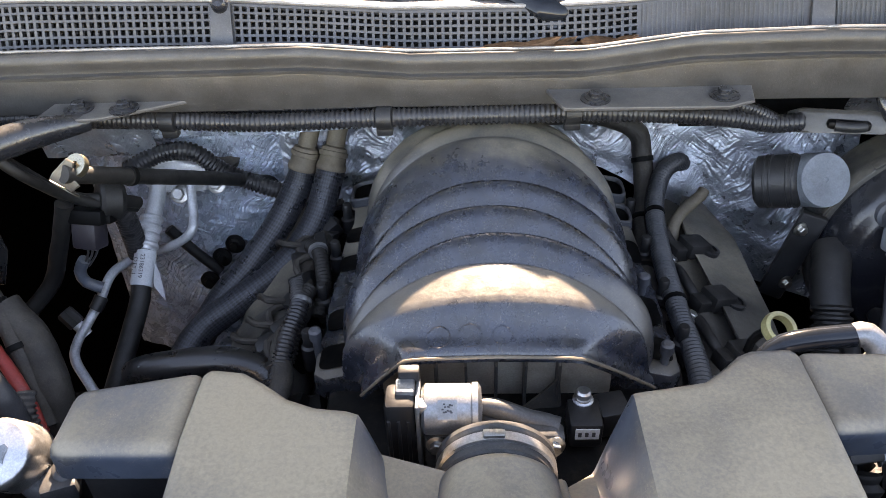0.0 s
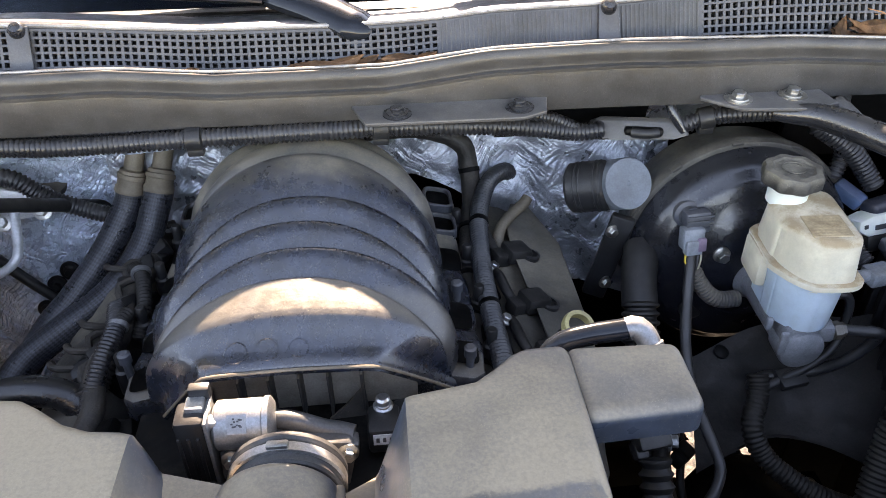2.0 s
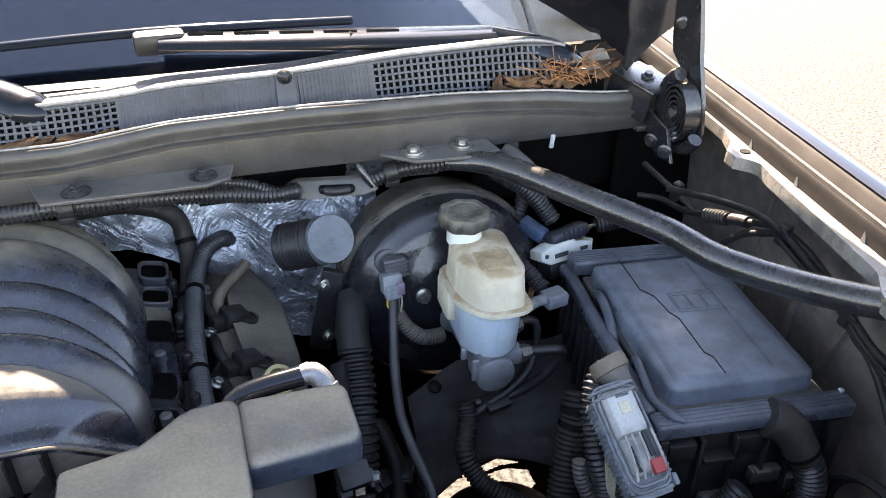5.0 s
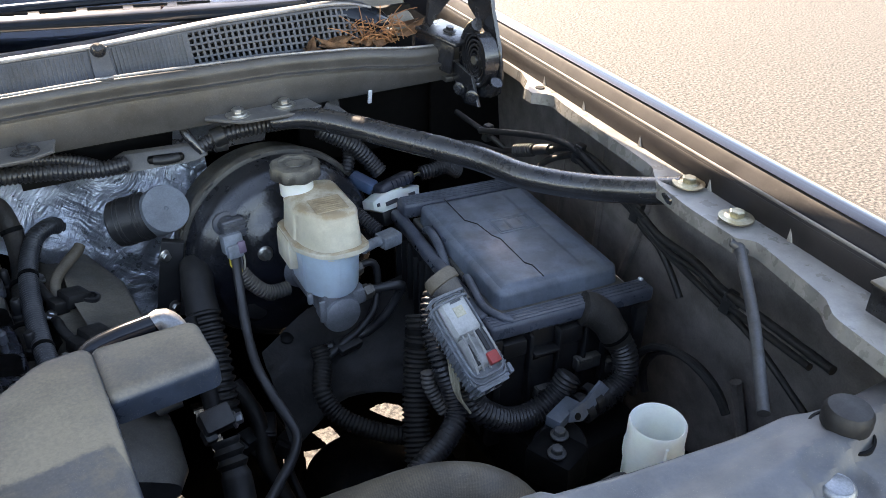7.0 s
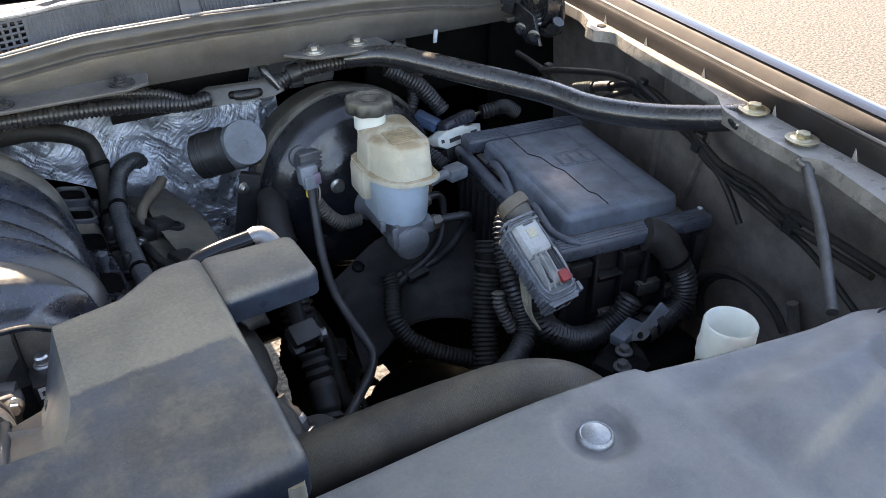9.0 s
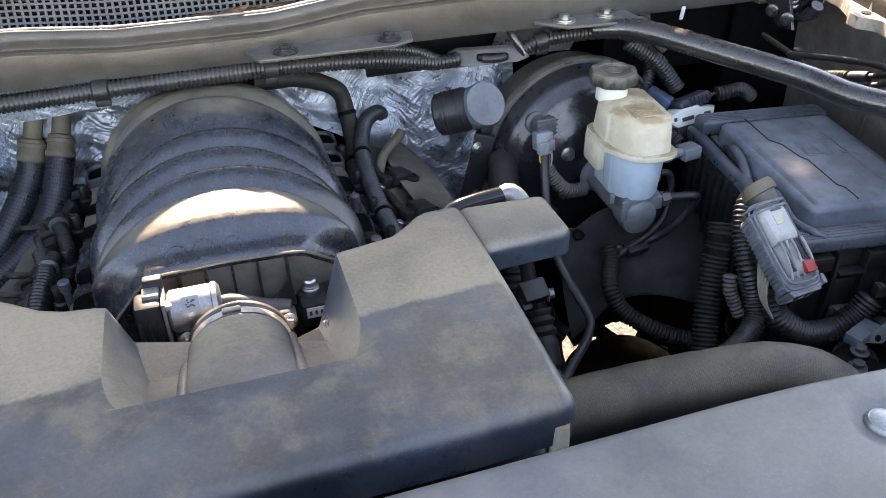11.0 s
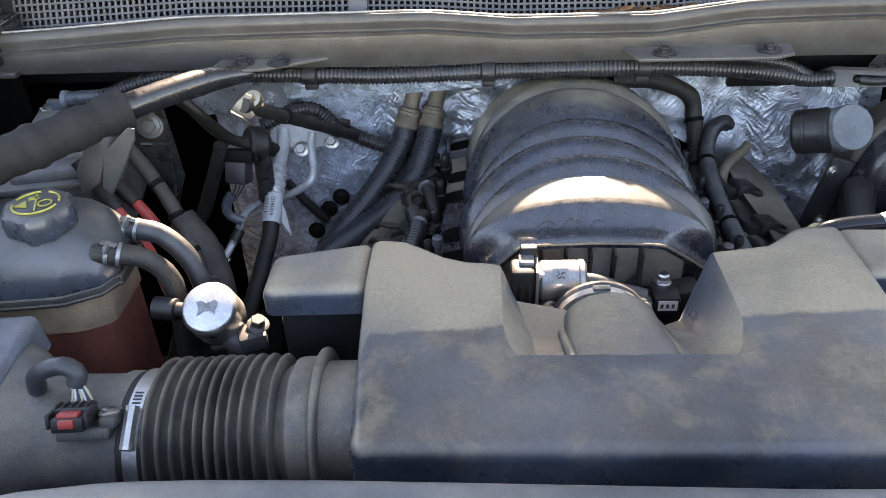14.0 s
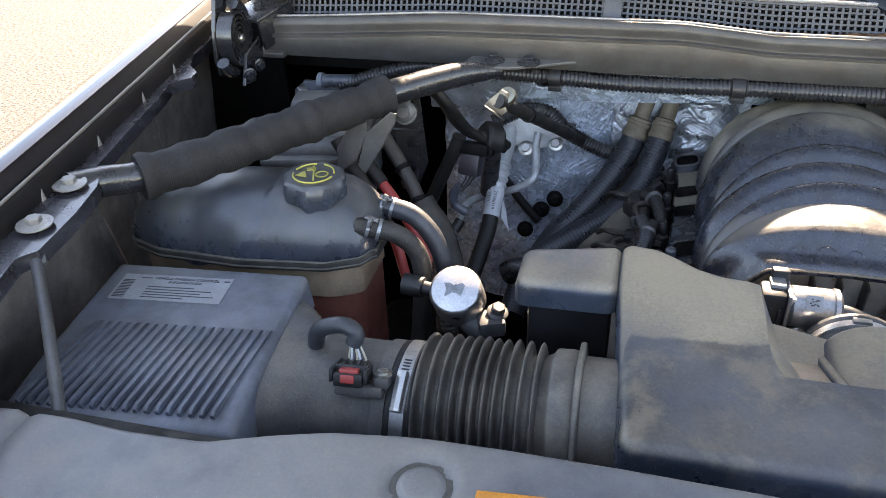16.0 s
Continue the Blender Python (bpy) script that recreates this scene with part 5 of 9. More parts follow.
def resonator():
    ob = thing("intake_resonator", "large dusty black plastic intake resonator cover", "air resonator", (0.05, 0.3, 1.06))
    bm = mk()
    slab(bm, span(-0.186, 0.288, 190), lambda x: 0.176 + 0.004 * (x > 0.2) * (x - 0.2) / 0.09, res_rear, res_top, 0.028, 0.012, 170)
    # the side edges lean inwards to the front
    for v in bm.verts:
        k = (0.39 - v.co.y) / 0.21
        if 0 < k:
            if v.co.x < -0.1:
                v.co.x += 0.012 * k * min(1, (-0.1 - v.co.x) / 0.08)
            if v.co.x > 0.2:
                v.co.x -= 0.004 * k * (v.co.x - 0.2) / 0.09
    part("cover", bm, PL_RES, ob, "dusty moulded cover", 30)
    for x, ya, yb in ((0.0005, 0.281, 0.386), (0.0935, 0.281, 0.386)):
        bm = mk()
        tube(bm, [(x, y, res_top(x, y) + 0.0008) for y in span(ya, yb, 8)], 0.0052, 12, 0.006)
        part("moulded_rib", bm, PL_RES, ob, "rounded rib beside the duct")
    bm = mk()
    slab(bm, span(0.284, 0.382, 12), lambda x: 0.392 + 0.006 * (x - 0.284) / 0.1, lambda x: 0.477 - 0.03 * (x - 0.284), lambda x, y: 1.139, 0.018, 0.011, 12)
    part("side_lobe", bm, PL_RES, ob, "projecting rounded lobe", 30)
    bm = mk()
    slab(bm, span(-0.287, -0.184, 12), lambda x: 0.382 - 0.004 * (x + 0.287) / 0.1, lambda x: 0.447 + 0.16 * (x + 0.287), lambda x, y: 1.133 + 0.05 * (x + 0.287), 0.018, 0.012, 12)
    part("side_lobe", bm, PL_RES, ob, "projecting rounded lobe", 30)
    bm = mk()
    box(bm, (-0.232, 0.42, 1.06), (0.085, 0.058, 0.10), (0, 0, 0), 0.008)
    part("lower_chamber", bm, PL_BLACK, ob, "black lower chamber")
    bm = mk()
    box(bm, (0.05, 0.275, 1.05), (0.44, 0.17, 0.06), (0, 0, 0), 0.01)
    box(bm, (0.21, 0.40, 1.08), (0.12, 0.08, 0.06), (0, 0, 0), 0.01)
    part("lower_chamber", bm, PL_BLACK, ob, "black lower chamber")
    bm = mk()
    lathe(bm, (0.27, 0.175, 1.03), (0, 0.1, 1), [(0.008, 0), (0.008, 0.09)], 12)
    part("support_stem", bm, WHITE_TANK, ob, "pale stem under the edge")
    # breather elbow behind the lobe
    bm = mk()
    tube(bm, [(0.27, 0.50, 1.085), (0.285, 0.503, 1.112), (0.31, 0.506, 1.119), (0.348, 0.508, 1.122)], 0.0100, 14)
    whole("breather_hose", bm, ARM, "glossy black breather hose beside the resonator", "hose")
    el = thing("breather_elbow", "bright plated elbow on the breather hose", "pipe elbow", (0.35, 0.5, 1.12))
    bm = mk()
    tube(bm, [(0.350, 0.508, 1.122), (0.358, 0.507, 1.124), (0.366, 0.499, 1.117), (0.369, 0.489, 1.105)], 0.0106, 16, 0.004)
    part("elbow", bm, ALU_MOTOR, el)
    bm = mk()
    lathe(bm, (0.368, 0.493, 1.110), (0.2, -0.5, -0.7), [(0.0128, -0.005), (0.0128, 0.004)], 20)
    part("collar", bm, ALU_MOTOR, el)


resonator()


def bellows():
    ob = thing("intake_duct", "ribbed black rubber intake bellows with steel hose clamp", "air duct", (-0.28, 0.262, 1.05))
    cy, cz = 0.262, 1.062
    bm = mk()
    x0 = -0.345
    prof = [(0.0585, -0.012), (0.0588, -0.004)]
    n, a = 11, 0.0101
    for i in range(n):
        q = a * (i - 0.35) + 0.0022 * math.sin(i * 0.62)
        big = 0.0688 + 0.0006 * math.sin(i * 1.7)
        for k, rr in ((0.0, 0.0560), (0.2, 0.0566), (0.34, 0.0640), (0.43, big - 0.0008), (0.5, big), (0.57, big - 0.0008), (0.68, 0.0640), (0.84, 0.0566)):
            prof.append((rr, q + a * k))
    prof += [(0.0600, 0.1130), (0.0640, 0.1155), (0.0645, 0.1180), (0.0648, 0.1310), (0.0640, 0.1335), (0.0635, 0.1350), (0.0715, 0.1362), (0.0722, 0.1382), (0.0715, 0.1402), (0.0600, 0.1415), (0.0595, 0.175)]
    lathe(bm, (x0, cy, cz + 0.003), (1, 0, 0.05), prof, 64)
    part("bellows", bm, BELLOWS, ob, "ribbed rubber bellows", 80)
    bm = mk()
    lathe(bm, (-0.372, cy, cz), (1, 0, 0), [(0.058, 0), (0.0605, 0.001), (0.0605, 0.027), (0.058, 0.028)], 64)
    part("cuff", bm, RUBBER, ob)
    bm = mk()
    lathe(bm, (-0.366, cy, cz), (1, 0, 0), [(0.0604, 0), (0.0615, 0.0004), (0.0615, 0.0126), (0.0604, 0.013)], 64)
    cl = part("hose_clamp", bm, ALU_CLEAN, ob, "bright worm-drive hose clamp")
    bm = mk()
    a = radians(-32)
    c = Vector((-0.3595, cy + 0.064 * math.sin(a), cz + 0.064 * math.cos(a)))
    tube(bm, [c + Vector((0, -0.018, -0.012)), c, c + Vector((0, 0.012, 0.007))], 0.0055, 8)
    part("worm_screw", bm, STEEL, cl)
    for k in range(8):
        bm = mk()
        b = a + radians(4 + 3.2 * k)
        box(bm, (-0.3595, cy + 0.0618 * math.sin(b), cz + 0.0618 * math.cos(b)), (0.007, 0.0012, 0.0008), (math.degrees(-b), 0, 0), 0)
        part("band_slot", bm, INK, cl)


bellows()


def airbox():
    ob = thing("air_cleaner_box", "dark grey plastic air cleaner box with ribbed lid", "air cleaner", (-0.59, 0.25, 1.0))
    R = Matrix.Translation((-0.592, 0.252, 0)) @ Matrix.Rotation(radians(6), 4, "Z")

    def turn(bm):
        bmesh.ops.transform(bm, matrix=R, verts=bm.verts)
    zt = lambda x, y: 1.1225 - 0.004 * (y < -0.05) * (-0.05 - y) / 0.06 + 0.03 * min(0, y - 0.09) * 0.0
    bm = mk()
    slab(bm, span(-0.108, 0.105, 30), lambda x: -0.125 + 0.02 * (x + 0.1), lambda x: 0.108 - 0.02 * (x + 0.1), zt, 0.03, 0.008, 30, 0.002)
    turn(bm)
    lid = part("lid", bm, PL_BOX, ob, "dusty ribbed lid", 30)
    bm = mk()
    box(bm, (0, -0.01, 1.02), (0.19, 0.21, 0.16), (0, 0, 0), 0.008)
    turn(bm)
    part("lower_box", bm, PL_BLACK, ob)
    for k in range(19):
        u = k / 18
        bm = mk()
        xa, xb = -0.088 + 0.176 * u, -0.075 + 0.170 * u
        pa, pb = Vector((xa - 0.006, -0.105, 1.1225)), Vector((xb, 0.008, 1.1228))
        d = (pb - pa).normalized()
        w = Vector((d.y, -d.x, 0))
        for q0, q1 in ((pa, pb),):
            l = []
            for p, h in ((q0, 0.0), (q0 + d * 0.004, 0.0028), (q1 - d * 0.004, 0.0028), (q1, 0.0)):
                l.append([p - w * 0.0028 + Vector((0, 0, -0.006)), p - w * 0.0016 + Vector((0, 0, h)), p + w * 0.0016 + Vector((0, 0, h)), p + w * 0.0028 + Vector((0, 0, -0.006))])
            rings(bm, l)
        turn(bm)
        part("rib", bm, PL_BOX, lid)
    bm = mk()
    prism(bm, [(-0.088, 0.042, 1.1228), (0.03, 0.042, 1.1228), (0.03, 0.085, 1.1228), (-0.088, 0.085, 1.1228)], (0, 0, 0.0008), 0)
    turn(bm)
    lab = part("label", bm, FADED, lid, "pale emission information label")
    rows = [(-0.055, 0.064, 0.05, 0.0022), (-0.055, 0.0595, 0.07, 0.0022), (-0.055, 0.055, 0.06, 0.0022), (-0.055, 0.0508, 0.075, 0.0022), (-0.055, 0.0465, 0.045, 0.0022), (-0.068, 0.0785, 0.012, 0.002), (0.022, 0.0785, 0.006, 0.003)]
    for x, y, w, h in rows:
        bm = mk()
        prism(bm, [(x, y, 1.1236), (x + w, y, 1.1236), (x + w, y + h * 0.55, 1.1236), (x, y + h * 0.55, 1.1236)], (0, 0, 0.0003), 0)
        turn(bm)
        part("print_bar", bm, INK, lab)
    for k in range(12):
        bm = mk()
        prism(bm, [(-0.085, 0.045 + 0.0026 * k, 1.1236), (-0.073, 0.045 + 0.0026 * k, 1.1236), (-0.073, 0.0462 + 0.0026 * k, 1.1236), (-0.085, 0.0462 + 0.0026 * k, 1.1236)], (0, 0, 0.0003), 0)
        turn(bm)
        part("print_bar", bm, INK, lab)
    for txt, y, sz in (("VEHICLE EMISSION CONTROL", 0.0775, 0.0052), ("INFORMATION", 0.0715, 0.0052)):
        cu = bpy.data.curves.new("label_text", "FONT")
        cu.body, cu.size, cu.extrude, cu.align_x = txt, sz, 0.0002, "CENTER"
        tmp = bpy.data.objects.new("label_text", cu)
        scene.collection.objects.link(tmp)
        me = bpy.data.meshes.new_from_object(tmp.evaluated_get(bpy.context.evaluated_depsgraph_get()))
        bpy.data.objects.remove(tmp)
        me.materials.clear()
        me.materials.append(INK)
        me.transform(Matrix.Translation(-ORIGIN[ob]) @ R @ Matrix.Translation((-0.018, y, 1.1239)))
        o = new("label_text", me)
        o.parent = lab
    # flared neck to the flow meter
    bm = mk()
    loops = []
    cy, cz = 0.262, 1.062
    for i in range(14):
        u = i / 13
        x = -0.505 + 0.065 * u
        k = 3 * u * u - 2 * u ** 3
        l = []
        for j in range(36):
            a = 2 * math.pi * j / 36
            ca, sa = math.cos(a), math.sin(a)
            sq = (math.copysign(abs(ca) ** 0.35, ca) * 0.092, math.copysign(abs(sa) ** 0.35, sa) * 0.058)
            l.append(Vector((x, cy - 0.005 * (1 - k) + sq[0] * (1 - k) + 0.057 * ca * k, cz - 0.003 * (1 - k) + sq[1] * (1 - k) + 0.057 * sa * k)))
        loops.append(l)
    for x, r in ((-0.40, 0.057), (-0.385, 0.0575), (-0.384, 0.060), (-0.372, 0.060), (-0.371, 0.057)):
        loops.append([Vector((x, cy + r * math.cos(2 * math.pi * j / 36), cz + r * math.sin(2 * math.pi * j / 36))) for j in range(36)])
    rings(bm, loops)
    part("outlet_neck", bm, RUBBER_DUSTY, ob, "dusty flared outlet neck", 50)
    bm = mk()
    lathe(bm, (-0.49, 0.31, 1.075), (1, 0.2, 0.3), [(0.02, -0.01), (0.02, 0.012), (0.016, 0.014), (0, 0.014)], 20)
    part("side_port", bm, PL_BOX, ob)
    # flow meter plug
    mf = thing("flow_meter_plug", "black connector with red lock and bare wire bundle", "connector", (-0.392, 0.215, 1.12))
    M = Matrix.Translation((-0.398, 0.224, 1.125)) @ Euler((radians(-24), 0, radians(4))).to_matrix().to_4x4() @ Matrix.Scale(0.86, 4)

    def mr(bm):
        bmesh.ops.transform(bm, matrix=M, verts=bm.verts)
        return bm
    bm = mk()
    box(bm, (0.004, 0.012, -0.014), (0.050, 0.036, 0.012), (0, 0, 0), 0.003)
    box(bm, (0.027, 0.016, -0.004), (0.016, 0.040, 0.014), (0, 0, 0), 0.004)
    box(bm, (0.034, 0.034, -0.004), (0.022, 0.010, 0.010), (0, 0, -15), 0.003)
    part("meter_base", bm, RUBBER_DUSTY, mr(bm) and mf, "dusty black meter base")
    bm = mk()
    box(bm, (-0.004, 0.006, 0.004), (0.036, 0.018, 0.018), (0, 0, 0), 0.002)
    box(bm, (-0.004, -0.008, 0.0), (0.030, 0.016, 0.014), (0, 0, 0), 0.002)
    for x in (-0.0215, 0.0135):
        box(bm, (x, -0.002, 0.004), (0.004, 0.026, 0.014), (0, 0, 0), 0.001)
    shl = part("shell", bm, PL_BLACK, mr(bm) and mf, "ribbed black shell")
    for k in range(5):
        bm = mk()
        box(bm, (-0.018 + 0.007 * k, 0.004, 0.0135), (0.0022, 0.014, 0.003), (0, 0, 0), 0.0006)
        part("rib", bm, PL_BLACK, mr(bm) and shl)
    bm = mk()
    box(bm, (-0.004, -0.008, 0.008), (0.020, 0.010, 0.005), (0, 0, 0), 0.0015)
    box(bm, (-0.004, -0.0165, 0.002), (0.014, 0.004, 0.008), (0, 0, 0), 0.001)
    part("red_lock", bm, RED, mr(bm) and mf, "red locking tab")
    for k in range(7):
        bm = mk()
        x = -0.016 + 0.004 * k
        tube(bm, [M @ Vector((x, 0.014, 0.006)), M @ Vector((x * 0.7 - 0.002, 0.024, 0.013)), (-0.412 + 0.0012 * k, 0.2535, 1.140)], 0.0011, 6)
        part("wire", bm, (COPPERY, PAPER, INK)[k % 3], mf, "thin wire")
    bm = mk()
    tube(bm, [(-0.409, 0.2535, 1.136), (-0.4065, 0.256, 1.1455), (-0.4165, 0.258, 1.1515), (-0.433, 0.259, 1.1475), (-0.4455, 0.260, 1.138), (-0.450, 0.262, 1.122)], 0.0078, 14, 0.004, lump=0.04)
    part("conduit", bm, VHOSE, mf, "grey rubber conduit")
    bm = mk()
    bolt(bm, M @ Vector((0.027, 0.004, 0.003)), M.to_3x3() @ Vector((0, 0, 1)), 0.0055, 0.005)
    part("screw", bm, STEEL, mf)


airbox()


def tank():
    ob = thing("coolant_tank", "coolant reservoir with dusty black top shell and red fluid", "coolant tank", (-0.605, 0.465, 0.95))
    y0 = lin((-0.752, 0.44), (-0.74, 0.418), (-0.70, 0.403), (-0.6, 0.40), (-0.5, 0.412), (-0.465, 0.43), (-0.456, 0.45))
    y1 = lin((-0.752, 0.47), (-0.74, 0.50), (-0.70, 0.525), (-0.6, 0.545), (-0.5, 0.545), (-0.465, 0.53), (-0.456, 0.51))

    def top(x, y):
        a, b = y0(x), y1(x)
        v = (y - (a + b) / 2) / max(0.01, (b - a) / 2)
        ux = (x + 0.604) / 0.15
        h = 0.062 * max(0, 1 - abs(v) ** 3.2) ** 0.6 * max(0, 1 - abs(ux) ** 5) ** 0.6
        h += 0.006 * (x > -0.57) * max(0, 1 - abs(v)) - 0.008 * math.exp(-((x + 0.655) / 0.02) ** 2) * max(0, -v + 0.2)
        return 1.108 + h
    bm = mk()
    slab(bm, span(-0.754, -0.455, 60), y0, y1, top, 0.006, 0.004, 30)
    part("top_shell", bm, PL_TANK, ob, "dusty black top shell", 40)
    bm = mk()
    slab(bm, span(-0.757, -0.452, 40), lambda x: y0(x) - 0.004, lambda x: y1(x) + 0.004, lambda x, y: 1.107, 0.008, 0.003, 10)
    part("seam_flange", bm, RIM_GRIME, ob, "dusty welded seam")
    for dz, g in ((0.0015, 0.0055), (-0.0075, 0.0045)):
        bm = mk()
        xs = span(-0.757, -0.452, 50)
        tube(bm, [(x, y0(x) - g, 1.107 + dz) for x in xs], 0.0014, 6, 0.006)
        part("seam_bead", bm, RIM_GRIME, ob, "pale dusty bead of the seam")
    for nm, za, zb, m, lb, g in (("tank_wall", 1.06, 1.10, TANK_CLEAR, "stained translucent wall", 0.010), ("coolant_level", 0.93, 1.0602, COOLANT, "red coolant seen through the wall", 0.0125)):
        bm = mk()
        slab(bm, span(-0.75 + g, -0.459 - g, 30), lambda x: y0(x) + g, lambda x: y1(x) - g, lambda x, y: zb, zb - za, 0.008, 8)
        part(nm, bm, m, ob, lb)
    c = (-0.522, 0.458, 1.160)
    bm = mk()
    lathe(bm, c, (0, 0, 1), [(0.0285, -0.01), (0.0285, 0.004), (0.0345, 0.006), (0.0355, 0.016), (0.0335, 0.0265), (0.030, 0.0295), (0.0, 0.0305)], 64, True, 8, 0.035)
    cap = part("cap", bm, PL_TANK, ob, "dusty black fluted screw cap")
    zt = c[2] + 0.0308
    for a0, a1 in ((12, 80), (102, 168), (190, 350)):
        bm = mk()
        pts = [(c[0] + 0.0225 * math.cos(radians(a)), c[1] + 0.0225 * math.sin(radians(a)), zt) for a in span(a0, a1, 14)]
        tube(bm, pts, 0.0011, 6, 0.002)
        part("yellow_ring", bm, YELLOW, cap, "yellow printed ring")
    bm = mk()
    box(bm, (c[0], c[1], zt), (0.002, 0.034, 0.0008), (0, 0, 20), 0)
    part("yellow_stroke", bm, YELLOW, cap)
    bm = mk()
    prism(bm, [(c[0] - 0.018, c[1] - 0.009, zt), (c[0] - 0.004, c[1] - 0.011, zt), (c[0] - 0.011, c[1] + 0.003, zt)], (0, 0, 0.0006), 0)
    part("warning_triangle", bm, YELLOW, cap, "yellow warning triangle")
    bm = mk()
    lathe(bm, (c[0] + 0.010, c[1] - 0.001, zt), (0, 0, 1), [(0.0075, 0), (0.0075, 0.0006), (0.0055, 0.0006), (0.0055, 0)], 20, False)
    part("warning_ring", bm, YELLOW, cap)
    bm = mk()
    box(bm, (c[0] - 0.006, c[1] + 0.009, zt), (0.010, 0.006, 0.0008), (0, 0, 20), 0)
    part("warning_box", bm, YELLOW, cap)
    # outlets, hoses and spring clamps
    for (pts, r, nm) in (([(-0.470, 0.50, 1.132), (-0.455, 0.503, 1.130), (-0.425, 0.503, 1.122), (-0.400, 0.497, 1.098), (-0.386, 0.49, 1.06), (-0.382, 0.485, 1.0)], 0.0115, "upper"),
                         ([(-0.474, 0.447, 1.135), (-0.455, 0.450, 1.133), (-0.428, 0.455, 1.124), (-0.408, 0.458, 1.10), (-0.404, 0.458, 1.06), (-0.41, 0.455, 0.98)], 0.0110, "lower")):
        h = thing("coolant_hose", "dusty rubber hose clamped to the coolant tank", "hose", pts[0], "coolant tank hoses")
        bm = mk()
        tube(bm, pts, r, 16, 0.006, lump=0.06)
        part("hose", bm, VHOSE if nm == "upper" else TAPE, h, "smooth grey rubber" if nm == "upper" else "dusty woven cover")
        bm = mk()
        p, q = Vector(pts[1]), Vector(pts[2])
        d = (q - p).normalized()
        for k in (-0.006, 0.006):
            lathe(bm, p + d * k, d, [(r + 0.0005, -0.002), (r + 0.0018, -0.0018), (r + 0.0018, 0.0018), (r + 0.0005, 0.002)], 20, False)
        box(bm, p + Vector((0, -0.003, r + 0.003)), (0.016, 0.006, 0.003), (0, 15, 0), 0.001)
        box(bm, p + Vector((0, -0.010, r + 0.002)), (0.004, 0.010, 0.010), (0, 15, 0), 0.001)
        part("spring_clamp", bm, ALU_MOTOR, h, "dull spring clamp")
    bm = mk()
    tube(bm, [(-0.484, 0.438, 1.132), (-0.47, 0.444, 1.133), (-0.462, 0.448, 1.134)], lambda u: 0.002 + 0.006 * u, 8, 0.003)
    part("spout", bm, WHITE_TANK, ob)


tank()

# ---- radiator cover ----
def radiator_cover():
    ob = thing("radiator_cover", "dusty grey-black plastic radiator cover panel", "radiator cover", (CX, 0.0, 1.15))
    rear = lin((-0.70, 0.08), (-0.62, 0.092), (-0.57, 0.091), (-0.52, 0.085), (-0.455, 0.084), (-0.41, 0.097), (-0.37, 0.106), (-0.32, 0.11), (-0.25, 0.112), (-0.17, 0.112), (0.12, 0.106), (0.35, 0.108), (0.42, 0.107), (0.485, 0.104), (0.56, 0.09), (0.64, 0.076), (0.70, 0.068), (0.72, 0.062), (0.735, 0.058), (0.75, 0.055), (0.83, 0.05))

    def top(x, y):
        z = float(np.interp(x, (-0.72, -0.6, -0.45, -0.3, 0.4, 0.56, 0.66, 0.70, 0.72, 0.85), (1.172, 1.172, 1.182, 1.192, 1.192, 1.186, 1.186, 1.190, 1.188, 1.192)))
        # raised ridge that runs to the corner
        f = (x - 0.54) - (y + 0.017) * 5.3
        if x > 0.5:
            z += 0.012 * (1 - 1 / (1 + math.exp(-f / 0.006))) * min(1, (x - 0.5) / 0.06) * (1 if y < 0.03 else max(0, 1 - (y - 0.03) / 0.03)) - 0.006
        for cx, cy in CLIPS:
            d = math.hypot(x - cx, y - cy)
            z -= 0.005 * (1 - min(1, max(0, (d - 0.020) / 0.006)))
        z -= 0.006 * math.exp(-((x + 0.605) / 0.004) ** 2)
        return z
    bm = mk()
    slab(bm, sorted(span(-0.72, 0.83, 150) + [c[0] + k for c in CLIPS for k in (-0.026, -0.023, -0.02, -0.01, 0, 0.01, 0.02, 0.023, 0.026)]), lambda x: -0.36, rear, top, 0.03, 0.008, 90)
    part("panel", bm, PL_SHROUD, ob, "dusty moulded panel", 40)
    for k, (x, y) in enumerate(CLIPS):
        bm = mk()
        z = 1.188 if x < 0.6 else 1.183
        if x < 0:
            z = 1.187
        if x > 0.3:
            lathe(bm, (x, y, z - 0.004), (0, 0, 1), [(0.0125, 0), (0.0125, 0.002), (0.0118, 0.0045), (0.0102, 0.0058), (0.0094, 0.0054), (0.0086, 0.0058), (0.0, 0.0062)], 28)
            part("bolt", bm, ALU_MOTOR, ob, "dull flanged bolt in a dimple")
        else:
            lathe(bm, (x, y, z - 0.003), (0, 0, 1), [(0.016, 0), (0.016, 0.004), (0.013, 0.0065), (0.011, 0.007), (0.0, 0.0072)], 24)
            part("push_clip", bm, PL_SHROUD, ob, "round push clip")
            bm = mk()
            lathe(bm, (x, y, 1.187), (0, 0, 1), [(0.0205, -0.002), (0.0205, 0.0006), (0.017, 0.0008), (0.0, 0.0008)], 28)
            part("dusty_dimple", bm, VALVE, ob, "pale dust in the clip dimple")


CLIPS = [(0.434, 0.062), (0.67, 0.004), (-0.294, 0.07), (0.13, 0.05)]
radiator_cover()


def stickers():
    bm = mk()
    prism(bm, [(-0.258, 0.0705, 1.1925), (-0.20, 0.0755, 1.1925), (-0.20, 0.033, 1.1925), (-0.258, 0.028, 1.1925)], (0, 0, 0.0006), 0)
    whole("warning_sticker", bm, mat("orange_sticker", (0.55, 0.2, 0.03), 0.5, var=0.1), "orange warning sticker on the radiator cover", "sticker")


stickers()


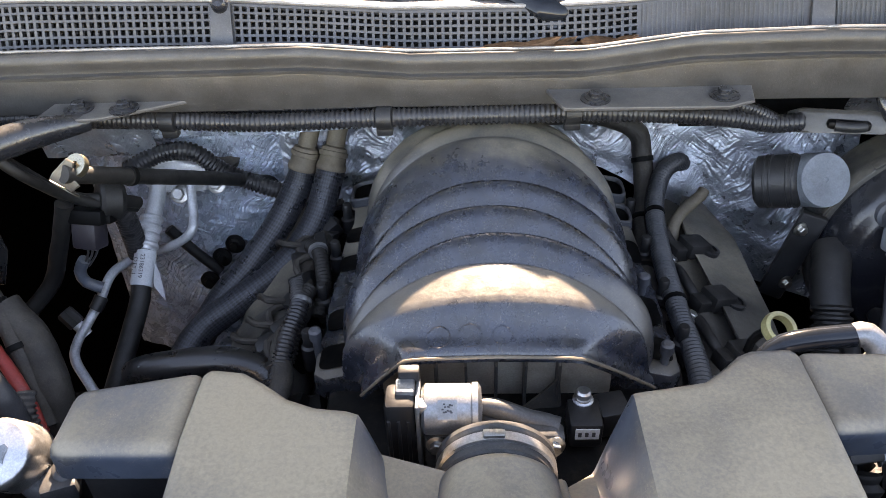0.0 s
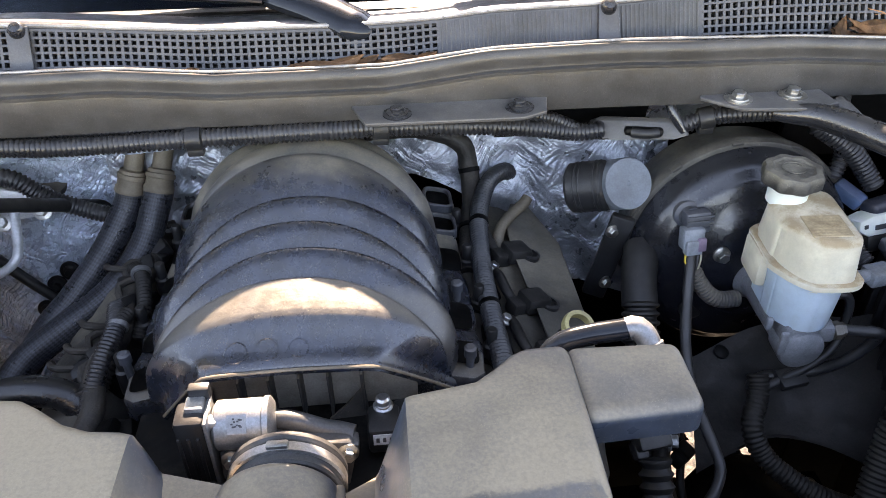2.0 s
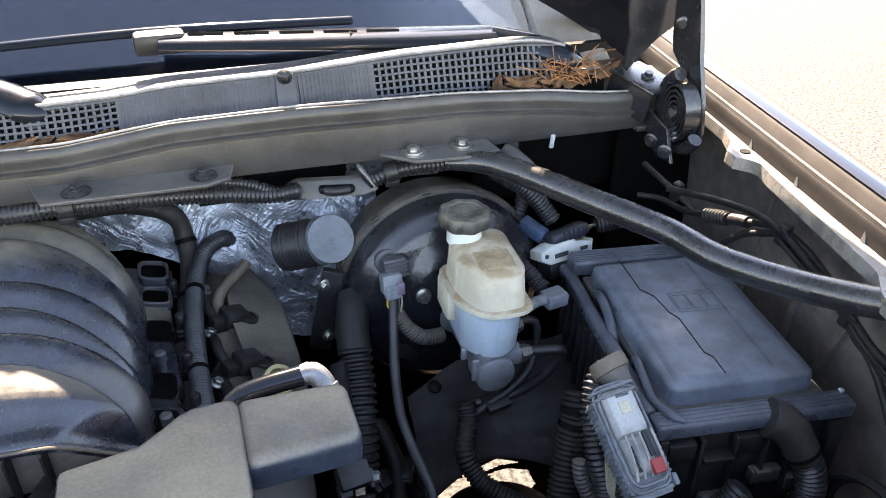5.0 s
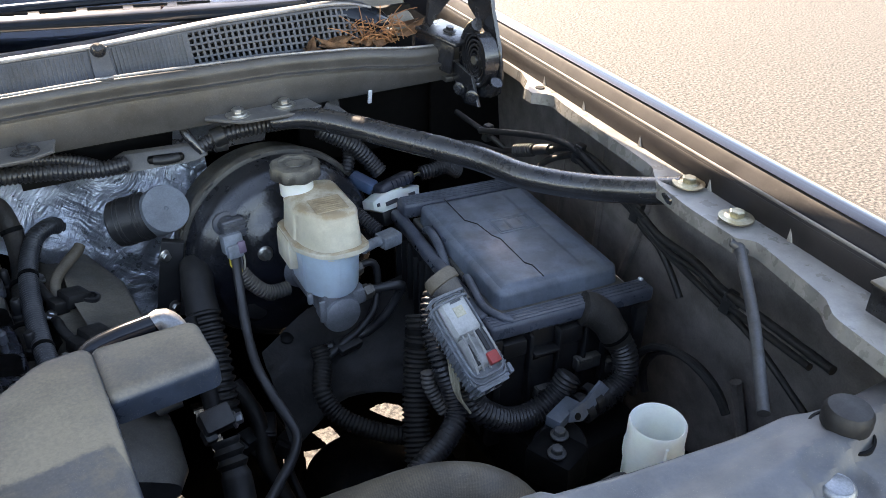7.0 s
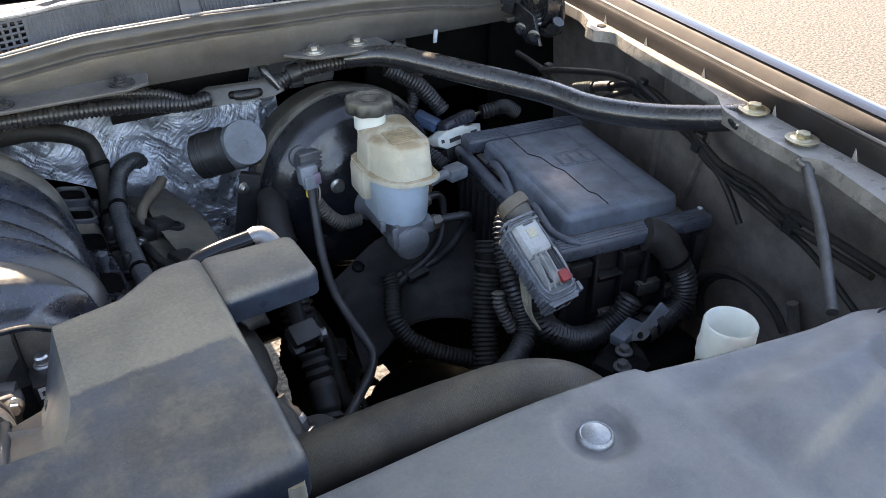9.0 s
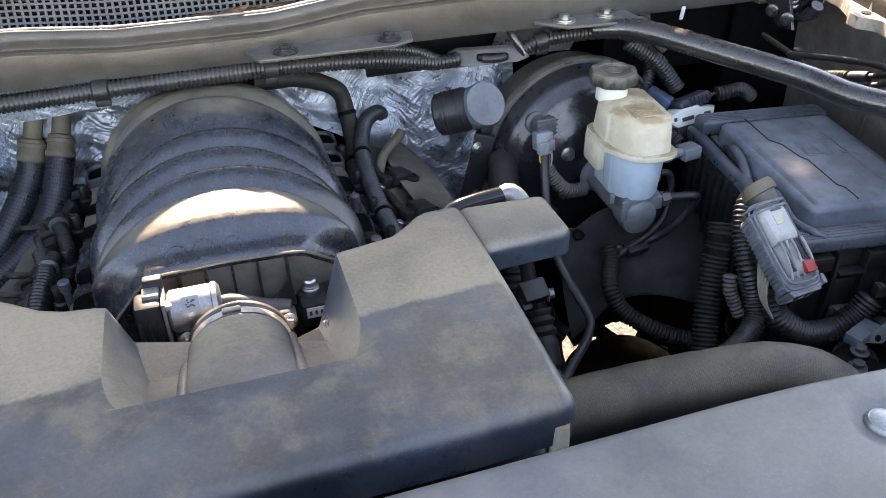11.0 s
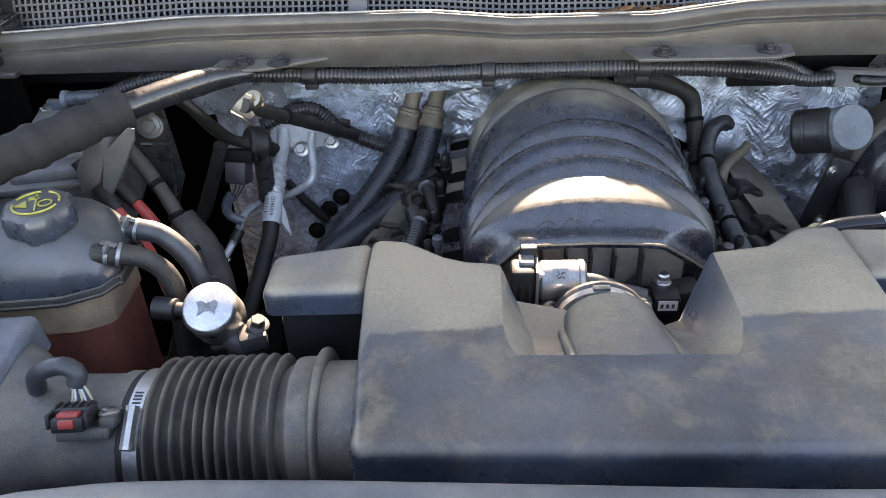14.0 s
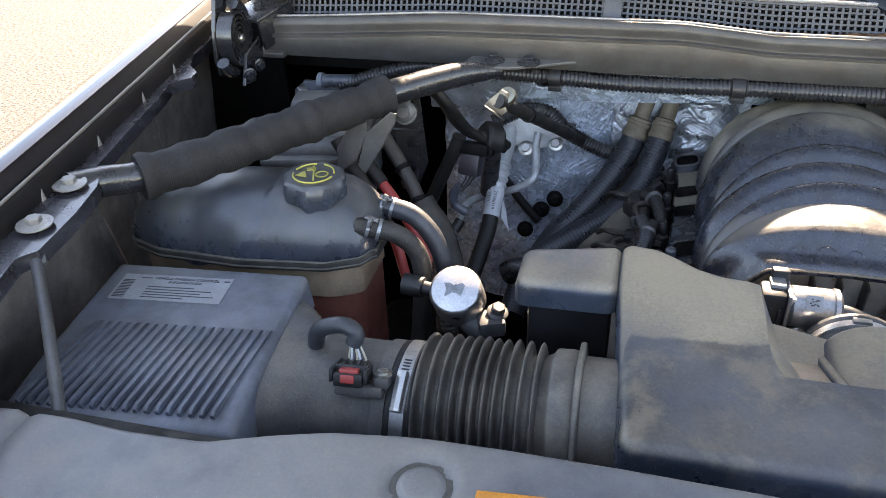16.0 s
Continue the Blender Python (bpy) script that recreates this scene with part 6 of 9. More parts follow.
def bumper_stop():
    ob = thing("bonnet_stop", "black rubber bonnet stop on a threaded stud", "bonnet stop", (0.712, 0.03, 1.18))
    bm = mk()
    lathe(bm, (0.713, 0.032, 1.1765), (0, 0, 1), [(0.0225, 0), (0.0225, 0.010), (0.0205, 0.0105), (0.0205, 0.004), (0.0, 0.004)], 32)
    part("recess", bm, PL_DARK, ob, "dark round recess")
    bm = mk()
    lathe(bm, (0.713, 0.032, 1.180), (0, 0, 1), [(0.0155, 0), (0.0155, 0.011), (0.0135, 0.012), (0.012, 0.012), (0.012, 0.016)], 6)
    part("hex_base", bm, PL_GREY_DARK, ob, "hexagonal base")
    bm = mk()
    lathe(bm, (0.714, 0.032, 1.192), (0, 0, 1), [(0.0145, 0), (0.0168, 0.0015), (0.0172, 0.006), (0.0168, 0.013), (0.0145, 0.0165), (0.009, 0.0178), (0.0, 0.018)], 32)
    part("rubber_cap", bm, RUBBER, ob, "domed rubber cap")


bumper_stop()


def rods():
    for a, b in (((0.821, 0.221, 1.214), (0.708, 0.088, 1.162)), ((-0.69, 0.225, 1.214), (-0.583, 0.088, 1.15))):
        ob = thing("support_rod", "thin dull steel support rod from wing to radiator", "support rod", b, "radiator support rods")
        A, B = Vector(a), Vector(b)
        bm = mk()
        tube(bm, [A, (A + B) / 2 + Vector((0.003, 0, 0.004)), B], 0.0052, 12)
        part("rod", bm, ALU_DULL, ob)
        bm = mk()
        box(bm, A + (B - A) * 0.02, (0.018, 0.02, 0.006), (30, 0, 40), 0.002)
        part("flattened_end", bm, ALU_DULL, ob)


rods()


def washer_neck():
    ob = thing("washer_filler_neck", "open white plastic washer filler neck", "filler neck", (0.645, 0.132, 1.1))
    bm = mk()
    c = (0.655, 0.141, 1.066)
    lathe(bm, c, (0, 0, 1), [(0.023, -0.08), (0.023, 0.03), (0.0245, 0.036), (0.0245, 0.046), (0.0233, 0.051), (0.0233, 0.07), (0.022, 0.072), (0.0207, 0.07), (0.0207, 0.0), (0.0207, -0.08)], 36, True)
    part("neck", bm, WASHER, ob)
    bm = mk()
    box(bm, (0.645, 0.1195, 1.10), (0.003, 0.003, 0.06), (0, 0, 0), 0.001)
    part("mould_line", bm, WASHER, ob)


washer_neck()


def radiator_hose():
    bm = mk()
    path = [(0.20, 0.225, 1.046), (0.27, 0.240, 1.054), (0.35, 0.236, 1.063), (0.43, 0.224, 1.072), (0.48, 0.212, 1.078), (0.518, 0.196, 1.073), (0.544, 0.180, 1.052), (0.555, 0.165, 1.01), (0.556, 0.15, 0.95)]
    ob = thing("radiator_hose", "thick dusty woven rubber radiator hose", "hose", path[0])
    tube(bm, path, 0.0305, 32, 0.006, lump=0.03, uv=0.0305)
    part("hose", bm, HOSE, ob, "dusty woven rubber")
    bm = mk()
    lathe(bm, (0.5555, 0.158, 0.98), (0.02, -0.24, -0.97), [(0.031, -0.006), (0.0325, -0.005), (0.0325, 0.005), (0.031, 0.006)], 32, False)
    part("hose_clamp", bm, STEEL, ob, "steel hose clamp")


radiator_hose()


def coolant_bypass():
    ob = thing("bypass_hose", "dusty black bypass hose bending down beside the resonator", "hose", (0.30, 0.3, 1.0))
    bm = mk()
    tube(bm, [(0.268, 0.352, 1.030), (0.290, 0.344, 1.048), (0.304, 0.325, 1.046), (0.307, 0.300, 1.032), (0.304, 0.28, 1.0), (0.302, 0.27, 0.95)], 0.0115, 14, 0.005, uv=0.0115)
    part("hose", bm, HOSE, ob)
    bm = mk()
    lathe(bm, (0.3035, 0.277, 0.985), (0, -0.4, -0.9), [(0.0118, -0.005), (0.0132, -0.004), (0.0132, 0.004), (0.0118, 0.005)], 20, False)
    part("hose_clamp", bm, STEEL, ob, "steel hose clamp")
    br = thing("flange_bracket", "folded dark steel bracket on the wing flange", "bracket", (0.83, 0.08, 1.223))
    for nm, c, sz in (("upright", (0.806, 0.074, 1.235), (0.004, 0.026, 0.024)), ("upright", (0.852, 0.074, 1.235), (0.004, 0.026, 0.024)), ("top_plate", (0.829, 0.074, 1.2485), (0.050, 0.026, 0.003))):
        bm = mk()
        box(bm, c, sz, (0, 0, -8), 0.0012)
        part(nm, bm, TAN if nm == "top_plate" else PAINT_BLK, br)


coolant_bypass()


# ---- brake side ----
def booster():
    ob = thing("brake_booster", "round black brake booster on the bulkhead, dusty round its rim", "brake booster", (0.578, 0.8, 1.0))
    c = Vector((0.578, 0.845, 1.003))
    ax = (0, -1, 0.04)
    bm = mk()
    lathe(bm, c, ax, [(0.10, -0.02), (0.128, -0.012), (0.1335, 0.0), (0.135, 0.036), (0.1375, 0.042), (0.1425, 0.0455), (0.1435, 0.05), (0.1435, 0.058), (0.1415, 0.0625), (0.138, 0.064), (0.12, 0.064)], 80)
    part("rear_shell", bm, BOOSTER_RIM, ob, "dust-coated rear shell and rolled rim", 40)
    bm = mk()
    lathe(bm, c, ax, [(0.12, 0.06), (0.1365, 0.0635), (0.1365, 0.069), (0.1345, 0.0715), (0.1335, 0.083), (0.1310, 0.092), (0.1255, 0.0985), (0.118, 0.1015), (0.1155, 0.1055), (0.111, 0.1085), (0.098, 0.112), (0.083, 0.118), (0.071, 0.1255), (0.062, 0.128), (0.0, 0.128)], 80)
    part("front_shell", bm, BOOSTER, ob, "glossy black pressed front shell", 50)
    for k in range(12):
        bm = mk()
        a = radians(8 + 30 * k)
        box(bm, c + Vector((0.1435 * math.cos(a), -0.0535, 0.1435 * math.sin(a))), (0.014, 0.011, 0.004), (0, 90 - math.degrees(a), 0), 0.0012)
        part("crimp_tab", bm, BOOSTER_RIM, ob)
    # check valve with its hose stub on the face
    bm = mk()
    lathe(bm, c + Vector((-0.062, -0.112, -0.055)), (0, -1, 0.05), [(0.017, 0), (0.017, 0.006), (0.012, 0.009), (0.0, 0.009)], 20)
    part("blank_plug", bm, PL_BLACK, ob)
    for dx, dz in ((-0.045, 0.034), (0.045, 0.034), (-0.045, -0.03), (0.045, -0.03)):
        bm = mk()
        bolt(bm, c + Vector((dx, -0.126, dz)), (0, -1, 0.04), 0.007, 0.012)
        part("mounting_nut", bm, STEEL, ob)
    sn = thing("booster_sensor", "grey sensor plug with yellow wires on the booster", "connector", (0.49, 0.715, 1.07))
    bm = mk()
    lathe(bm, (0.494, 0.748, 1.079), (0, -1, 0.2), [(0.017, -0.012), (0.017, 0.006), (0.013, 0.009), (0.013, 0.018)], 20)
    box(bm, (0.497, 0.726, 1.082), (0.030, 0.016, 0.026), (-10, 0, 4), 0.003)
    for k in range(4):
        box(bm, (0.4985, 0.7175, 1.074 + 0.0062 * k), (0.031, 0.003, 0.0022), (-10, 0, 4), 0.0006)
    part("socket", bm, PL_GREY_DARK, sn, "ribbed dark grey socket")
    bm = mk()
    box(bm, (0.490, 0.714, 1.068), (0.026, 0.018, 0.026), (-12, 0, 4), 0.003)
    box(bm, (0.490, 0.706, 1.060), (0.020, 0.012, 0.018), (-12, 0, 4), 0.002)
    part("plug", bm, PL_GREY, sn, "grey plug")
    bm = mk()
    box(bm, (0.499, 0.7045, 1.064), (0.010, 0.008, 0.016), (-12, 0, 4), 0.0015)
    part("lock", bm, mat("lilac_plastic", (0.2, 0.14, 0.2), 0.45, dust=0.2), sn, "faded lilac lock")
    for k in range(6):
        bm = mk()
        x = 0.482 + 0.0036 * k
        tube(bm, [(x, 0.703, 1.053), (x - 0.001, 0.698, 1.043), (0.4905 + 0.001 * k, 0.696, 1.031)], 0.00125, 6)
        part("wire", bm, (CANARY, INK, COPPERY)[k % 3], sn, "thin wire")
    bm = mk()
    tube(bm, [(0.492, 0.697, 1.032), (0.500, 0.692, 1.018), (0.513, 0.687, 1.003), (0.527, 0.685, 0.996), (0.55, 0.686, 0.995)], 0.0092, 14, ridge=0.0022, pitch=0.0042)
    part("conduit", bm, RUBBER_DUSTY, sn, "dusty split conduit")


booster()


def cable_grommet():
    ob = thing("bulkhead_grommet", "black round grommet with stalk under the cowl", "grommet", (0.667, 0.80, 1.19))
    bm = mk()
    lathe(bm, (0.667, 0.805, 1.19), (0.1, -0.95, 0.2), [(0.026, -0.01), (0.026, 0.002), (0.022, 0.006), (0.014, 0.004), (0.0, 0.004)], 24)
    part("ring", bm, PL_BLACK, ob)
    bm = mk()
    tube(bm, [(0.667, 0.80, 1.19), (0.685, 0.785, 1.175), (0.705, 0.77, 1.155)], 0.011, 12)
    part("stalk", bm, RUBBER_DUSTY, ob, "dusty rubber stalk")


cable_grommet()


def master():
    ob = thing("brake_master_cylinder", "cast brake master cylinder with pipes", "master cylinder", (0.588, 0.65, 0.99))
    bm = mk()
    lathe(bm, (0.596, 0.728, 0.996), (0, -1, -0.03), [(0.03, 0), (0.03, 0.012), (0.021, 0.016), (0.021, 0.10), (0.0245, 0.104), (0.0255, 0.130), (0.0245, 0.134), (0.021, 0.1365), (0.0, 0.1375)], 36)
    box(bm, (0.594, 0.632, 1.012), (0.042, 0.07, 0.03), (0, 0, 0), 0.006)
    box(bm, (0.624, 0.612, 1.006), (0.022, 0.024, 0.022), (0, 0, 0), 0.005)
    part("body", bm, CASTING, ob, "grey cast body")
    for x, y, z in ((0.632, 0.606, 1.008), (0.636, 0.645, 1.02)):
        bm = mk()
        lathe(bm, (x, y, z), (1, 0, 0.1), [(0.0105, 0), (0.0105, 0.008), (0.0085, 0.009), (0.0085, 0.013)], 6)
        part("union", bm, PLATED, ob, "plated pipe union")
    for pts, r in (([(0.645, 0.606, 1.009), (0.662, 0.598, 1.012), (0.676, 0.594, 1.012), (0.683, 0.597, 1.006), (0.678, 0.602, 0.986), (0.662, 0.607, 0.96), (0.636, 0.618, 0.935), (0.60, 0.62, 0.93), (0.579, 0.625, 0.924), (0.57, 0.63, 0.905), (0.56, 0.63, 0.87)], 0.0062),
                   ([(0.648, 0.648, 1.022), (0.662, 0.646, 1.024), (0.670, 0.644, 1.014), (0.668, 0.638, 0.99), (0.655, 0.626, 0.962), (0.628, 0.618, 0.943), (0.60, 0.612, 0.934), (0.575, 0.606, 0.926)], 0.0052)):
        bm = mk()
        tube(bm, pts, r, 10, 0.005)
        part("brake_pipe", bm, PIPE_BLK, ob, "bent black brake pipe")
    bm = mk()
    box(bm, (0.607, 0.612, 0.932), (0.034, 0.024, 0.010), (15, 0, 10), 0.002)
    part("pipe_clip", bm, PL_BLACK, ob)
    bm = mk()
    box(bm, (0.567, 0.588, 1.012), (0.009, 0.005, 0.030), (0, 0, 0), 0.002)
    part("lug", bm, CASTING, ob)
    for o in ob.children:
        o.data.transform(Matrix.Translation((-0.011, 0, 0)))

    rs = thing("brake_fluid_reservoir", "yellowed white brake fluid reservoir with black cap", "fluid reservoir", (0.585, 0.635, 1.03))
    R = Matrix.Translation((0.585, 0.632, 0.0)) @ Matrix.Rotation(radians(-4), 4, "Z")

    def rr(bm):
        bmesh.ops.transform(bm, matrix=R, verts=bm.verts)
        return bm
    y0 = lambda x: -0.040 + 0.044 * max(0, -x / 0.035) ** 2.2 + 0.012 * max(0, x / 0.035) ** 5
    y1 = lambda x: 0.068 - 0.014 * (abs(x) / 0.035) ** 4
    bm = mk()
    slab(bm, span(-0.036, 0.036, 24), y0, y1, lambda x, y: 1.137 + 0.012 * y - 0.004 * max(0, -x / 0.034) ** 3, 0.05, 0.0085, 24, 0.0035)
    part("upper_body", bm, WHITE_TANK, rr(bm) and rs, "yellowed dirty upper half", 30)
    bm = mk()
    slab(bm, span(-0.0435, 0.0435, 24), lambda x: y0(x * 0.8) - 0.0085, lambda x: y1(x * 0.8) + 0.006, lambda x, y: 1.0895, 0.005, 0.002, 10)
    part("seam_band", bm, WHITE_TANK, rr(bm) and rs)
    bm = mk()
    slab(bm, span(-0.037, 0.040, 24), lambda x: -0.044 + 0.03 * (abs(x - 0.0015) / 0.0385) ** 2.4, lambda x: 0.045, lambda x, y: 1.0845, 0.058, 0.004, 14, -0.003)
    part("lower_body", bm, BLUE_TANK, rr(bm) and rs, "clear bluish lower half")
    bm = mk()
    box(bm, (-0.036, 0.035, 1.066), (0.022, 0.05, 0.045), (0, 0, 0), 0.007)
    part("side_pocket", bm, WHITE_TANK, rr(bm) and rs)
    bm = mk()
    box(bm, (-0.033, -0.02, 1.018), (0.007, 0.006, 0.016), (0, 0, 0), 0.002)
    part("mount_tab", bm, PL_GREY, rr(bm) and rs)
    bm = mk()
    lathe(bm, (0.574, 0.687, 1.130), (0, 0, 1), [(0.021, 0), (0.021, 0.03)], 28)
    part("filler_neck", bm, WASHER, rs)
    bm = mk()
    lathe(bm, (0.574, 0.687, 1.153), (0, 0, 1), [(0.029, 0), (0.0315, 0.003), (0.0315, 0.013), (0.029, 0.017), (0.022, 0.0175), (0.020, 0.016), (0.0, 0.0165)], 60, True, 8, 0.045)
    cap = part("cap", bm, CAP, rs, "dusty black lobed cap")
    bm = mk()
    tube(bm, [(0.574 + 0.012 * math.cos(a), 0.687 + 0.012 * math.sin(a), 1.1703) for a in span(0.4, 5.9, 20)], 0.0008, 5, 0.003)
    part("raised_ring", bm, CAP, cap)
    # worn raised panel with fine moulded lines on the top
    bm = mk()
    slab(bm, span(-0.017, 0.024, 8), lambda x: -0.026, lambda x: 0.012, lambda x, y: 1.1378 + 0.012 * y, 0.002, 0.001, 6)
    pan = part("caution_panel", bm, STAIN, rr(bm) and rs, "stained raised caution panel")
    for k in range(7):
        bm = mk()
        c = R @ Vector((0.003, -0.022 + 0.005 * k, 1.1378 + 0.012 * (-0.022 + 0.005 * k)))
        box(bm, c, (0.032, 0.0012, 0.0006), (0, 0, -4), 0)
        part("moulded_line", bm, STAIN, pan)
    ls = thing("fluid_level_plug", "grey level sensor plug behind the reservoir", "connector", (0.67, 0.63, 1.05))
    bm = mk()
    tube(bm, [(0.632, 0.625, 1.06), (0.65, 0.635, 1.058), (0.665, 0.64, 1.056)], 0.007, 10)
    box(bm, (0.678, 0.642, 1.054), (0.03, 0.024, 0.018), (0, 0, 10), 0.003)
    part("plug", bm, PL_GREY, ls)
    bm = mk()
    tube(bm, [(0.67, 0.655, 1.06), (0.655, 0.69, 1.075), (0.648, 0.72, 1.07)], 0.010, 12, ridge=0.0013, pitch=0.004)
    part("conduit", bm, CONDUIT, ls)


master()


def purge_canister():
    ob = thing("vacuum_canister", "black cylinder with pale grey end disc", "canister", (0.43, 0.81, 1.09))
    ax = Vector((0.2, -0.83, 0.52)).normalized()
    AX2 = Vector((0.86, -0.42, 0.28)).normalized()
    c = Vector((0.428, 0.798, 1.093))
    bm = mk()
    lathe(bm, c - AX2 * 0.066, AX2, [(0.026, 0), (0.031, 0.004), (0.0315, 0.046), (0.026, 0.052)], 44)
    part("body", bm, PL_BLACK, ob, "black ribbed cylinder")
    for k in (0.012, 0.018, 0.036, 0.041):
        bm = mk()
        lathe(bm, c - AX2 * 0.066, AX2, [(0.0312, k), (0.0321, k + 0.0008), (0.0321, k + 0.0018), (0.0312, k + 0.0026)], 44, False)
        part("rib", bm, PL_BLACK, ob)
    bm = mk()
    lathe(bm, c - ax * 0.02, ax, [(0.0305, 0), (0.0315, 0.002), (0.0315, 0.034), (0.0305, 0.037), (0.003, 0.0375), (0.002, 0.0365), (0, 0.0365)], 44)
    part("end_disc", bm, DISC, ob, "pale grey end disc")
    bk = thing("loom_bracket", "dusty slotted plastic bracket for the wiring loom", "bracket", (0.45, 0.80, 1.16))
    bm = mk()
    pts = [(0.385, 0.825, 1.148), (0.40, 0.812, 1.155), (0.48, 0.795, 1.158), (0.495, 0.79, 1.165), (0.492, 0.80, 1.178), (0.40, 0.82, 1.176), (0.388, 0.828, 1.168)]
    prism(bm, pts, (0, -0.008, -0.003), 0.002)
    part("plate", bm, COWL, bk)
    bm = mk()
    box(bm, (0.445, 0.797, 1.164), (0.045, 0.012, 0.010), (0, 0, -12), 0.004)
    part("slot", bm, DARK, bk)
    bm = mk()
    tube(bm, [(0.43, 0.796, 1.164), (0.445, 0.79, 1.164), (0.46, 0.79, 1.165)], 0.006, 10)
    part("clip", bm, PL_BLACK, bk)
    bm = mk()
    tube(bm, [(0.475, 0.82, 1.205), (0.475, 0.80, 1.19), (0.49, 0.79, 1.165)], 0.006, 10)
    part("stud", bm, PAINT_TUBE, bk)


purge_canister()


FZ = Matrix.Translation((0.8035, 0.5365, 0)) @ Matrix.Rotation(radians(-8), 4, "Z")


def fuse_box():
    ob = thing("fuse_box", "slate black fuse box with embossed lid in a black tray", "fuse box", (0.8035, 0.5365, 0.93))

    def tr(bm):
        bmesh.ops.transform(bm, matrix=FZ, verts=bm.verts)
        return bm

    def top(x, y):
        rise = min(1.0, max(0.0, (0.074 - abs(x)) / 0.005)) * min(1.0, max(0.0, (0.114 - abs(y)) / 0.005))
        band = min(1.0, max(0.0, (0.040 - x) / 0.004))
        return 1.0765 + 0.0022 * rise + 0.0014 * band * rise
    bm = mk()
    slab(bm, span(-0.082, 0.082, 80), lambda x: -0.1215 + 0.006 * (abs(x) / 0.082) ** 14, lambda x: 0.1215 - 0.006 * (abs(x) / 0.082) ** 14, top, 0.026, 0.0065, 90, 0.0028)
    lid = part("lid", bm, PL_LID, tr(bm) and ob, "scuffed slate lid", 24)
    # embossed marks: three cells in a frame, and a stepped seam
    zt = 1.0803
    for x, y, w, h in ((-0.006, 0.018, 0.016, 0.028), (0.012, 0.018, 0.016, 0.028), (0.028, 0.018, 0.012, 0.028), (0.011, 0.018, 0.056, 0.038)):
        bm = mk()
        for a, b, c, d in ((x, y - h / 2, w, 0.0014), (x, y + h / 2, w, 0.0014), (x - w / 2, y, 0.0014, h), (x + w / 2, y, 0.0014, h)):
            box(bm, (a, b, zt), (c, d, 0.0016), (0, 0, 0), 0.0004, 1)
        part("embossed_mark", bm, PL_LID, tr(bm) and lid)
    seam = [(-0.045, 0.118), (-0.045, 0.05), (-0.034, 0.034), (-0.030, 0.0), (-0.024, -0.012), (-0.024, -0.075), (-0.018, -0.084), (-0.018, -0.11)]
    for k, (p, q) in enumerate(zip(seam, seam[1:])):
        bm = mk()
        tube(bm, [(p[0], p[1], zt), ((p[0] + q[0]) / 2, (p[1] + q[1]) / 2, zt), (q[0], q[1], zt)], 0.0009, 5)
        part("seam_line", bm, RUBBER, tr(bm) and lid)
    for x, y in ((-0.055, -0.10), (0.05, -0.10)):
        bm = mk()
        box(bm, (x, y, 1.0783), (0.010, 0.006, 0.0012), (0, 0, 0), 0.0004)
        part("embossed_mark", bm, PL_LID, tr(bm) and lid)
    bm = mk()
    slab(bm, span(-0.0885, 0.0885, 10), lambda x: -0.1275, lambda x: 0.1275, lambda x, y: 1.0545, 0.010, 0.003, 10)
    part("lid_rim", bm, RIM_GRIME, tr(bm) and ob, "grimy rim under the lid")
    bm = mk()
    box(bm, (0.0, 0.0, 0.97), (0.168, 0.25, 0.15), (0, 0, 0), 0.006)
    part("fuse_body", bm, PL_DARK, tr(bm) and ob)

    def rail(x0, x1, y0, y1, zr, deep, ridges, along):
        """A rounded tray rail, grooved along its top."""
        bm = mk()
        box(bm, ((x0 + x1) / 2, (y0 + y1) / 2, zr - deep / 2), (x1 - x0, y1 - y0, deep), (0, 0, 0), 0.005, 3)
        rl = part("tray_rail", bm, SLATE, tr(bm) and ob, "grooved tray rail")
        for k in range(ridges):
            bm = mk()
            f = (k + 0.8) / (ridges + 0.6)
            if along == "x":
                box(bm, ((x0 + x1) / 2, y0 + (y1 - y0) * f, zr + 0.0002), (x1 - x0 - 0.008, 0.0022, 0.0018), (0, 0, 0), 0.0006, 1)
            else:
                box(bm, (x0 + (x1 - x0) * f, (y0 + y1) / 2, zr + 0.0002), (0.0022, y1 - y0 - 0.008, 0.0018), (0, 0, 0), 0.0006, 1)
            part("rail_ridge", bm, SLATE, tr(bm) and rl)

    rail(-0.108, 0.112, -0.155, -0.129, 1.0585, 0.020, 4, "x")
    rail(-0.100, 0.092, 0.129, 0.160, 1.074, 0.022, 5, "x")
    rail(-0.110, -0.094, -0.128, 0.158, 1.058, 0.018, 0, "y")
    rail(0.095, 0.106, -0.128, 0.150, 1.040, 0.016, 0, "y")
    # white block that paints the lit spot at the rail's right end
    bm = mk()
    box(bm, (0.105, -0.134, 1.0595), (0.005, 0.006, 0.003), (0, 0, 20), 0.001)
    part("worn_corner", bm, PAPER, tr(bm) and ob, "small pale block for the lit rail corner")
    bm = mk()
    box(bm, (-0.101, 0.01, 0.962), (0.012, 0.29, 0.16), (0, 0, 0), 0.003)
    part("tray_side", bm, PL_BLACK, tr(bm) and ob)
    for k in range(12):
        bm = mk()
        box(bm, (-0.110, -0.105 + 0.021 * k, 0.968), (0.008, 0.0045, 0.15 - 0.012 * (k % 3)), (0, 0, 0), 0.0012)
        part("side_fin", bm, PL_BLACK, tr(bm) and ob)
    bm = mk()
    box(bm, (0.0, -0.139, 0.955), (0.204, 0.012, 0.17), (0, 0, 0), 0.003)
    part("tray_front", bm, PL_BLACK, tr(bm) and ob)
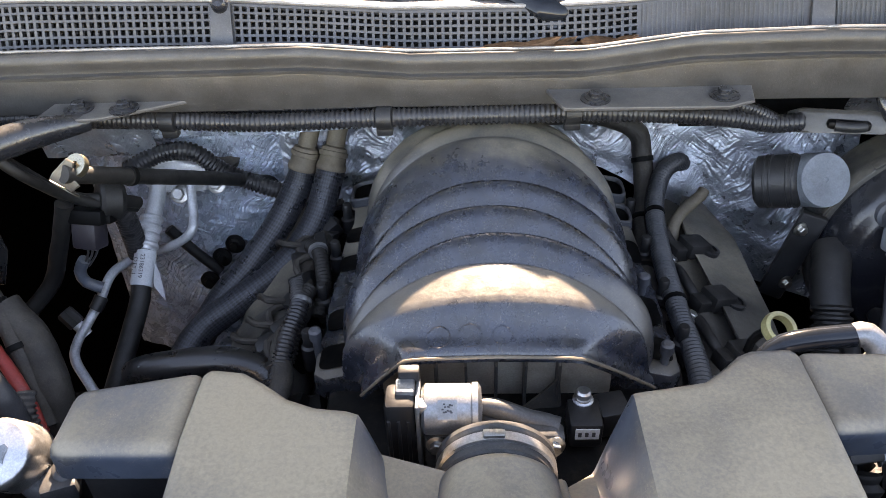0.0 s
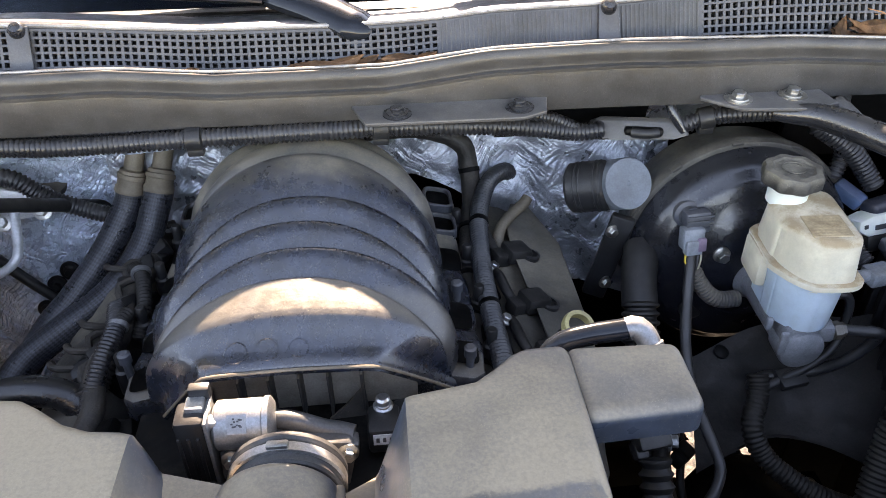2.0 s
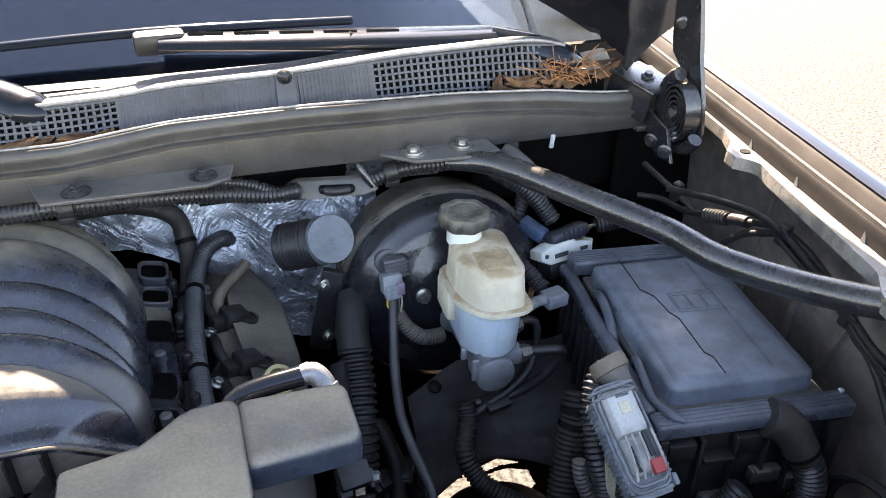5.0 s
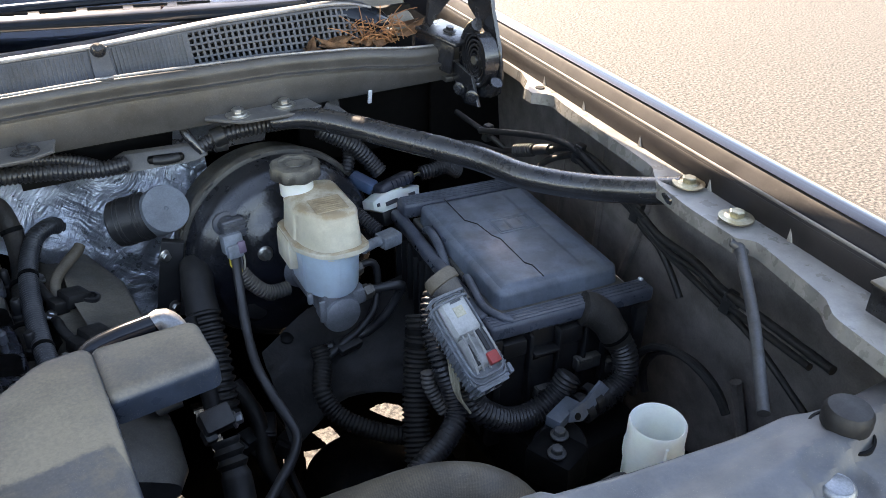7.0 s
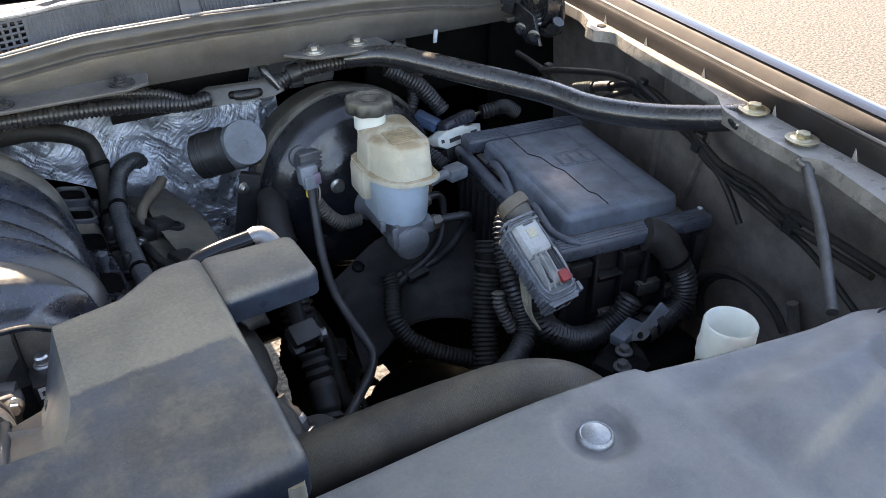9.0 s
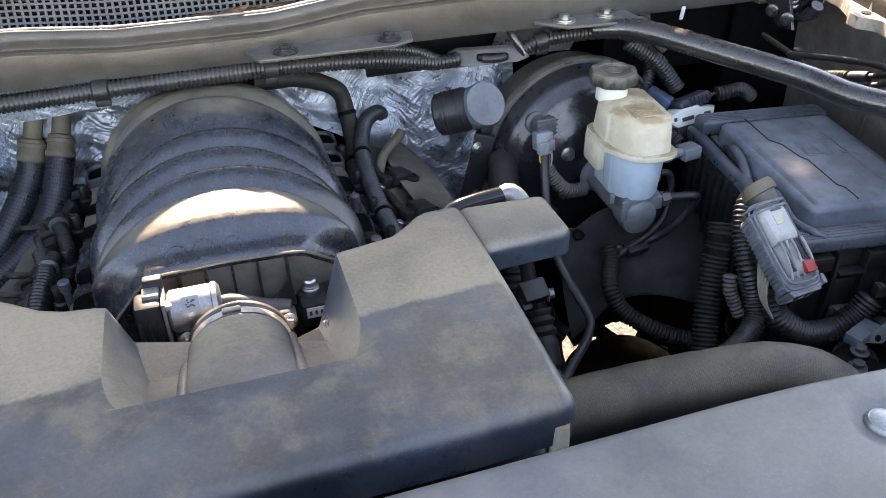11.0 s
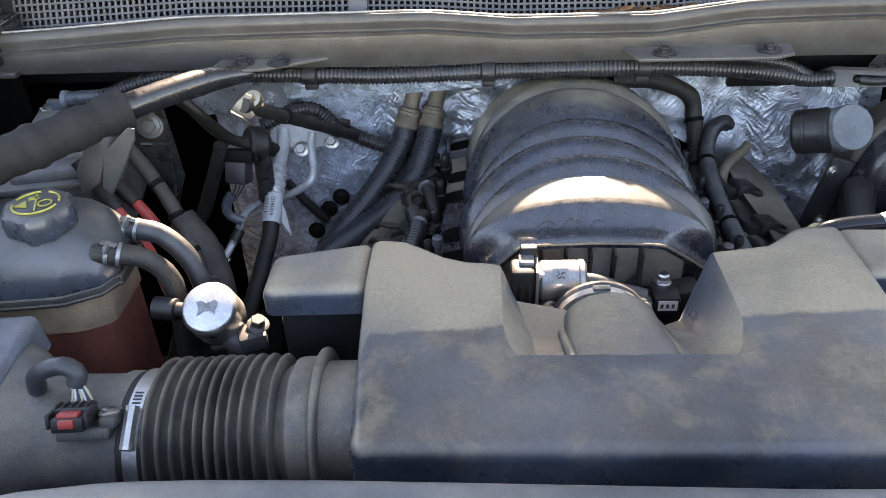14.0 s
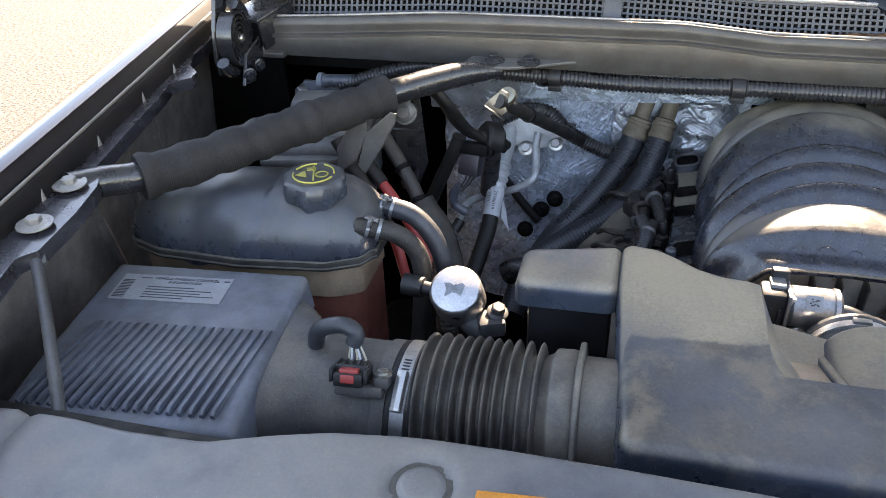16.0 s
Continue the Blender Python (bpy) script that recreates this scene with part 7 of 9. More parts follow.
    # pockets, ribs and lugs of the front
    for x, w, z, h, d in ((-0.098, 0.010, 0.98, 0.12, 0.012), (-0.078, 0.03, 1.024, 0.020, 0.014), (-0.055, 0.005, 0.985, 0.10, 0.012), (-0.035, 0.034, 1.008, 0.004, 0.016), (-0.018, 0.004, 0.985, 0.10, 0.014),
                          (-0.035, 0.030, 0.97, 0.05, 0.006), (0.0, 0.03, 1.020, 0.022, 0.010), (0.018, 0.004, 0.985, 0.10, 0.014), (0.034, 0.020, 1.026, 0.012, 0.010), (0.050, 0.005, 0.98, 0.10, 0.012), (0.096, 0.016, 0.975, 0.12, 0.012)):
        bm = mk()
        box(bm, (x, -0.145 - d / 2, z), (w, d, h), (0, 0, 0), 0.0016)
        part("front_rib", bm, PL_BLACK, tr(bm) and ob)
    for x, z, w in ((0.026, 0.972, 0.034), (-0.03, 0.945, 0.03), (0.062, 0.957, 0.02)):
        bm = mk()
        box(bm, (x, -0.153, z), (w, 0.012, 0.018), (0, 0, 0), 0.002)
        box(bm, (x - 0.006, -0.157, z + 0.008), (w * 0.5, 0.010, 0.006), (0, 0, 0), 0.001)
        part("latch", bm, RIM_GRIME, tr(bm) and ob, "dusty latch")
    for pts, r in (([(-0.086, 0.085, 1.056), (-0.090, 0.06, 1.068), (-0.092, 0.03, 1.066), (-0.094, 0.0, 1.05), (-0.095, -0.015, 1.03)], 0.0058), ([(-0.088, -0.045, 1.052), (-0.093, -0.06, 1.067), (-0.096, -0.085, 1.066), (-0.097, -0.115, 1.060), (-0.088, -0.142, 1.061), (-0.078, -0.148, 1.058)], 0.0048)):
        bm = mk()
        tube(bm, pts, r, 10, 0.004)
        part("lid_latch", bm, SLATE, tr(bm) and ob, "moulded lid latch arm")
    # white bus connector at the rear corner
    wc = thing("bus_connector", "white and dark blue wiring connector behind the fuse box", "connector", (0.74, 0.745, 1.06))
    W = Matrix.Translation((0.737, 0.738, 1.058)) @ Euler((radians(-18), 0, radians(12))).to_matrix().to_4x4()

    def wr(bm):
        bmesh.ops.transform(bm, matrix=W, verts=bm.verts)
        return bm
    bm = mk()
    prism(bm, [(-0.045, -0.012, -0.004), (-0.030, -0.012, -0.013), (0.040, -0.012, -0.013), (0.044, -0.012, 0.006), (0.020, -0.012, 0.006), (0.012, -0.012, 0.013), (-0.026, -0.012, 0.013), (-0.044, -0.012, 0.008)], (0, 0.028, 0), 0.003, 2)
    sh_ = part("white_shell", bm, WASHER, wr(bm) and wc, "white plastic shell")
    for x, z, w, h in ((-0.012, -0.002, 0.022, 0.006), (0.026, -0.002, 0.012, 0.005), (-0.036, 0.001, 0.005, 0.005)):
        bm = mk()
        box(bm, (x, -0.0125, z), (w, 0.002, h), (0, 0, 0), 0.0006)
        part("slot", bm, INK, wr(bm) and sh_)
    bm = mk()
    box(bm, (0.012, 0.006, 0.018), (0.066, 0.028, 0.018), (0, -5, 0), 0.007, 3)
    for k in range(5):
        box(bm, (0.0 + 0.008 * k, -0.008, 0.019), (0.002, 0.003, 0.014), (0, -5, 0), 0.0006)
    part("blue_cover", bm, mat("navy_plastic", (0.012, 0.018, 0.036), 0.35, dust=0.25), wr(bm) and wc, "dark blue ribbed cover")
    bm = mk()
    box(bm, (0.002, 0.004, -0.022), (0.07, 0.034, 0.022), (0, 0, 0), 0.004)
    part("base", bm, PL_BLACK, wr(bm) and wc)
    for k in range(3):
        bm = mk()
        tube(bm, [W @ Vector((0.042, 0.004 * k, 0.016)), W @ Vector((0.054, 0.002 + 0.003 * k, 0.019)), W @ Vector((0.066, 0.004, 0.018))], 0.0016, 6)
        part("wire", bm, (INK, CANARY, COPPERY)[k], wc, "thin wire")
    bm = mk()
    tube(bm, [W @ Vector((0.062, 0.004, 0.018)), (0.815, 0.758, 1.075), (0.845, 0.765, 1.072), (0.87, 0.77, 1.055)], 0.0105, 12, ridge=0.0022, pitch=0.005)
    part("conduit", bm, CONDUIT, wc)
    bm = mk()
    box(bm, (0.708, 0.775, 1.074), (0.022, 0.04, 0.018), (20, 0, 40), 0.004)
    part("blue_clip", bm, mat("blue_clip_plastic", (0.05, 0.10, 0.19), 0.45, dust=0.3), wc, "blue clip")


fuse_box()


def ecm():
    ob = thing("control_unit_plug", "pale grey multi-pin control unit connector with red lock", "connector", (0.645, 0.38, 1.05))
    ax = Matrix.Translation((0.637, 0.390, 1.062)) @ Euler((radians(34), radians(-4), radians(3))).to_matrix().to_4x4() @ Matrix.Scale(0.84, 4)

    def put(name, bm, material, label=""):
        bmesh.ops.transform(bm, matrix=ax, verts=bm.verts)
        return part(name, bm, material, ob, label)

    def block(name, c, sz, material, bev=0.001, label="", rot=(0, 0, 0), taper=1.0):
        bm = mk()
        box(bm, c, sz, rot, bev, 2, taper)
        return put(name, bm, material, label)
    block("housing", (0, -0.002, -0.004), (0.056, 0.112, 0.026), PL_GREY, 0.004, "blue-grey housing")
    block("top_shell", (0, 0.030, 0.016), (0.042, 0.060, 0.022), PALE_SHELL, 0.007, "dirty pale grey top shell", taper=0.86)
    block("cable_arch", (-0.002, -0.018, 0.013), (0.036, 0.050, 0.016), PALE_SHELL, 0.006, "pale arched cover", taper=0.8)
    # rim wire that frames the cover
    for z, g in ((0.010, 1.0), (0.015, 0.9)):
        bm = mk()
        loop = [(0.027 * g * math.copysign(abs(math.cos(a)) ** 0.35, math.cos(a)), 0.004 + 0.062 * g * math.copysign(abs(math.sin(a)) ** 0.35, math.sin(a)), z) for a in span(0, 2 * math.pi, 36)]
        tube(bm, loop, 0.0018, 6, 0.004)
        put("rim", bm, PL_GREY, "raised moulded rim")
    for x in (-0.014, -0.006, 0.003, 0.018):
        bm = mk()
        tube(bm, [(x, 0.004, 0.026), (x * 1.05, -0.010, 0.0255), (x * 1.1, -0.026, 0.023), (x * 1.15, -0.045, 0.015)], 0.0016, 6, 0.004)
        put("curved_rail", bm, PALE_SHELL)
    block("dark_slot", (0.0105, -0.010, 0.0215), (0.006, 0.030, 0.003), PL_BLACK, 0.0006)
    block("dark_slot", (-0.0105, -0.022, 0.0195), (0.004, 0.030, 0.003), PL_BLACK, 0.0006)
    block("red_lock", (0.010, -0.036, 0.022), (0.015, 0.016, 0.009), RED, 0.0012, "red lock")
    block("moulded_print", (0.0, 0.034, 0.0275), (0.014, 0.014, 0.0012), BRASSY, 0.0004, "stained moulded mark")
    block("moulded_print", (0.002, 0.048, 0.0272), (0.016, 0.003, 0.0012), PL_GREY_DARK, 0.0003)
    for dy in (0.060, 0.052):
        bm = mk()
        tube(bm, [(-0.026, dy, 0.0), (-0.025, dy, 0.016), (-0.018, dy, 0.027), (0.0, dy, 0.029), (0.018, dy, 0.027), (0.025, dy, 0.016), (0.026, dy, 0.0)], 0.0019, 6, 0.004)
        put("locking_bail", bm, PL_GREY, "pale grey locking bail")
    for k in range(16):
        block("side_rib", (-0.0287, 0.048 - 0.0066 * k, -0.004), (0.0024, 0.0026, 0.022), PL_GREY, 0.0005)
        if k < 9:
            block("side_rib", (0.0290, 0.002 - 0.0066 * k, -0.001), (0.0026, 0.0026, 0.020), PL_GREY, 0.0005)
    # latch frame, ears and foot on the end face
    block("latch_plate", (0, -0.0605, -0.008), (0.050, 0.005, 0.034), PL_GREY, 0.001)
    for x in (-0.020, -0.002, 0.014):
        block("latch_bar", (x, -0.0645, -0.008), (0.003, 0.004, 0.030), PL_GREY, 0.0006)
    for z in (0.007, -0.022):
        block("latch_bar", (0, -0.0645, z), (0.044, 0.004, 0.003), PL_GREY, 0.0006)
    for x, z in ((-0.011, -0.012), (0.006, -0.004), (0.006, -0.016)):
        block("latch_window", (x, -0.0632, z), (0.010, 0.001, 0.006), PL_GREY_DARK, 0.0003)
    block("ear", (0.029, -0.055, -0.004), (0.006, 0.014, 0.034), PL_GREY, 0.002)
    block("foot", (0.004, -0.055, -0.033), (0.036, 0.012, 0.018), PL_GREY, 0.002, taper=0.8)
    block("foot_lip", (0.004, -0.0615, -0.041), (0.030, 0.004, 0.005), PL_GREY, 0.001)
    for x in (-0.006, 0.014):
        block("foot_slot", (x, -0.0615, -0.033), (0.007, 0.002, 0.004), PL_BLACK, 0.0003)
    for k in range(5):
        bm = mk()
        tube(bm, [ax @ Vector((-0.02, -0.02 + 0.008 * k, -0.012)), Vector((0.618, 0.372 + 0.003 * k, 1.01)), Vector((0.628, 0.365, 0.985))], 0.0014, 5)
        part("wire", bm, COPPERY, ob)
    bm = mk()
    lathe(bm, (0.646, 0.452, 1.098), (-0.2, 0.7, 0.5), [(0.0145, -0.03), (0.015, -0.012), (0.017, 0.0), (0.015, 0.010), (0.0, 0.013)], 20)
    part("boot", bm, RUBBER_DUSTY, ob, "dusty rubber boot")
    bm = mk()
    lathe(bm, (0.646, 0.455, 1.100), (-0.2, 0.7, 0.5), [(0.0172, -0.006), (0.0195, -0.005), (0.0200, 0.004), (0.0178, 0.009)], 24, False)
    part("torn_sleeve", bm, TAN, ob, "tan tape sleeve round the boot")


ecm()


def loom(name, pts, r, label, ridge=0.0018, pitch=0.0055, material=None, clips=(), category="wiring loom", seg=14, bands=()):
    ob = thing(name, label, category, pts[0])
    bm = mk()
    tube(bm, pts, r, seg, 0.008, ridge, pitch, lump=0.0 if ridge else 0.08)
    part("conduit" if ridge else "hose", bm, material or CONDUIT, ob, "", 80)
    for u in bands:
        path, _ = spline(pts, 200)
        i = int(u * 199)
        bm = mk()
        lathe(bm, path[i], (path[min(i + 1, 199)] - path[max(0, i - 1)]), [(r, -0.0035), (r + 0.0018, -0.003), (r + 0.0018, 0.003), (r, 0.0035)], 16, False)
        part("zip_tie", bm, PL_DARK, ob, "black zip tie")
    if clips:
        path, _ = spline(pts, 200)
        for u in clips:
            i = int(u * 199)
            d = (path[min(i + 1, 199)] - path[max(0, i - 1)]).normalized()
            bm = mk()
            lathe(bm, path[i], d, [(r + 0.001, -0.009), (r + 0.0035, -0.008), (r + 0.0035, 0.008), (r + 0.001, 0.009)], 14)
            box(bm, path[i] + Vector((0, -0.3 * r, -r - 0.003)), (0.018, 0.012, 0.01), (0, 0, 0), 0.002)
            part("clip", bm, PL_BLACK, ob, "black loom clip")
    return ob


# main loom under the cowl, with two thinner companions
loom("wiring_loom", [(-0.62, 0.80, 1.155), (-0.50, 0.80, 1.19), (-0.40, 0.797, 1.19), (-0.30, 0.79, 1.19), (-0.2, 0.785, 1.188), (-0.05, 0.782, 1.192), (0.08, 0.782, 1.193), (0.15, 0.785, 1.192), (0.24, 0.79, 1.186), (0.31, 0.80, 1.175), (0.365, 0.808, 1.162), (0.40, 0.81, 1.162)], 0.0098,
     "long black corrugated wiring loom along the cowl", clips=(0.32, 0.55, 0.745))
loom("wiring_loom", [(-0.55, 0.81, 1.17), (-0.45, 0.815, 1.195), (-0.30, 0.805, 1.197), (-0.12, 0.80, 1.197), (0.05, 0.80, 1.2), (0.17, 0.80, 1.2), (0.26, 0.80, 1.197), (0.33, 0.805, 1.185), (0.37, 0.81, 1.165)], 0.0068,
     "thin black corrugated conduit beside the main loom", 0.0014, 0.0045)
loom("wiring_loom", [(0.49, 0.795, 1.17), (0.52, 0.79, 1.182), (0.58, 0.785, 1.186), (0.64, 0.79, 1.178), (0.68, 0.80, 1.155), (0.70, 0.80, 1.12), (0.69, 0.79, 1.09)], 0.0095, "black corrugated loom over the brake booster", clips=(0.1,))
loom("wiring_loom", [(0.655, 0.80, 1.16), (0.70, 0.79, 1.13), (0.725, 0.78, 1.10), (0.735, 0.77, 1.085)], 0.012, "black corrugated loom to the fuse box")
# around the fuse box
loom("wiring_loom", [(0.652, 0.466, 1.088), (0.637, 0.458, 1.079), (0.628, 0.447, 1.064), (0.624, 0.432, 1.043), (0.622, 0.415, 1.021), (0.629, 0.40, 0.987), (0.623, 0.385, 0.966), (0.598, 0.37, 0.954), (0.572, 0.36, 0.949), (0.53, 0.345, 0.94)], 0.0122, "black corrugated loom under the control unit plug", 0.003, 0.0052)
loom("wiring_loom", [(0.640, 0.392, 1.0), (0.644, 0.38, 0.978), (0.659, 0.372, 0.962), (0.683, 0.368, 0.947), (0.717, 0.366, 0.942), (0.749, 0.364, 0.958), (0.766, 0.363, 0.982)], 0.0142, "thick black corrugated loom below the fuse box", 0.0034, 0.0054)
loom("wiring_loom", [(0.826, 0.364, 1.022), (0.838, 0.352, 0.994), (0.837, 0.345, 0.968), (0.819, 0.342, 0.951), (0.785, 0.34, 0.946), (0.765, 0.34, 0.946)], 0.0148, "thick black corrugated loom from the fuse box", 0.0034, 0.0054)
loom("wiring_loom", [(0.642, 0.50, 1.03), (0.636, 0.49, 1.012), (0.624, 0.475, 0.974), (0.608, 0.45, 0.926), (0.594, 0.42, 0.881)], 0.0155, "grimy corrugated loom hanging by the wheel arch", 0.003, 0.0058, GRIMY, bands=(0.12, 0.2))
loom("wiring_loom", [(0.612, 0.43, 1.005), (0.611, 0.425, 0.99), (0.616, 0.418, 0.972), (0.623, 0.41, 0.955)], 0.0075, "short pale corrugated conduit", 0.002, 0.0048, RUBBER_DUSTY)
bx = thing("fuse_box_outlet", "dusty taped outlet boot at the fuse box front", "cable boot", (0.82, 0.37, 1.04))
bmv = mk()
tube(bmv, [(0.796, 0.385, 1.052), (0.808, 0.379, 1.048), (0.818, 0.372, 1.038), (0.827, 0.363, 1.020), (0.832, 0.358, 1.008)], lambda u: 0.021 - 0.004 * u, 18, 0.005, lump=0.1)
part("boot", bmv, TAPE, bx, "dusty taped boot")
bmv = mk()
lathe(bmv, (0.829, 0.361, 1.016), (0.5, -0.5, -1), [(0.0165, -0.003), (0.019, -0.002), (0.019, 0.002), (0.0165, 0.003)], 18, False)
part("zip_tie", bmv, PL_DARK, bx)
lk = thing("loom_strap", "flat black strap bracket with a hole below the fuse box", "bracket", (0.75, 0.33, 0.95))
bmv = mk()
prism(bmv, [(0.733, 0.326, 0.952), (0.752, 0.323, 0.948), (0.795, 0.330, 0.972), (0.785, 0.336, 0.984), (0.762, 0.332, 0.967), (0.737, 0.330, 0.966)], (0.001, -0.004, 0.002), 0.001)
part("strap", bmv, PL_LID, lk)
bmv = mk()
lathe(bmv, (0.746, 0.3225, 0.958), (0.05, -0.8, 0.5), [(0.0042, 0), (0.0042, 0.0012), (0, 0.0012)], 14)
part("hole", bmv, DARK, lk)
for a in ((0.782, 0.338, 0.957), (0.768, 0.337, 0.950)):
    bmv = mk()
    lathe(bmv, a, (1, 0.02, 0.25), [(0.0155, -0.006), (0.0185, -0.005), (0.0185, 0.005), (0.0155, 0.006)], 16, False)
    part("clamp_band", bmv, PL_BLACK, lk)
for pts, r in (([(0.86, 0.70, 1.15), (0.88, 0.62, 1.168), (0.885, 0.56, 1.180), (0.885, 0.516, 1.179), (0.885, 0.466, 1.165), (0.885, 0.43, 1.157), (0.882, 0.389, 1.142), (0.878, 0.36, 1.135), (0.868, 0.30, 1.137), (0.852, 0.25, 1.136), (0.835, 0.20, 1.145), (0.815, 0.10, 1.15)], 0.0045),
               ([(0.885, 0.53, 1.172), (0.885, 0.48, 1.158), (0.885, 0.43, 1.147), (0.882, 0.385, 1.132), (0.876, 0.345, 1.125), (0.866, 0.29, 1.128), (0.85, 0.24, 1.125), (0.835, 0.20, 1.132), (0.815, 0.12, 1.14)], 0.0036),
               ([(0.886, 0.45, 1.155), (0.884, 0.41, 1.142), (0.88, 0.37, 1.126), (0.872, 0.32, 1.118), (0.858, 0.26, 1.115), (0.845, 0.2, 1.11), (0.83, 0.12, 1.08)], 0.0036),
               ([(0.885, 0.425, 1.156), (0.884, 0.396, 1.131), (0.884, 0.366, 1.118), (0.886, 0.343, 1.093), (0.886, 0.325, 1.07)], 0.0042),
               ([(0.86, 0.762, 1.158), (0.862, 0.718, 1.153), (0.87, 0.697, 1.145), (0.885, 0.674, 1.128)], 0.004),
               ([(0.89, 0.614, 1.11), (0.892, 0.585, 1.14), (0.894, 0.546, 1.162), (0.892, 0.515, 1.178)], 0.0042)):
    loom("cable", pts, r, "thin dark cable along the inner wing", 0, 0, RUBBER, category="cable")
wc = thing("brake_cable", "black sheathed cable with a thick connector on the inner wing", "cable", (0.89, 0.6, 1.15))
bmv = mk()
tube(bmv, [(0.87, 0.78, 1.10), (0.89, 0.754, 1.104), (0.896, 0.706, 1.109), (0.896, 0.655, 1.128), (0.896, 0.589, 1.154), (0.894, 0.54, 1.174), (0.893, 0.504, 1.176), (0.893, 0.465, 1.166), (0.89, 0.42, 1.15)], 0.0042, 10)
part("sheath", bmv, RUBBER, wc)
bmv = mk()
tube(bmv, [(0.896, 0.660, 1.126), (0.896, 0.64, 1.134), (0.896, 0.62, 1.142)], 0.0085, 12, ridge=0.002, pitch=0.006)
tube(bmv, [(0.896, 0.614, 1.144), (0.896, 0.60, 1.150), (0.896, 0.585, 1.155)], 0.0075, 12)
part("connector", bmv, PL_BLACK, wc, "thick black connector")
for y, x, z in ((0.405, 0.883, 1.146), (0.235, 0.848, 1.13), (0.52, 0.888, 1.176), (0.70, 0.874, 1.144)):
    bmv = mk()
    box(bmv, (x, y, z), (0.012, 0.012, 0.026), (10, 0, 10), 0.002)
    box(bmv, (x - 0.004, y - 0.008, z + 0.004), (0.006, 0.014, 0.006), (30, 0, 10), 0.001)
    whole("cable_clip", bmv, PL_BLACK, "black clip holding the wing cables", "clip", "wing cable clips")
# steering side
loom("fuel_line", [(0.489, 0.71, 1.055), (0.488, 0.70, 1.043), (0.4775, 0.66, 0.993), (0.472, 0.63, 0.967), (0.469, 0.60, 0.951), (0.473, 0.57, 0.932), (0.4775, 0.54, 0.919), (0.481, 0.52, 0.908), (0.4765, 0.505, 0.903), (0.4615, 0.485, 0.899), (0.435, 0.46, 0.896), (0.41, 0.435, 0.8955), (0.386, 0.41, 0.898), (0.36, 0.38, 0.90)], 0.0062, "dusty black flexible pipe down beside the engine", 0, 0, PIPE_BLK, category="pipe")
sh = thing("steering_shaft", "dark steering shaft with ribbed rubber boot", "steering shaft", (0.40, 0.5, 0.9))
bmv = mk()
tube(bmv, [(0.398, 0.60, 1.05), (0.392, 0.53, 1.004), (0.389, 0.505, 0.984)], 0.0095, 14)
part("shaft", bmv, DARK, sh)
bmv = mk()
box(bmv, (0.389, 0.502, 0.981), (0.034, 0.026, 0.026), (35, 0, 8), 0.003)
box(bmv, (0.378, 0.497, 0.968), (0.014, 0.018, 0.018), (35, 0, 8), 0.003)
part("joint", bmv, PL_BLACK, sh, "square clamp joint")
bmv = mk()
bolt(bmv, (0.4065, 0.498, 0.977), (1, -0.3, 0.2), 0.0065, 0.010)
part("bolt", bmv, ALU_MOTOR, sh, "bright clamp bolt")
bmv = mk()
ribs = ((0.02, 0.0165), (0.07, 0.013), (0.12, 0.018), (0.17, 0.013), (0.22, 0.018), (0.27, 0.0135), (0.33, 0.0165), (0.55, 0.0165), (0.6, 0.0135), (0.65, 0.0175), (0.7, 0.0135), (0.75, 0.0175), (0.8, 0.0135), (0.9, 0.0165), (1.0, 0.0165))
tube(bmv, [(0.392, 0.488, 0.964), (0.391, 0.46, 0.934), (0.387, 0.435, 0.908), (0.382, 0.40, 0.88)], lambda u: float(np.interp(u, [q[0] for q in ribs], [q[1] for q in ribs])), 20, 0.002)
part("boot", bmv, RUBBER, sh, "ribbed rubber boot")
cb = thing("column_boot", "dark rubber column tube with ribbed end beside the booster", "boot", (0.44, 0.72, 1.0))
bmv = mk()
tube(bmv, [(0.452, 0.765, 1.02), (0.446, 0.745, 1.012), (0.440, 0.725, 1.0), (0.437, 0.70, 0.98)], 0.0215, 20)
part("tube", bmv, RUBBER, cb, "smooth dusty tube")
bmv = mk()
tube(bmv, [(0.437, 0.702, 0.986), (0.434, 0.675, 0.956), (0.428, 0.64, 0.92), (0.42, 0.61, 0.87)], 0.0205, 20, ridge=0.004, pitch=0.010)
part("ribbed_end", bmv, RUBBER, cb, "ribbed rubber end")
loom("wiring_loom", [(0.556, 0.615, 0.94), (0.554, 0.60, 0.924), (0.539, 0.57, 0.903), (0.548, 0.55, 0.879), (0.57, 0.53, 0.863), (0.606, 0.51, 0.847), (0.65, 0.50, 0.83)], 0.0115, "dusty corrugated loom under the master cylinder", 0.002, 0.0052, GRIMY)


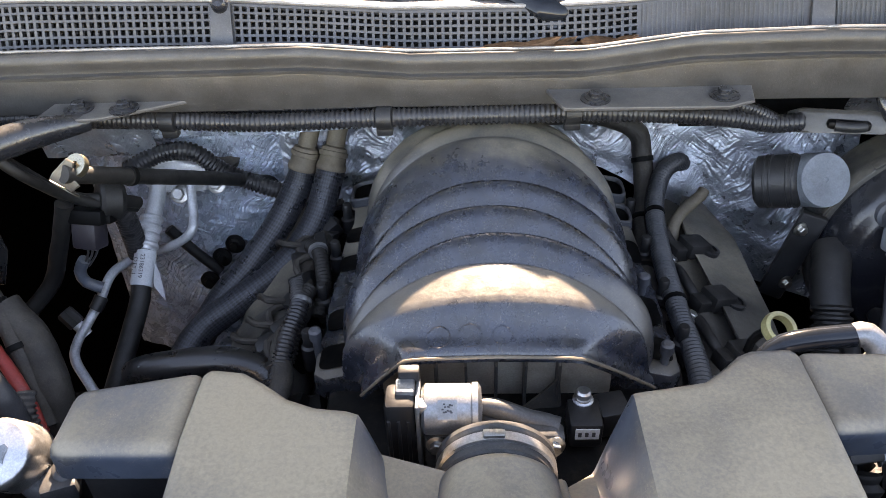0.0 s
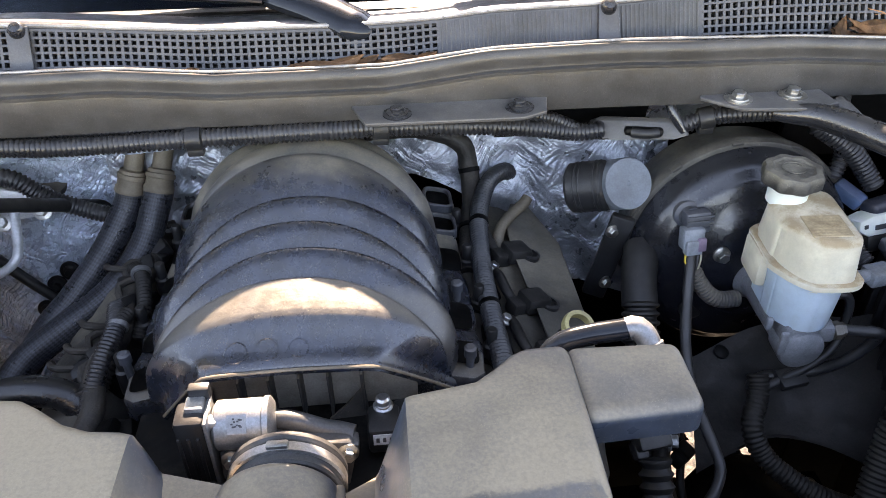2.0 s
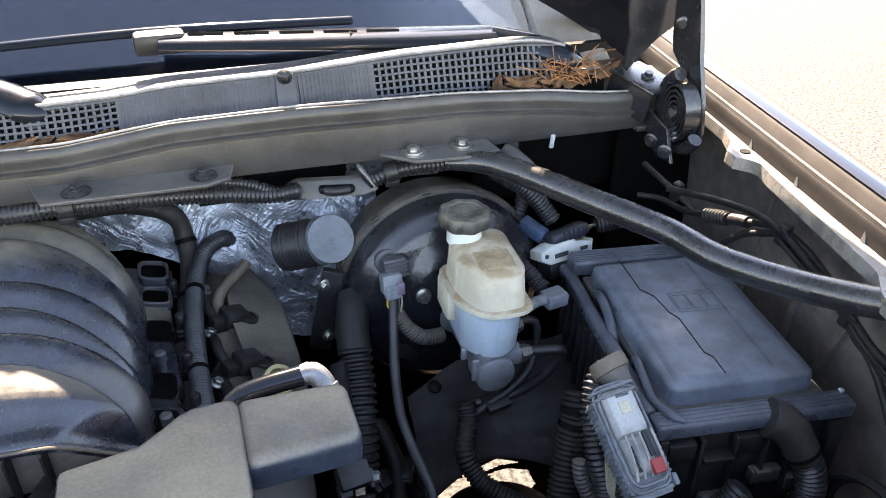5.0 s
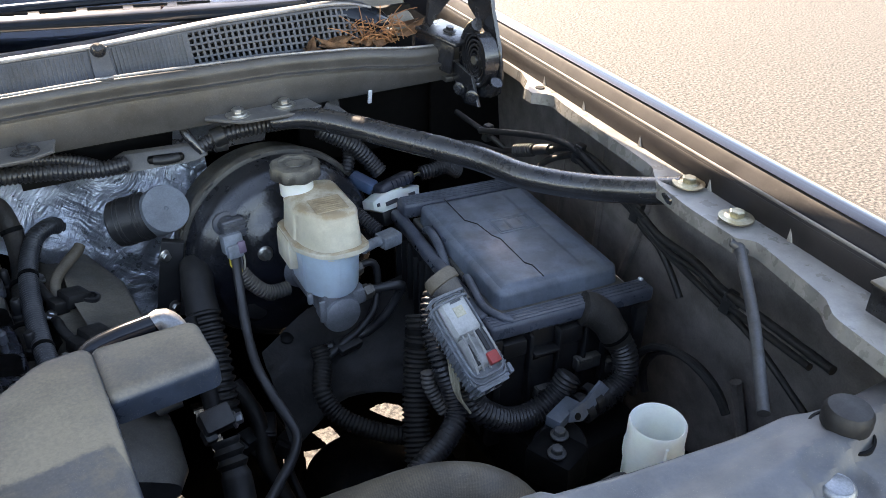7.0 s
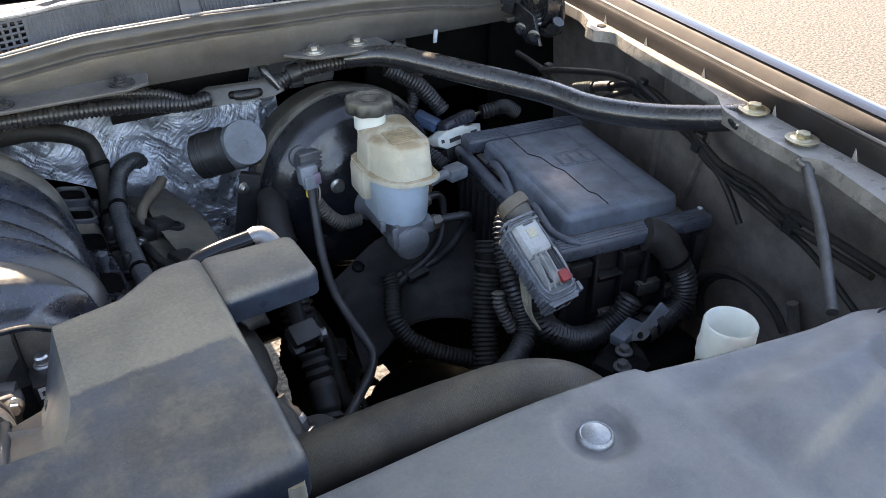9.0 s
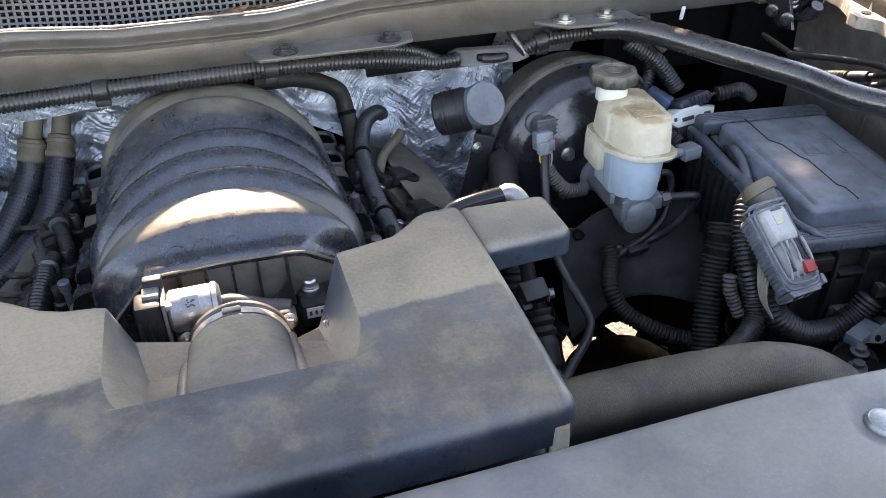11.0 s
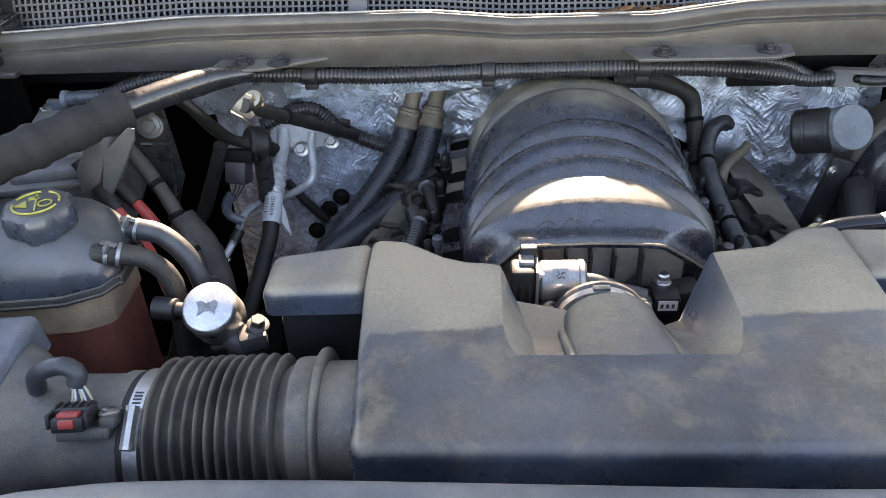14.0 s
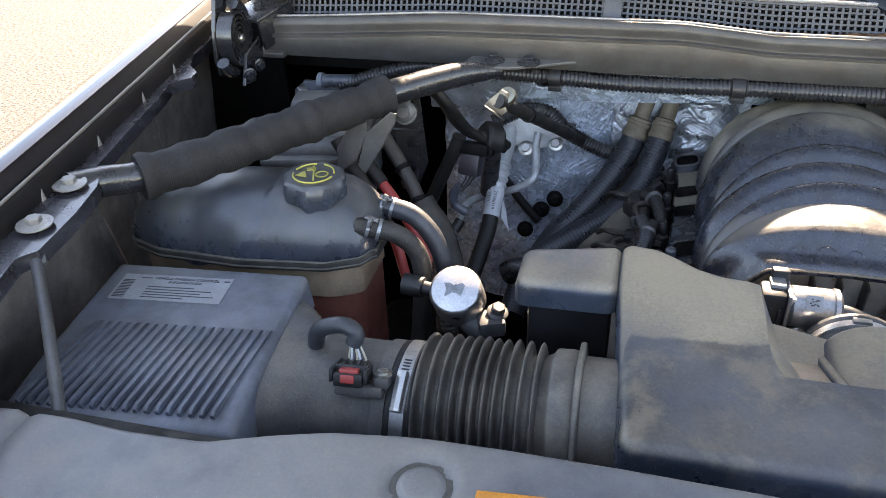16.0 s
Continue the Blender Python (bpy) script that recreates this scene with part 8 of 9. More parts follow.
def arch_liner():
    fl = thing("splash_flap", "dusty black rubber splash flap inside the wheel arch", "splash guard", (0.62, 0.6, 0.9))
    bm = mk()

    def sag(u, v):
        w = 0.012 * noise.noise(Vector((u * 4, v * 4, 2))) + 0.007 * math.sin(u * 7 + v * 5) + 0.03 * math.sin(u * math.pi)
        v *= float(np.interp(u, (0, 0.25, 0.4, 0.6, 1), (0.6, 0.66, 0.8, 1, 1)))
        return (0.495 + (0.285 + 0.03 * v) * u, 0.665 - (0.135 - 0.01 * math.sin(u * 9)) * v, 0.962 - (0.17 - 0.05 * math.sin(u * 3.1)) * v - 0.04 * (1 - u) ** 2 + w)
    sheet(bm, sag, 26, 22, 0.004, (0, 0.4, 1))
    part("sheet", bm, FLAP, fl, "creased rubber sheet")
    for u in (0.12, 0.5, 0.88):
        bm = mk()
        lathe(bm, Vector(sag(u, 0.1)) + Vector((0, 0, 0.001)), (0, -0.4, 0.9), [(0.009, -0.002), (0.009, 0.002), (0.006, 0.004), (0, 0.0045)], 14)
        part("push_clip", bm, PL_DARK, fl, "black push clip")
    bm = mk()
    loops = []
    for i in range(24):
        a = math.pi * (0.05 + 0.9 * i / 23)
        loops.append([Vector((x, 0.22 + 0.30 * math.cos(a), 0.60 + 0.27 * math.sin(a) - 0.02 * abs(x - 0.7))) for x in span(0.54, 0.90, 8)])
    rings(bm, loops, False, False)
    bmesh.ops.solidify(bm, geom=bm.faces[:], thickness=0.005)
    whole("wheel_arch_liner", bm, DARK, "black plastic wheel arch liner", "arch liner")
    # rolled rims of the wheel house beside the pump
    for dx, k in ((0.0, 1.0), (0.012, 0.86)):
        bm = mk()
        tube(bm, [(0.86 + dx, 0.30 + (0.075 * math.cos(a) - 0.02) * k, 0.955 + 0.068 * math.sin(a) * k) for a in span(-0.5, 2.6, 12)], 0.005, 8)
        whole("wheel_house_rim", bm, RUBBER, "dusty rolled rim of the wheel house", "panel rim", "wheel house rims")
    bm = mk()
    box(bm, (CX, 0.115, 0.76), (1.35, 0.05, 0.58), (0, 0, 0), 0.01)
    # upper box added to stop light leaking in under the cover
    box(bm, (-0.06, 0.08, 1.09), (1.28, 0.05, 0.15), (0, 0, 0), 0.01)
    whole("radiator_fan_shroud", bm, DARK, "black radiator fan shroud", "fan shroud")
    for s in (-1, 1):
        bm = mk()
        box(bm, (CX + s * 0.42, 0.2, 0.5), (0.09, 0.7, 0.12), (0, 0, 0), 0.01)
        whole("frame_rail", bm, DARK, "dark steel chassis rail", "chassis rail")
    bm = mk()
    lathe(bm, (0.335, 0.345, 0.90), (0.05, 0.1, 1), [(0.05, -0.10), (0.058, -0.04), (0.056, 0.03), (0.047, 0.062), (0.030, 0.080), (0.0, 0.085)], 28, True, 5, 0.06)
    box(bm, (0.37, 0.29, 0.84), (0.08, 0.14, 0.08), (0, 0, 14), 0.02)
    whole("accessory_drive", bm, TAPE, "oily dusty accessory drive casting", "engine casting")
    se = thing("pressure_switch", "black pressure switch with a steel collar", "sensor", (0.325, 0.375, 0.985))
    for nm, prof, m in (("body", [(0.0125, 0.0), (0.0125, 0.026), (0.010, 0.03), (0.010, 0.045), (0.0, 0.046)], PL_BLACK), ("collar", [(0.015, -0.006), (0.0165, -0.005), (0.0165, 0.003), (0.0135, 0.004)], ALU_DULL), ("printed_band", [(0.0127, 0.012), (0.0129, 0.0125), (0.0129, 0.019), (0.0127, 0.0195)], FADED)):
        bm = mk()
        lathe(bm, (0.330, 0.350, 0.985), (-0.35, 0.55, 0.75), prof, 22, nm == "body")
        part(nm, bm, m, se)
    bm = mk()
    lathe(bm, (0.625, 0.625, 0.58), (0.0, 0.1, 1), [(0.118, -0.12), (0.118, 0.0), (0.112, 0.045), (0.095, 0.085), (0.065, 0.112), (0.03, 0.124), (0.0, 0.126)], 36)
    hd = thing("axle_housing", "black domed axle housing low in the bay", "axle housing", (0.625, 0.625, 0.46))
    part("dome", bm, DARK, hd)
    for a in (0.4, 1.5, 2.6, 3.9, 5.1):
        bm = mk()
        bolt(bm, (0.625 + 0.098 * math.cos(a), 0.625 + 0.098 * math.sin(a), 0.658), (0.5 * math.cos(a), 0.5 * math.sin(a), 1), 0.007, 0.008)
        part("bolt", bm, PL_DARK, hd)
    hn = thing("sensor_harness", "grimy loose sensor harness with black plugs below the resonator", "wiring harness", (0.50, 0.60, 0.80))
    for pts, r in (([(0.46, 0.70, 0.86), (0.475, 0.66, 0.82), (0.47, 0.62, 0.77), (0.48, 0.58, 0.72), (0.47, 0.52, 0.68)], 0.012), ([(0.50, 0.68, 0.80), (0.51, 0.66, 0.77), (0.50, 0.62, 0.74), (0.505, 0.57, 0.70)], 0.0055), ([(0.44, 0.66, 0.80), (0.46, 0.64, 0.78), (0.48, 0.62, 0.765)], 0.006)):
        bm = mk()
        tube(bm, pts, r, 10, 0.006, lump=0.12)
        part("lead", bm, GRIMY, hn)
    for c, sz, rz in (((0.452, 0.645, 0.795), (0.034, 0.022, 0.02), 25), ((0.485, 0.650, 0.80), (0.022, 0.03, 0.02), -20), ((0.505, 0.645, 0.765), (0.03, 0.02, 0.022), 40)):
        bm = mk()
        box(bm, c, sz, (15, 10, rz), 0.003)
        box(bm, Vector(c) + Vector((0.004, 0.002, 0.008)), (sz[0] * 0.7, sz[1] * 1.15, sz[2] * 0.6), (15, 10, rz), 0.002)
        part("plug", bm, PL_BLACK, hn)
    bm = mk()
    box(bm, (-0.45, 0.5, 0.62), (0.5, 0.7, 0.05), (0, 0, 0), 0.01)
    whole("inner_splash_panel", bm, DARK, "dark splash panel under the bay", "splash guard")
    bm = mk()
    box(bm, (0.78, 0.42, 0.86), (0.16, 0.22, 0.10), (0, 0, 0), 0.02)
    box(bm, (0.70, 0.30, 0.93), (0.05, 0.06, 0.05), (0, 0, 20), 0.01)
    pu = thing("pump_unit", "dark pump unit below the fuse box", "pump", (0.75, 0.4, 0.82))
    part("housing", bm, PL_DARK, pu)
    bm = mk()
    lathe(bm, (0.735, 0.33, 0.915), (0, -0.5, 0.85), [(0.03, -0.02), (0.03, 0.004), (0.026, 0.008), (0.012, 0.008), (0, 0.010)], 28)
    part("end_cap", bm, PL_BLACK, pu, "round black end cap")
    for x in (0.69, 0.71):
        bm = mk()
        bolt(bm, (x, 0.29 + (x - 0.69), 0.957), (0, 0, 1), 0.007, 0.009)
        part("bolt", bm, ALU_DULL, pu, "grimy bolt")
    bm = mk()
    box(bm, (0.735, 0.335, 0.958), (0.045, 0.02, 0.014), (0, 0, 20), 0.002)
    whole("loom_clip_bracket", bm, PL_LID, "dark bracket holding the loom", "bracket")


arch_liner()
# unseen panel added to block light bounced off the ground in front
bmv = mk()
box(bmv, (CX, -0.345, 0.80), (1.7, 0.03, 0.68), (0, 0, 0), 0.01)
tagged(part("wall_front", bmv, DARK), "unseen dark panel blocking light at the front end", "front panel", kind="structure")

# ---- rear right of the engine ----
loom("taped_harness", [(0.12, 0.90, 1.13), (0.19, 0.918, 1.12), (0.243, 0.922, 1.095), (0.254, 0.915, 1.06), (0.254, 0.885, 1.03), (0.245, 0.831, 1.008), (0.235, 0.759, 0.998), (0.234, 0.68, 0.993), (0.232, 0.58, 0.985), (0.225, 0.52, 0.975)], 0.0125, "dusty tape-wrapped engine harness", 0, 0, TAPE, category="wiring harness", bands=(0.3, 0.45, 0.6, 0.72, 0.85))
loom("vapour_hose", [(0.312, 0.93, 1.04), (0.301, 0.917, 1.05), (0.281, 0.897, 1.05), (0.267, 0.869, 1.04), (0.257, 0.826, 1.03), (0.251, 0.743, 1.022), (0.251, 0.654, 1.018), (0.254, 0.58, 1.012), (0.25, 0.53, 1.0)], 0.0108, "black corrugated vapour hose beside the intake", 0.0022, 0.0046, VHOSE, category="hose", bands=(0.30, 0.66))
loom("quick_connector", [(0.328, 0.872, 1.034), (0.324, 0.867, 1.03), (0.302, 0.852, 1.02), (0.285, 0.832, 1.01), (0.28, 0.81, 0.99)], 0.0075, "short tan pipe with quick connector", 0, 0, TAN, category="pipe")
dp = thing("dipstick", "yellow ring handle of the dipstick", "dipstick", (0.332, 0.60, 1.03))
bmv = mk()
lathe(bmv, (0.333, 0.60, 1.045), (0.25, -0.45, 0.85), [(0.0125, -0.005), (0.017, -0.005), (0.018, 0.0), (0.017, 0.005), (0.0125, 0.005), (0.0125, -0.005)], 28, False)
part("ring_handle", bmv, mat("pale_yellow_plastic", (0.5, 0.43, 0.2), 0.5, dirt=0.3), dp, "pale yellow ring")
bmv = mk()
tube(bmv, [(0.322, 0.605, 1.037), (0.312, 0.607, 1.02), (0.31, 0.607, 0.96)], 0.0045, 8)
part("stem", bmv, DARK, dp)
bmv = mk()
box(bmv, (0.42, 0.79, 0.99), (0.03, 0.012, 0.13), (0, 12, -20), 0.003)
whole("bulkhead_bracket", bmv, PL_BLACK, "black bolted bulkhead bracket", "bracket")
for z in (1.035, 0.955):
    bmv = mk()
    bolt(bmv, (0.418, 0.783, z), (0.3, -1, 0), 0.006, 0.008)
    whole("bracket_bolt", bmv, STEEL, "dull bolt on the bulkhead bracket", "bolt", "bracket bolts")

# ---- left of the engine ----
for pts in ([(-0.178, 0.905, 1.093), (-0.191, 0.888, 1.049), (-0.219, 0.852, 1.006), (-0.259, 0.812, 0.964), (-0.289, 0.78, 0.94), (-0.315, 0.72, 0.91), (-0.325, 0.66, 0.88)],
            [(-0.141, 0.90, 1.095), (-0.15, 0.88, 1.06), (-0.17, 0.84, 1.012), (-0.207, 0.80, 0.978), (-0.259, 0.758, 0.956), (-0.302, 0.73, 0.934), (-0.322, 0.70, 0.913), (-0.332, 0.65, 0.88)]):
    hz = thing("heater_hose", "black braided heater hose with tan crimped end", "hose", pts[0], "heater hoses")
    bmv = mk()
    p, q = Vector(pts[0]), Vector(pts[1])
    d = (q - p).normalized()
    tube(bmv, [p + d * 0.026] + pts[1:], 0.0185, 24, 0.006, uv=0.0185)
    part("hose", bmv, BRAID, hz, "black braided sleeve")
    bmv = mk()
    lathe(bmv, p + d * 0.004, d, [(0.012, -0.03), (0.012, -0.002), (0.0160, 0.0), (0.0166, 0.003), (0.0174, 0.020), (0.0190, 0.022), (0.0192, 0.028), (0.0180, 0.030)], 24)
    part("end_collar", bmv, TAN, hz, "tan collar")
    bmv = mk()
    lathe(bmv, p + d * 0.004, d, [(0.0166, 0.004), (0.0184, 0.005), (0.0184, 0.010), (0.0168, 0.011)], 28, False)
    part("clamp", bmv, TAN, hz, "tan crimp ring")

loom("bypass_pipe", [(-0.352, 0.645, 1.2105), (-0.347, 0.655, 1.204), (-0.315, 0.745, 1.146), (-0.28, 0.845, 1.081), (-0.245, 0.945, 1.014), (-0.232, 0.98, 0.99)], 0.0088, "dusty black pipe across the bulkhead", 0, 0, RUBBER, category="pipe", bands=(0.22,))
hk = thing("loom_hook", "cream plated hook bracket on the pipe end", "bracket", (-0.352, 0.65, 1.2))
HK = Matrix.Translation((-0.350, 0.650, 1.203)) @ Matrix.Scale(0.72, 4) @ Matrix.Translation((0.4035, -0.742, -1.132))
for nm, pts, d in (("plate", [(-0.432, 0.745, 1.130), (-0.423, 0.742, 1.141), (-0.404, 0.752, 1.157), (-0.393, 0.748, 1.153), (-0.397, 0.746, 1.143), (-0.411, 0.744, 1.141), (-0.413, 0.741, 1.135), (-0.396, 0.739, 1.134), (-0.391, 0.739, 1.122), (-0.401, 0.734, 1.116)], (0.001, -0.004, 0.002)),
                   ("folded_foot", [(-0.432, 0.745, 1.130), (-0.401, 0.734, 1.116), (-0.398, 0.742, 1.106), (-0.428, 0.752, 1.12)], (0.001, -0.004, -0.001))):
    bmv = mk()
    prism(bmv, [HK @ Vector(p) for p in pts], d, 0.001)
    part(nm, bmv, PLATED, hk)
bmv = mk()
lathe(bmv, HK @ Vector((-0.395, 0.752, 1.145)), (-0.2, -0.6, 0.7), [(0.004, -0.004), (0.0115, -0.004), (0.012, 0.0), (0.0115, 0.003), (0.004, 0.0035), (0.004, -0.004)], 20, False)
part("eye", bmv, BRASSY, hk, "yellowish plated eye")


def ac_lines():
    ob = thing("refrigerant_lines", "bare aluminium refrigerant lines with paper tag", "pipe", (-0.38, 0.85, 0.95))
    bm = mk()
    prism(bm, [(-0.396, 0.893, 1.066), (-0.386, 0.896, 1.079), (-0.36, 0.896, 1.080), (-0.33, 0.90, 1.068), (-0.298, 0.908, 1.054), (-0.288, 0.909, 1.042), (-0.298, 0.905, 1.030), (-0.345, 0.890, 1.030), (-0.386, 0.882, 1.040), (-0.396, 0.884, 1.05)], (0, 0.018, 0.008), 0.003, 2)
    part("joint_block", bm, ALU_PIPE, ob, "cast joint block")
    for x, y, z in ((-0.351, 0.884, 1.034), (-0.306, 0.902, 1.037)):
        bm = mk()
        bolt(bm, (x, y, z), (0, -0.8, 0.6), 0.008, 0.01)
        part("bolt", bm, STEEL, ob)
    bm = mk()
    tube(bm, [(-0.379, 0.90, 1.062), (-0.379, 0.885, 1.041), (-0.382, 0.865, 1.023), (-0.385, 0.84, 1.005)], 0.0108, 16)
    part("suction_pipe", bm, ALU_PIPE, ob, "bright aluminium pipe")
    bm = mk()
    tube(bm, [(-0.3835, 0.857, 1.019), (-0.385, 0.838, 1.005), (-0.3865, 0.818, 0.991)], 0.0138, 20, ridge=0.0024, pitch=0.0105)
    part("crimp_ferrule", bm, ALU_PIPE, ob, "crimped ferrule")
    bm = mk()
    tube(bm, [(-0.3865, 0.818, 0.991), (-0.388, 0.785, 0.965), (-0.389, 0.765, 0.948), (-0.396, 0.725, 0.921), (-0.402, 0.69, 0.899), (-0.41, 0.66, 0.87), (-0.415, 0.64, 0.82)], 0.0125, 18)
    part("suction_hose", bm, RUBBER, ob, "black rubber hose")
    bm = mk()
    tube(bm, [(-0.334, 0.897, 1.056), (-0.335, 0.885, 1.04), (-0.331, 0.86, 1.014), (-0.334, 0.845, 1.0), (-0.358, 0.845, 0.982), (-0.399, 0.85, 0.964), (-0.420, 0.825, 0.968), (-0.433, 0.80, 0.966), (-0.438, 0.765, 0.953), (-0.447, 0.74, 0.94), (-0.457, 0.72, 0.926), (-0.459, 0.705, 0.91), (-0.437, 0.68, 0.893), (-0.42, 0.665, 0.87)], 0.006, 12, 0.004)
    part("liquid_pipe", bm, ALU_PIPE, ob, "thin aluminium pipe")
    bm = mk()
    tube(bm, [(-0.4315, 0.762, 0.963), (-0.4355, 0.754, 0.956), (-0.4385, 0.75, 0.952)], 0.0085, 12, 0.004)
    part("pipe_clip", bm, PL_BLACK, ob, "black pipe clip")
    bm = mk()
    lathe(bm, (-0.456, 0.735, 0.935), (-0.62, 0.25, 0.72), [(0.007, -0.012), (0.007, 0.008)], 14)
    part("port_stub", bm, ALU_PIPE, ob)
    bm = mk()
    lathe(bm, (-0.456, 0.735, 0.935), (-0.62, 0.25, 0.72), [(0.0095, 0.006), (0.0105, 0.008), (0.0105, 0.026), (0.0085, 0.029), (0.0, 0.029)], 18, True, 9, 0.05)
    part("service_cap", bm, PL_BLACK, ob, "black capped service port")
    # rounded dusty cover behind the joint
    bm = mk()
    lathe(bm, (-0.332, 0.945, 1.062), (0.05, -0.72, 0.7), [(0.044, -0.03), (0.044, 0.0), (0.041, 0.008), (0.032, 0.013), (0.0, 0.016)], 32)
    bmesh.ops.transform(bm, matrix=Matrix.Translation((-0.332, 0.945, 1.062)) @ Matrix.Diagonal((1.35, 1, 0.75, 1)) @ Matrix.Translation((0.332, -0.945, -1.062)), verts=bm.verts)
    whole("valve_housing", bm, mat("dusty_housing", (0.035, 0.033, 0.03), 0.5, dust=0.9, dcol=(0.17, 0.14, 0.105), dscale=12), "dust-coated dark valve housing on the bulkhead", "housing")
    for pts in ([(-0.387, 0.90, 0.968), (-0.36, 0.90, 0.93), (-0.329, 0.90, 0.893)],):
        bm = mk()
        tube(bm, pts, 0.0075, 10)
        whole("drain_tube", bm, RUBBER, "black rubber drain tube across the foil", "hose")
    # paper tag wrapped round the hose
    bm = mk()
    d = Vector((-0.002, -0.033, -0.026)).normalized()
    c0 = Vector((-0.3866, 0.8145, 0.988))
    lathe(bm, c0, d, [(0.0136, -0.004), (0.0136, 0.042), (0.0130, 0.042), (0.0130, -0.004)], 24, False)
    tag = part("paper_tag", bm, PAPER, ob, "white paper tag")
    bm = mk()
    prism(bm, [(-0.374, 0.806, 0.983), (-0.372, 0.782, 0.963), (-0.358, 0.772, 0.945), (-0.364, 0.788, 0.957), (-0.369, 0.80, 0.972)], (0.0008, -0.0008, 0), 0)
    part("tag_tail", bm, PAPER, ob)
    for txt, off in (("QTY. 1", -0.0062), ("23186319", 0.0028)):
        cu = bpy.data.curves.new("tag_text", "FONT")
        cu.body, cu.size, cu.extrude, cu.align_x = txt, 0.0078, 0.0002, "CENTER"
        tmp = bpy.data.objects.new("tag_text", cu)
        scene.collection.objects.link(tmp)
        me = bpy.data.meshes.new_from_object(tmp.evaluated_get(bpy.context.evaluated_depsgraph_get()))
        bpy.data.objects.remove(tmp)
        me.materials.clear()
        me.materials.append(INK)
        right = d
        upv = (Vector((1, 0, 0)) - right * right.x).normalized()
        nrm = right.cross(upv)
        if nrm.z < 0:
            upv = -upv
            nrm = -nrm
        cc = c0 + d * 0.018 + upv * (-off if upv.x < 0 else off) * 1.0 + nrm * (math.sqrt(0.0138 ** 2 - off ** 2) + 0.0004) - upv * 0.0026
        M = Matrix((right, upv, nrm)).transposed().to_4x4()
        M.translation = cc - ORIGIN[ob]
        me.transform(M)
        o = new("tag_text", me)
        o.parent = tag


ac_lines()


def studs():
    for (x, y, z) in ((-0.304, 0.918, 0.931), (-0.352, 0.915, 0.868), (-0.326, 0.915, 0.91)):
        ob = thing("shield_stud", "dark washer and stud holding the foil shield", "stud", (x, y, z), "heat shield studs")
        bm = mk()
        lathe(bm, (x, y - 0.004, z), (0, -1, 0.2), [(0.014, 0), (0.014, 0.003), (0.009, 0.004), (0.009, 0.002), (0, 0.002)], 20)
        part("washer", bm, PL_DARK, ob)
        bm = mk()
        bolt(bm, (x, y - 0.006, z), (0, -1, 0.2), 0.006, 0.009)
        part("nut", bm, DARK, ob)


studs()


def service_canister():
    ob = thing("pressure_canister", "bright aluminium round canister with capped port", "canister", (-0.357, 0.425, 1.05))
    ax = Vector((-0.02, -0.55, 0.83)).normalized()
    c = Vector((-0.357, 0.42, 1.086))
    bm = mk()
    lathe(bm, c - ax * 0.05, ax, [(0.02, 0), (0.028, 0.004), (0.0295, 0.01), (0.0295, 0.043), (0.0275, 0.048), (0.025, 0.0495), (0.0, 0.05)], 40)
    part("body", bm, ALU_CLEAN, ob)
    bm = mk()
    rr = random.Random(3)
    pts = []
    for i in range(16):
        a = 2 * math.pi * i / 16
        r = (0.012 if abs(math.cos(a)) > 0.6 else 0.005) * rr.uniform(0.7, 1.2)
        pts.append(c + ax * 0.0002 + Vector((1, 0, 0)) * r * math.cos(a) + ax.cross(Vector((1, 0, 0))) * r * math.sin(a))
    prism(bm, pts, ax * 0.0005, 0)
    part("torn_label", bm, mat("torn_label_grey", (0.3, 0.31, 0.32), 0.7, dirt=0.5), ob, "torn remains of a label")
    bm = mk()
    lathe(bm, (-0.383, 0.43, 1.073), (-1, 0.1, 0.05), [(0.008, 0), (0.008, 0.012), (0.012, 0.013), (0.0125, 0.036), (0.0, 0.037)], 18)
    part("port_cap", bm, PL_BLACK, ob, "black port cap")
    bm = mk()
    tube(bm, [(-0.345, 0.43, 1.04), (-0.335, 0.425, 1.035), (-0.318, 0.42, 1.035)], 0.014, 14)
    box(bm, (-0.318, 0.424, 1.042), (0.03, 0.03, 0.02), (0, 0, 20), 0.004)
    part("mount_arm", bm, ALU_DULL, ob, "dark grimy mount arm")
    bm = mk()
    bolt(bm, (-0.312, 0.43, 1.052), (0.2, -0.2, 1), 0.008, 0.012)
    part("bolt", bm, ALU_DULL, ob, "grimy bolt")
    loom("coolant_hose", [(-0.345, 0.45, 1.04), (-0.35, 0.47, 1.0), (-0.36, 0.48, 0.93)], 0.016, "dark hose below the canister", 0, 0, RUBBER, category="hose")


service_canister()


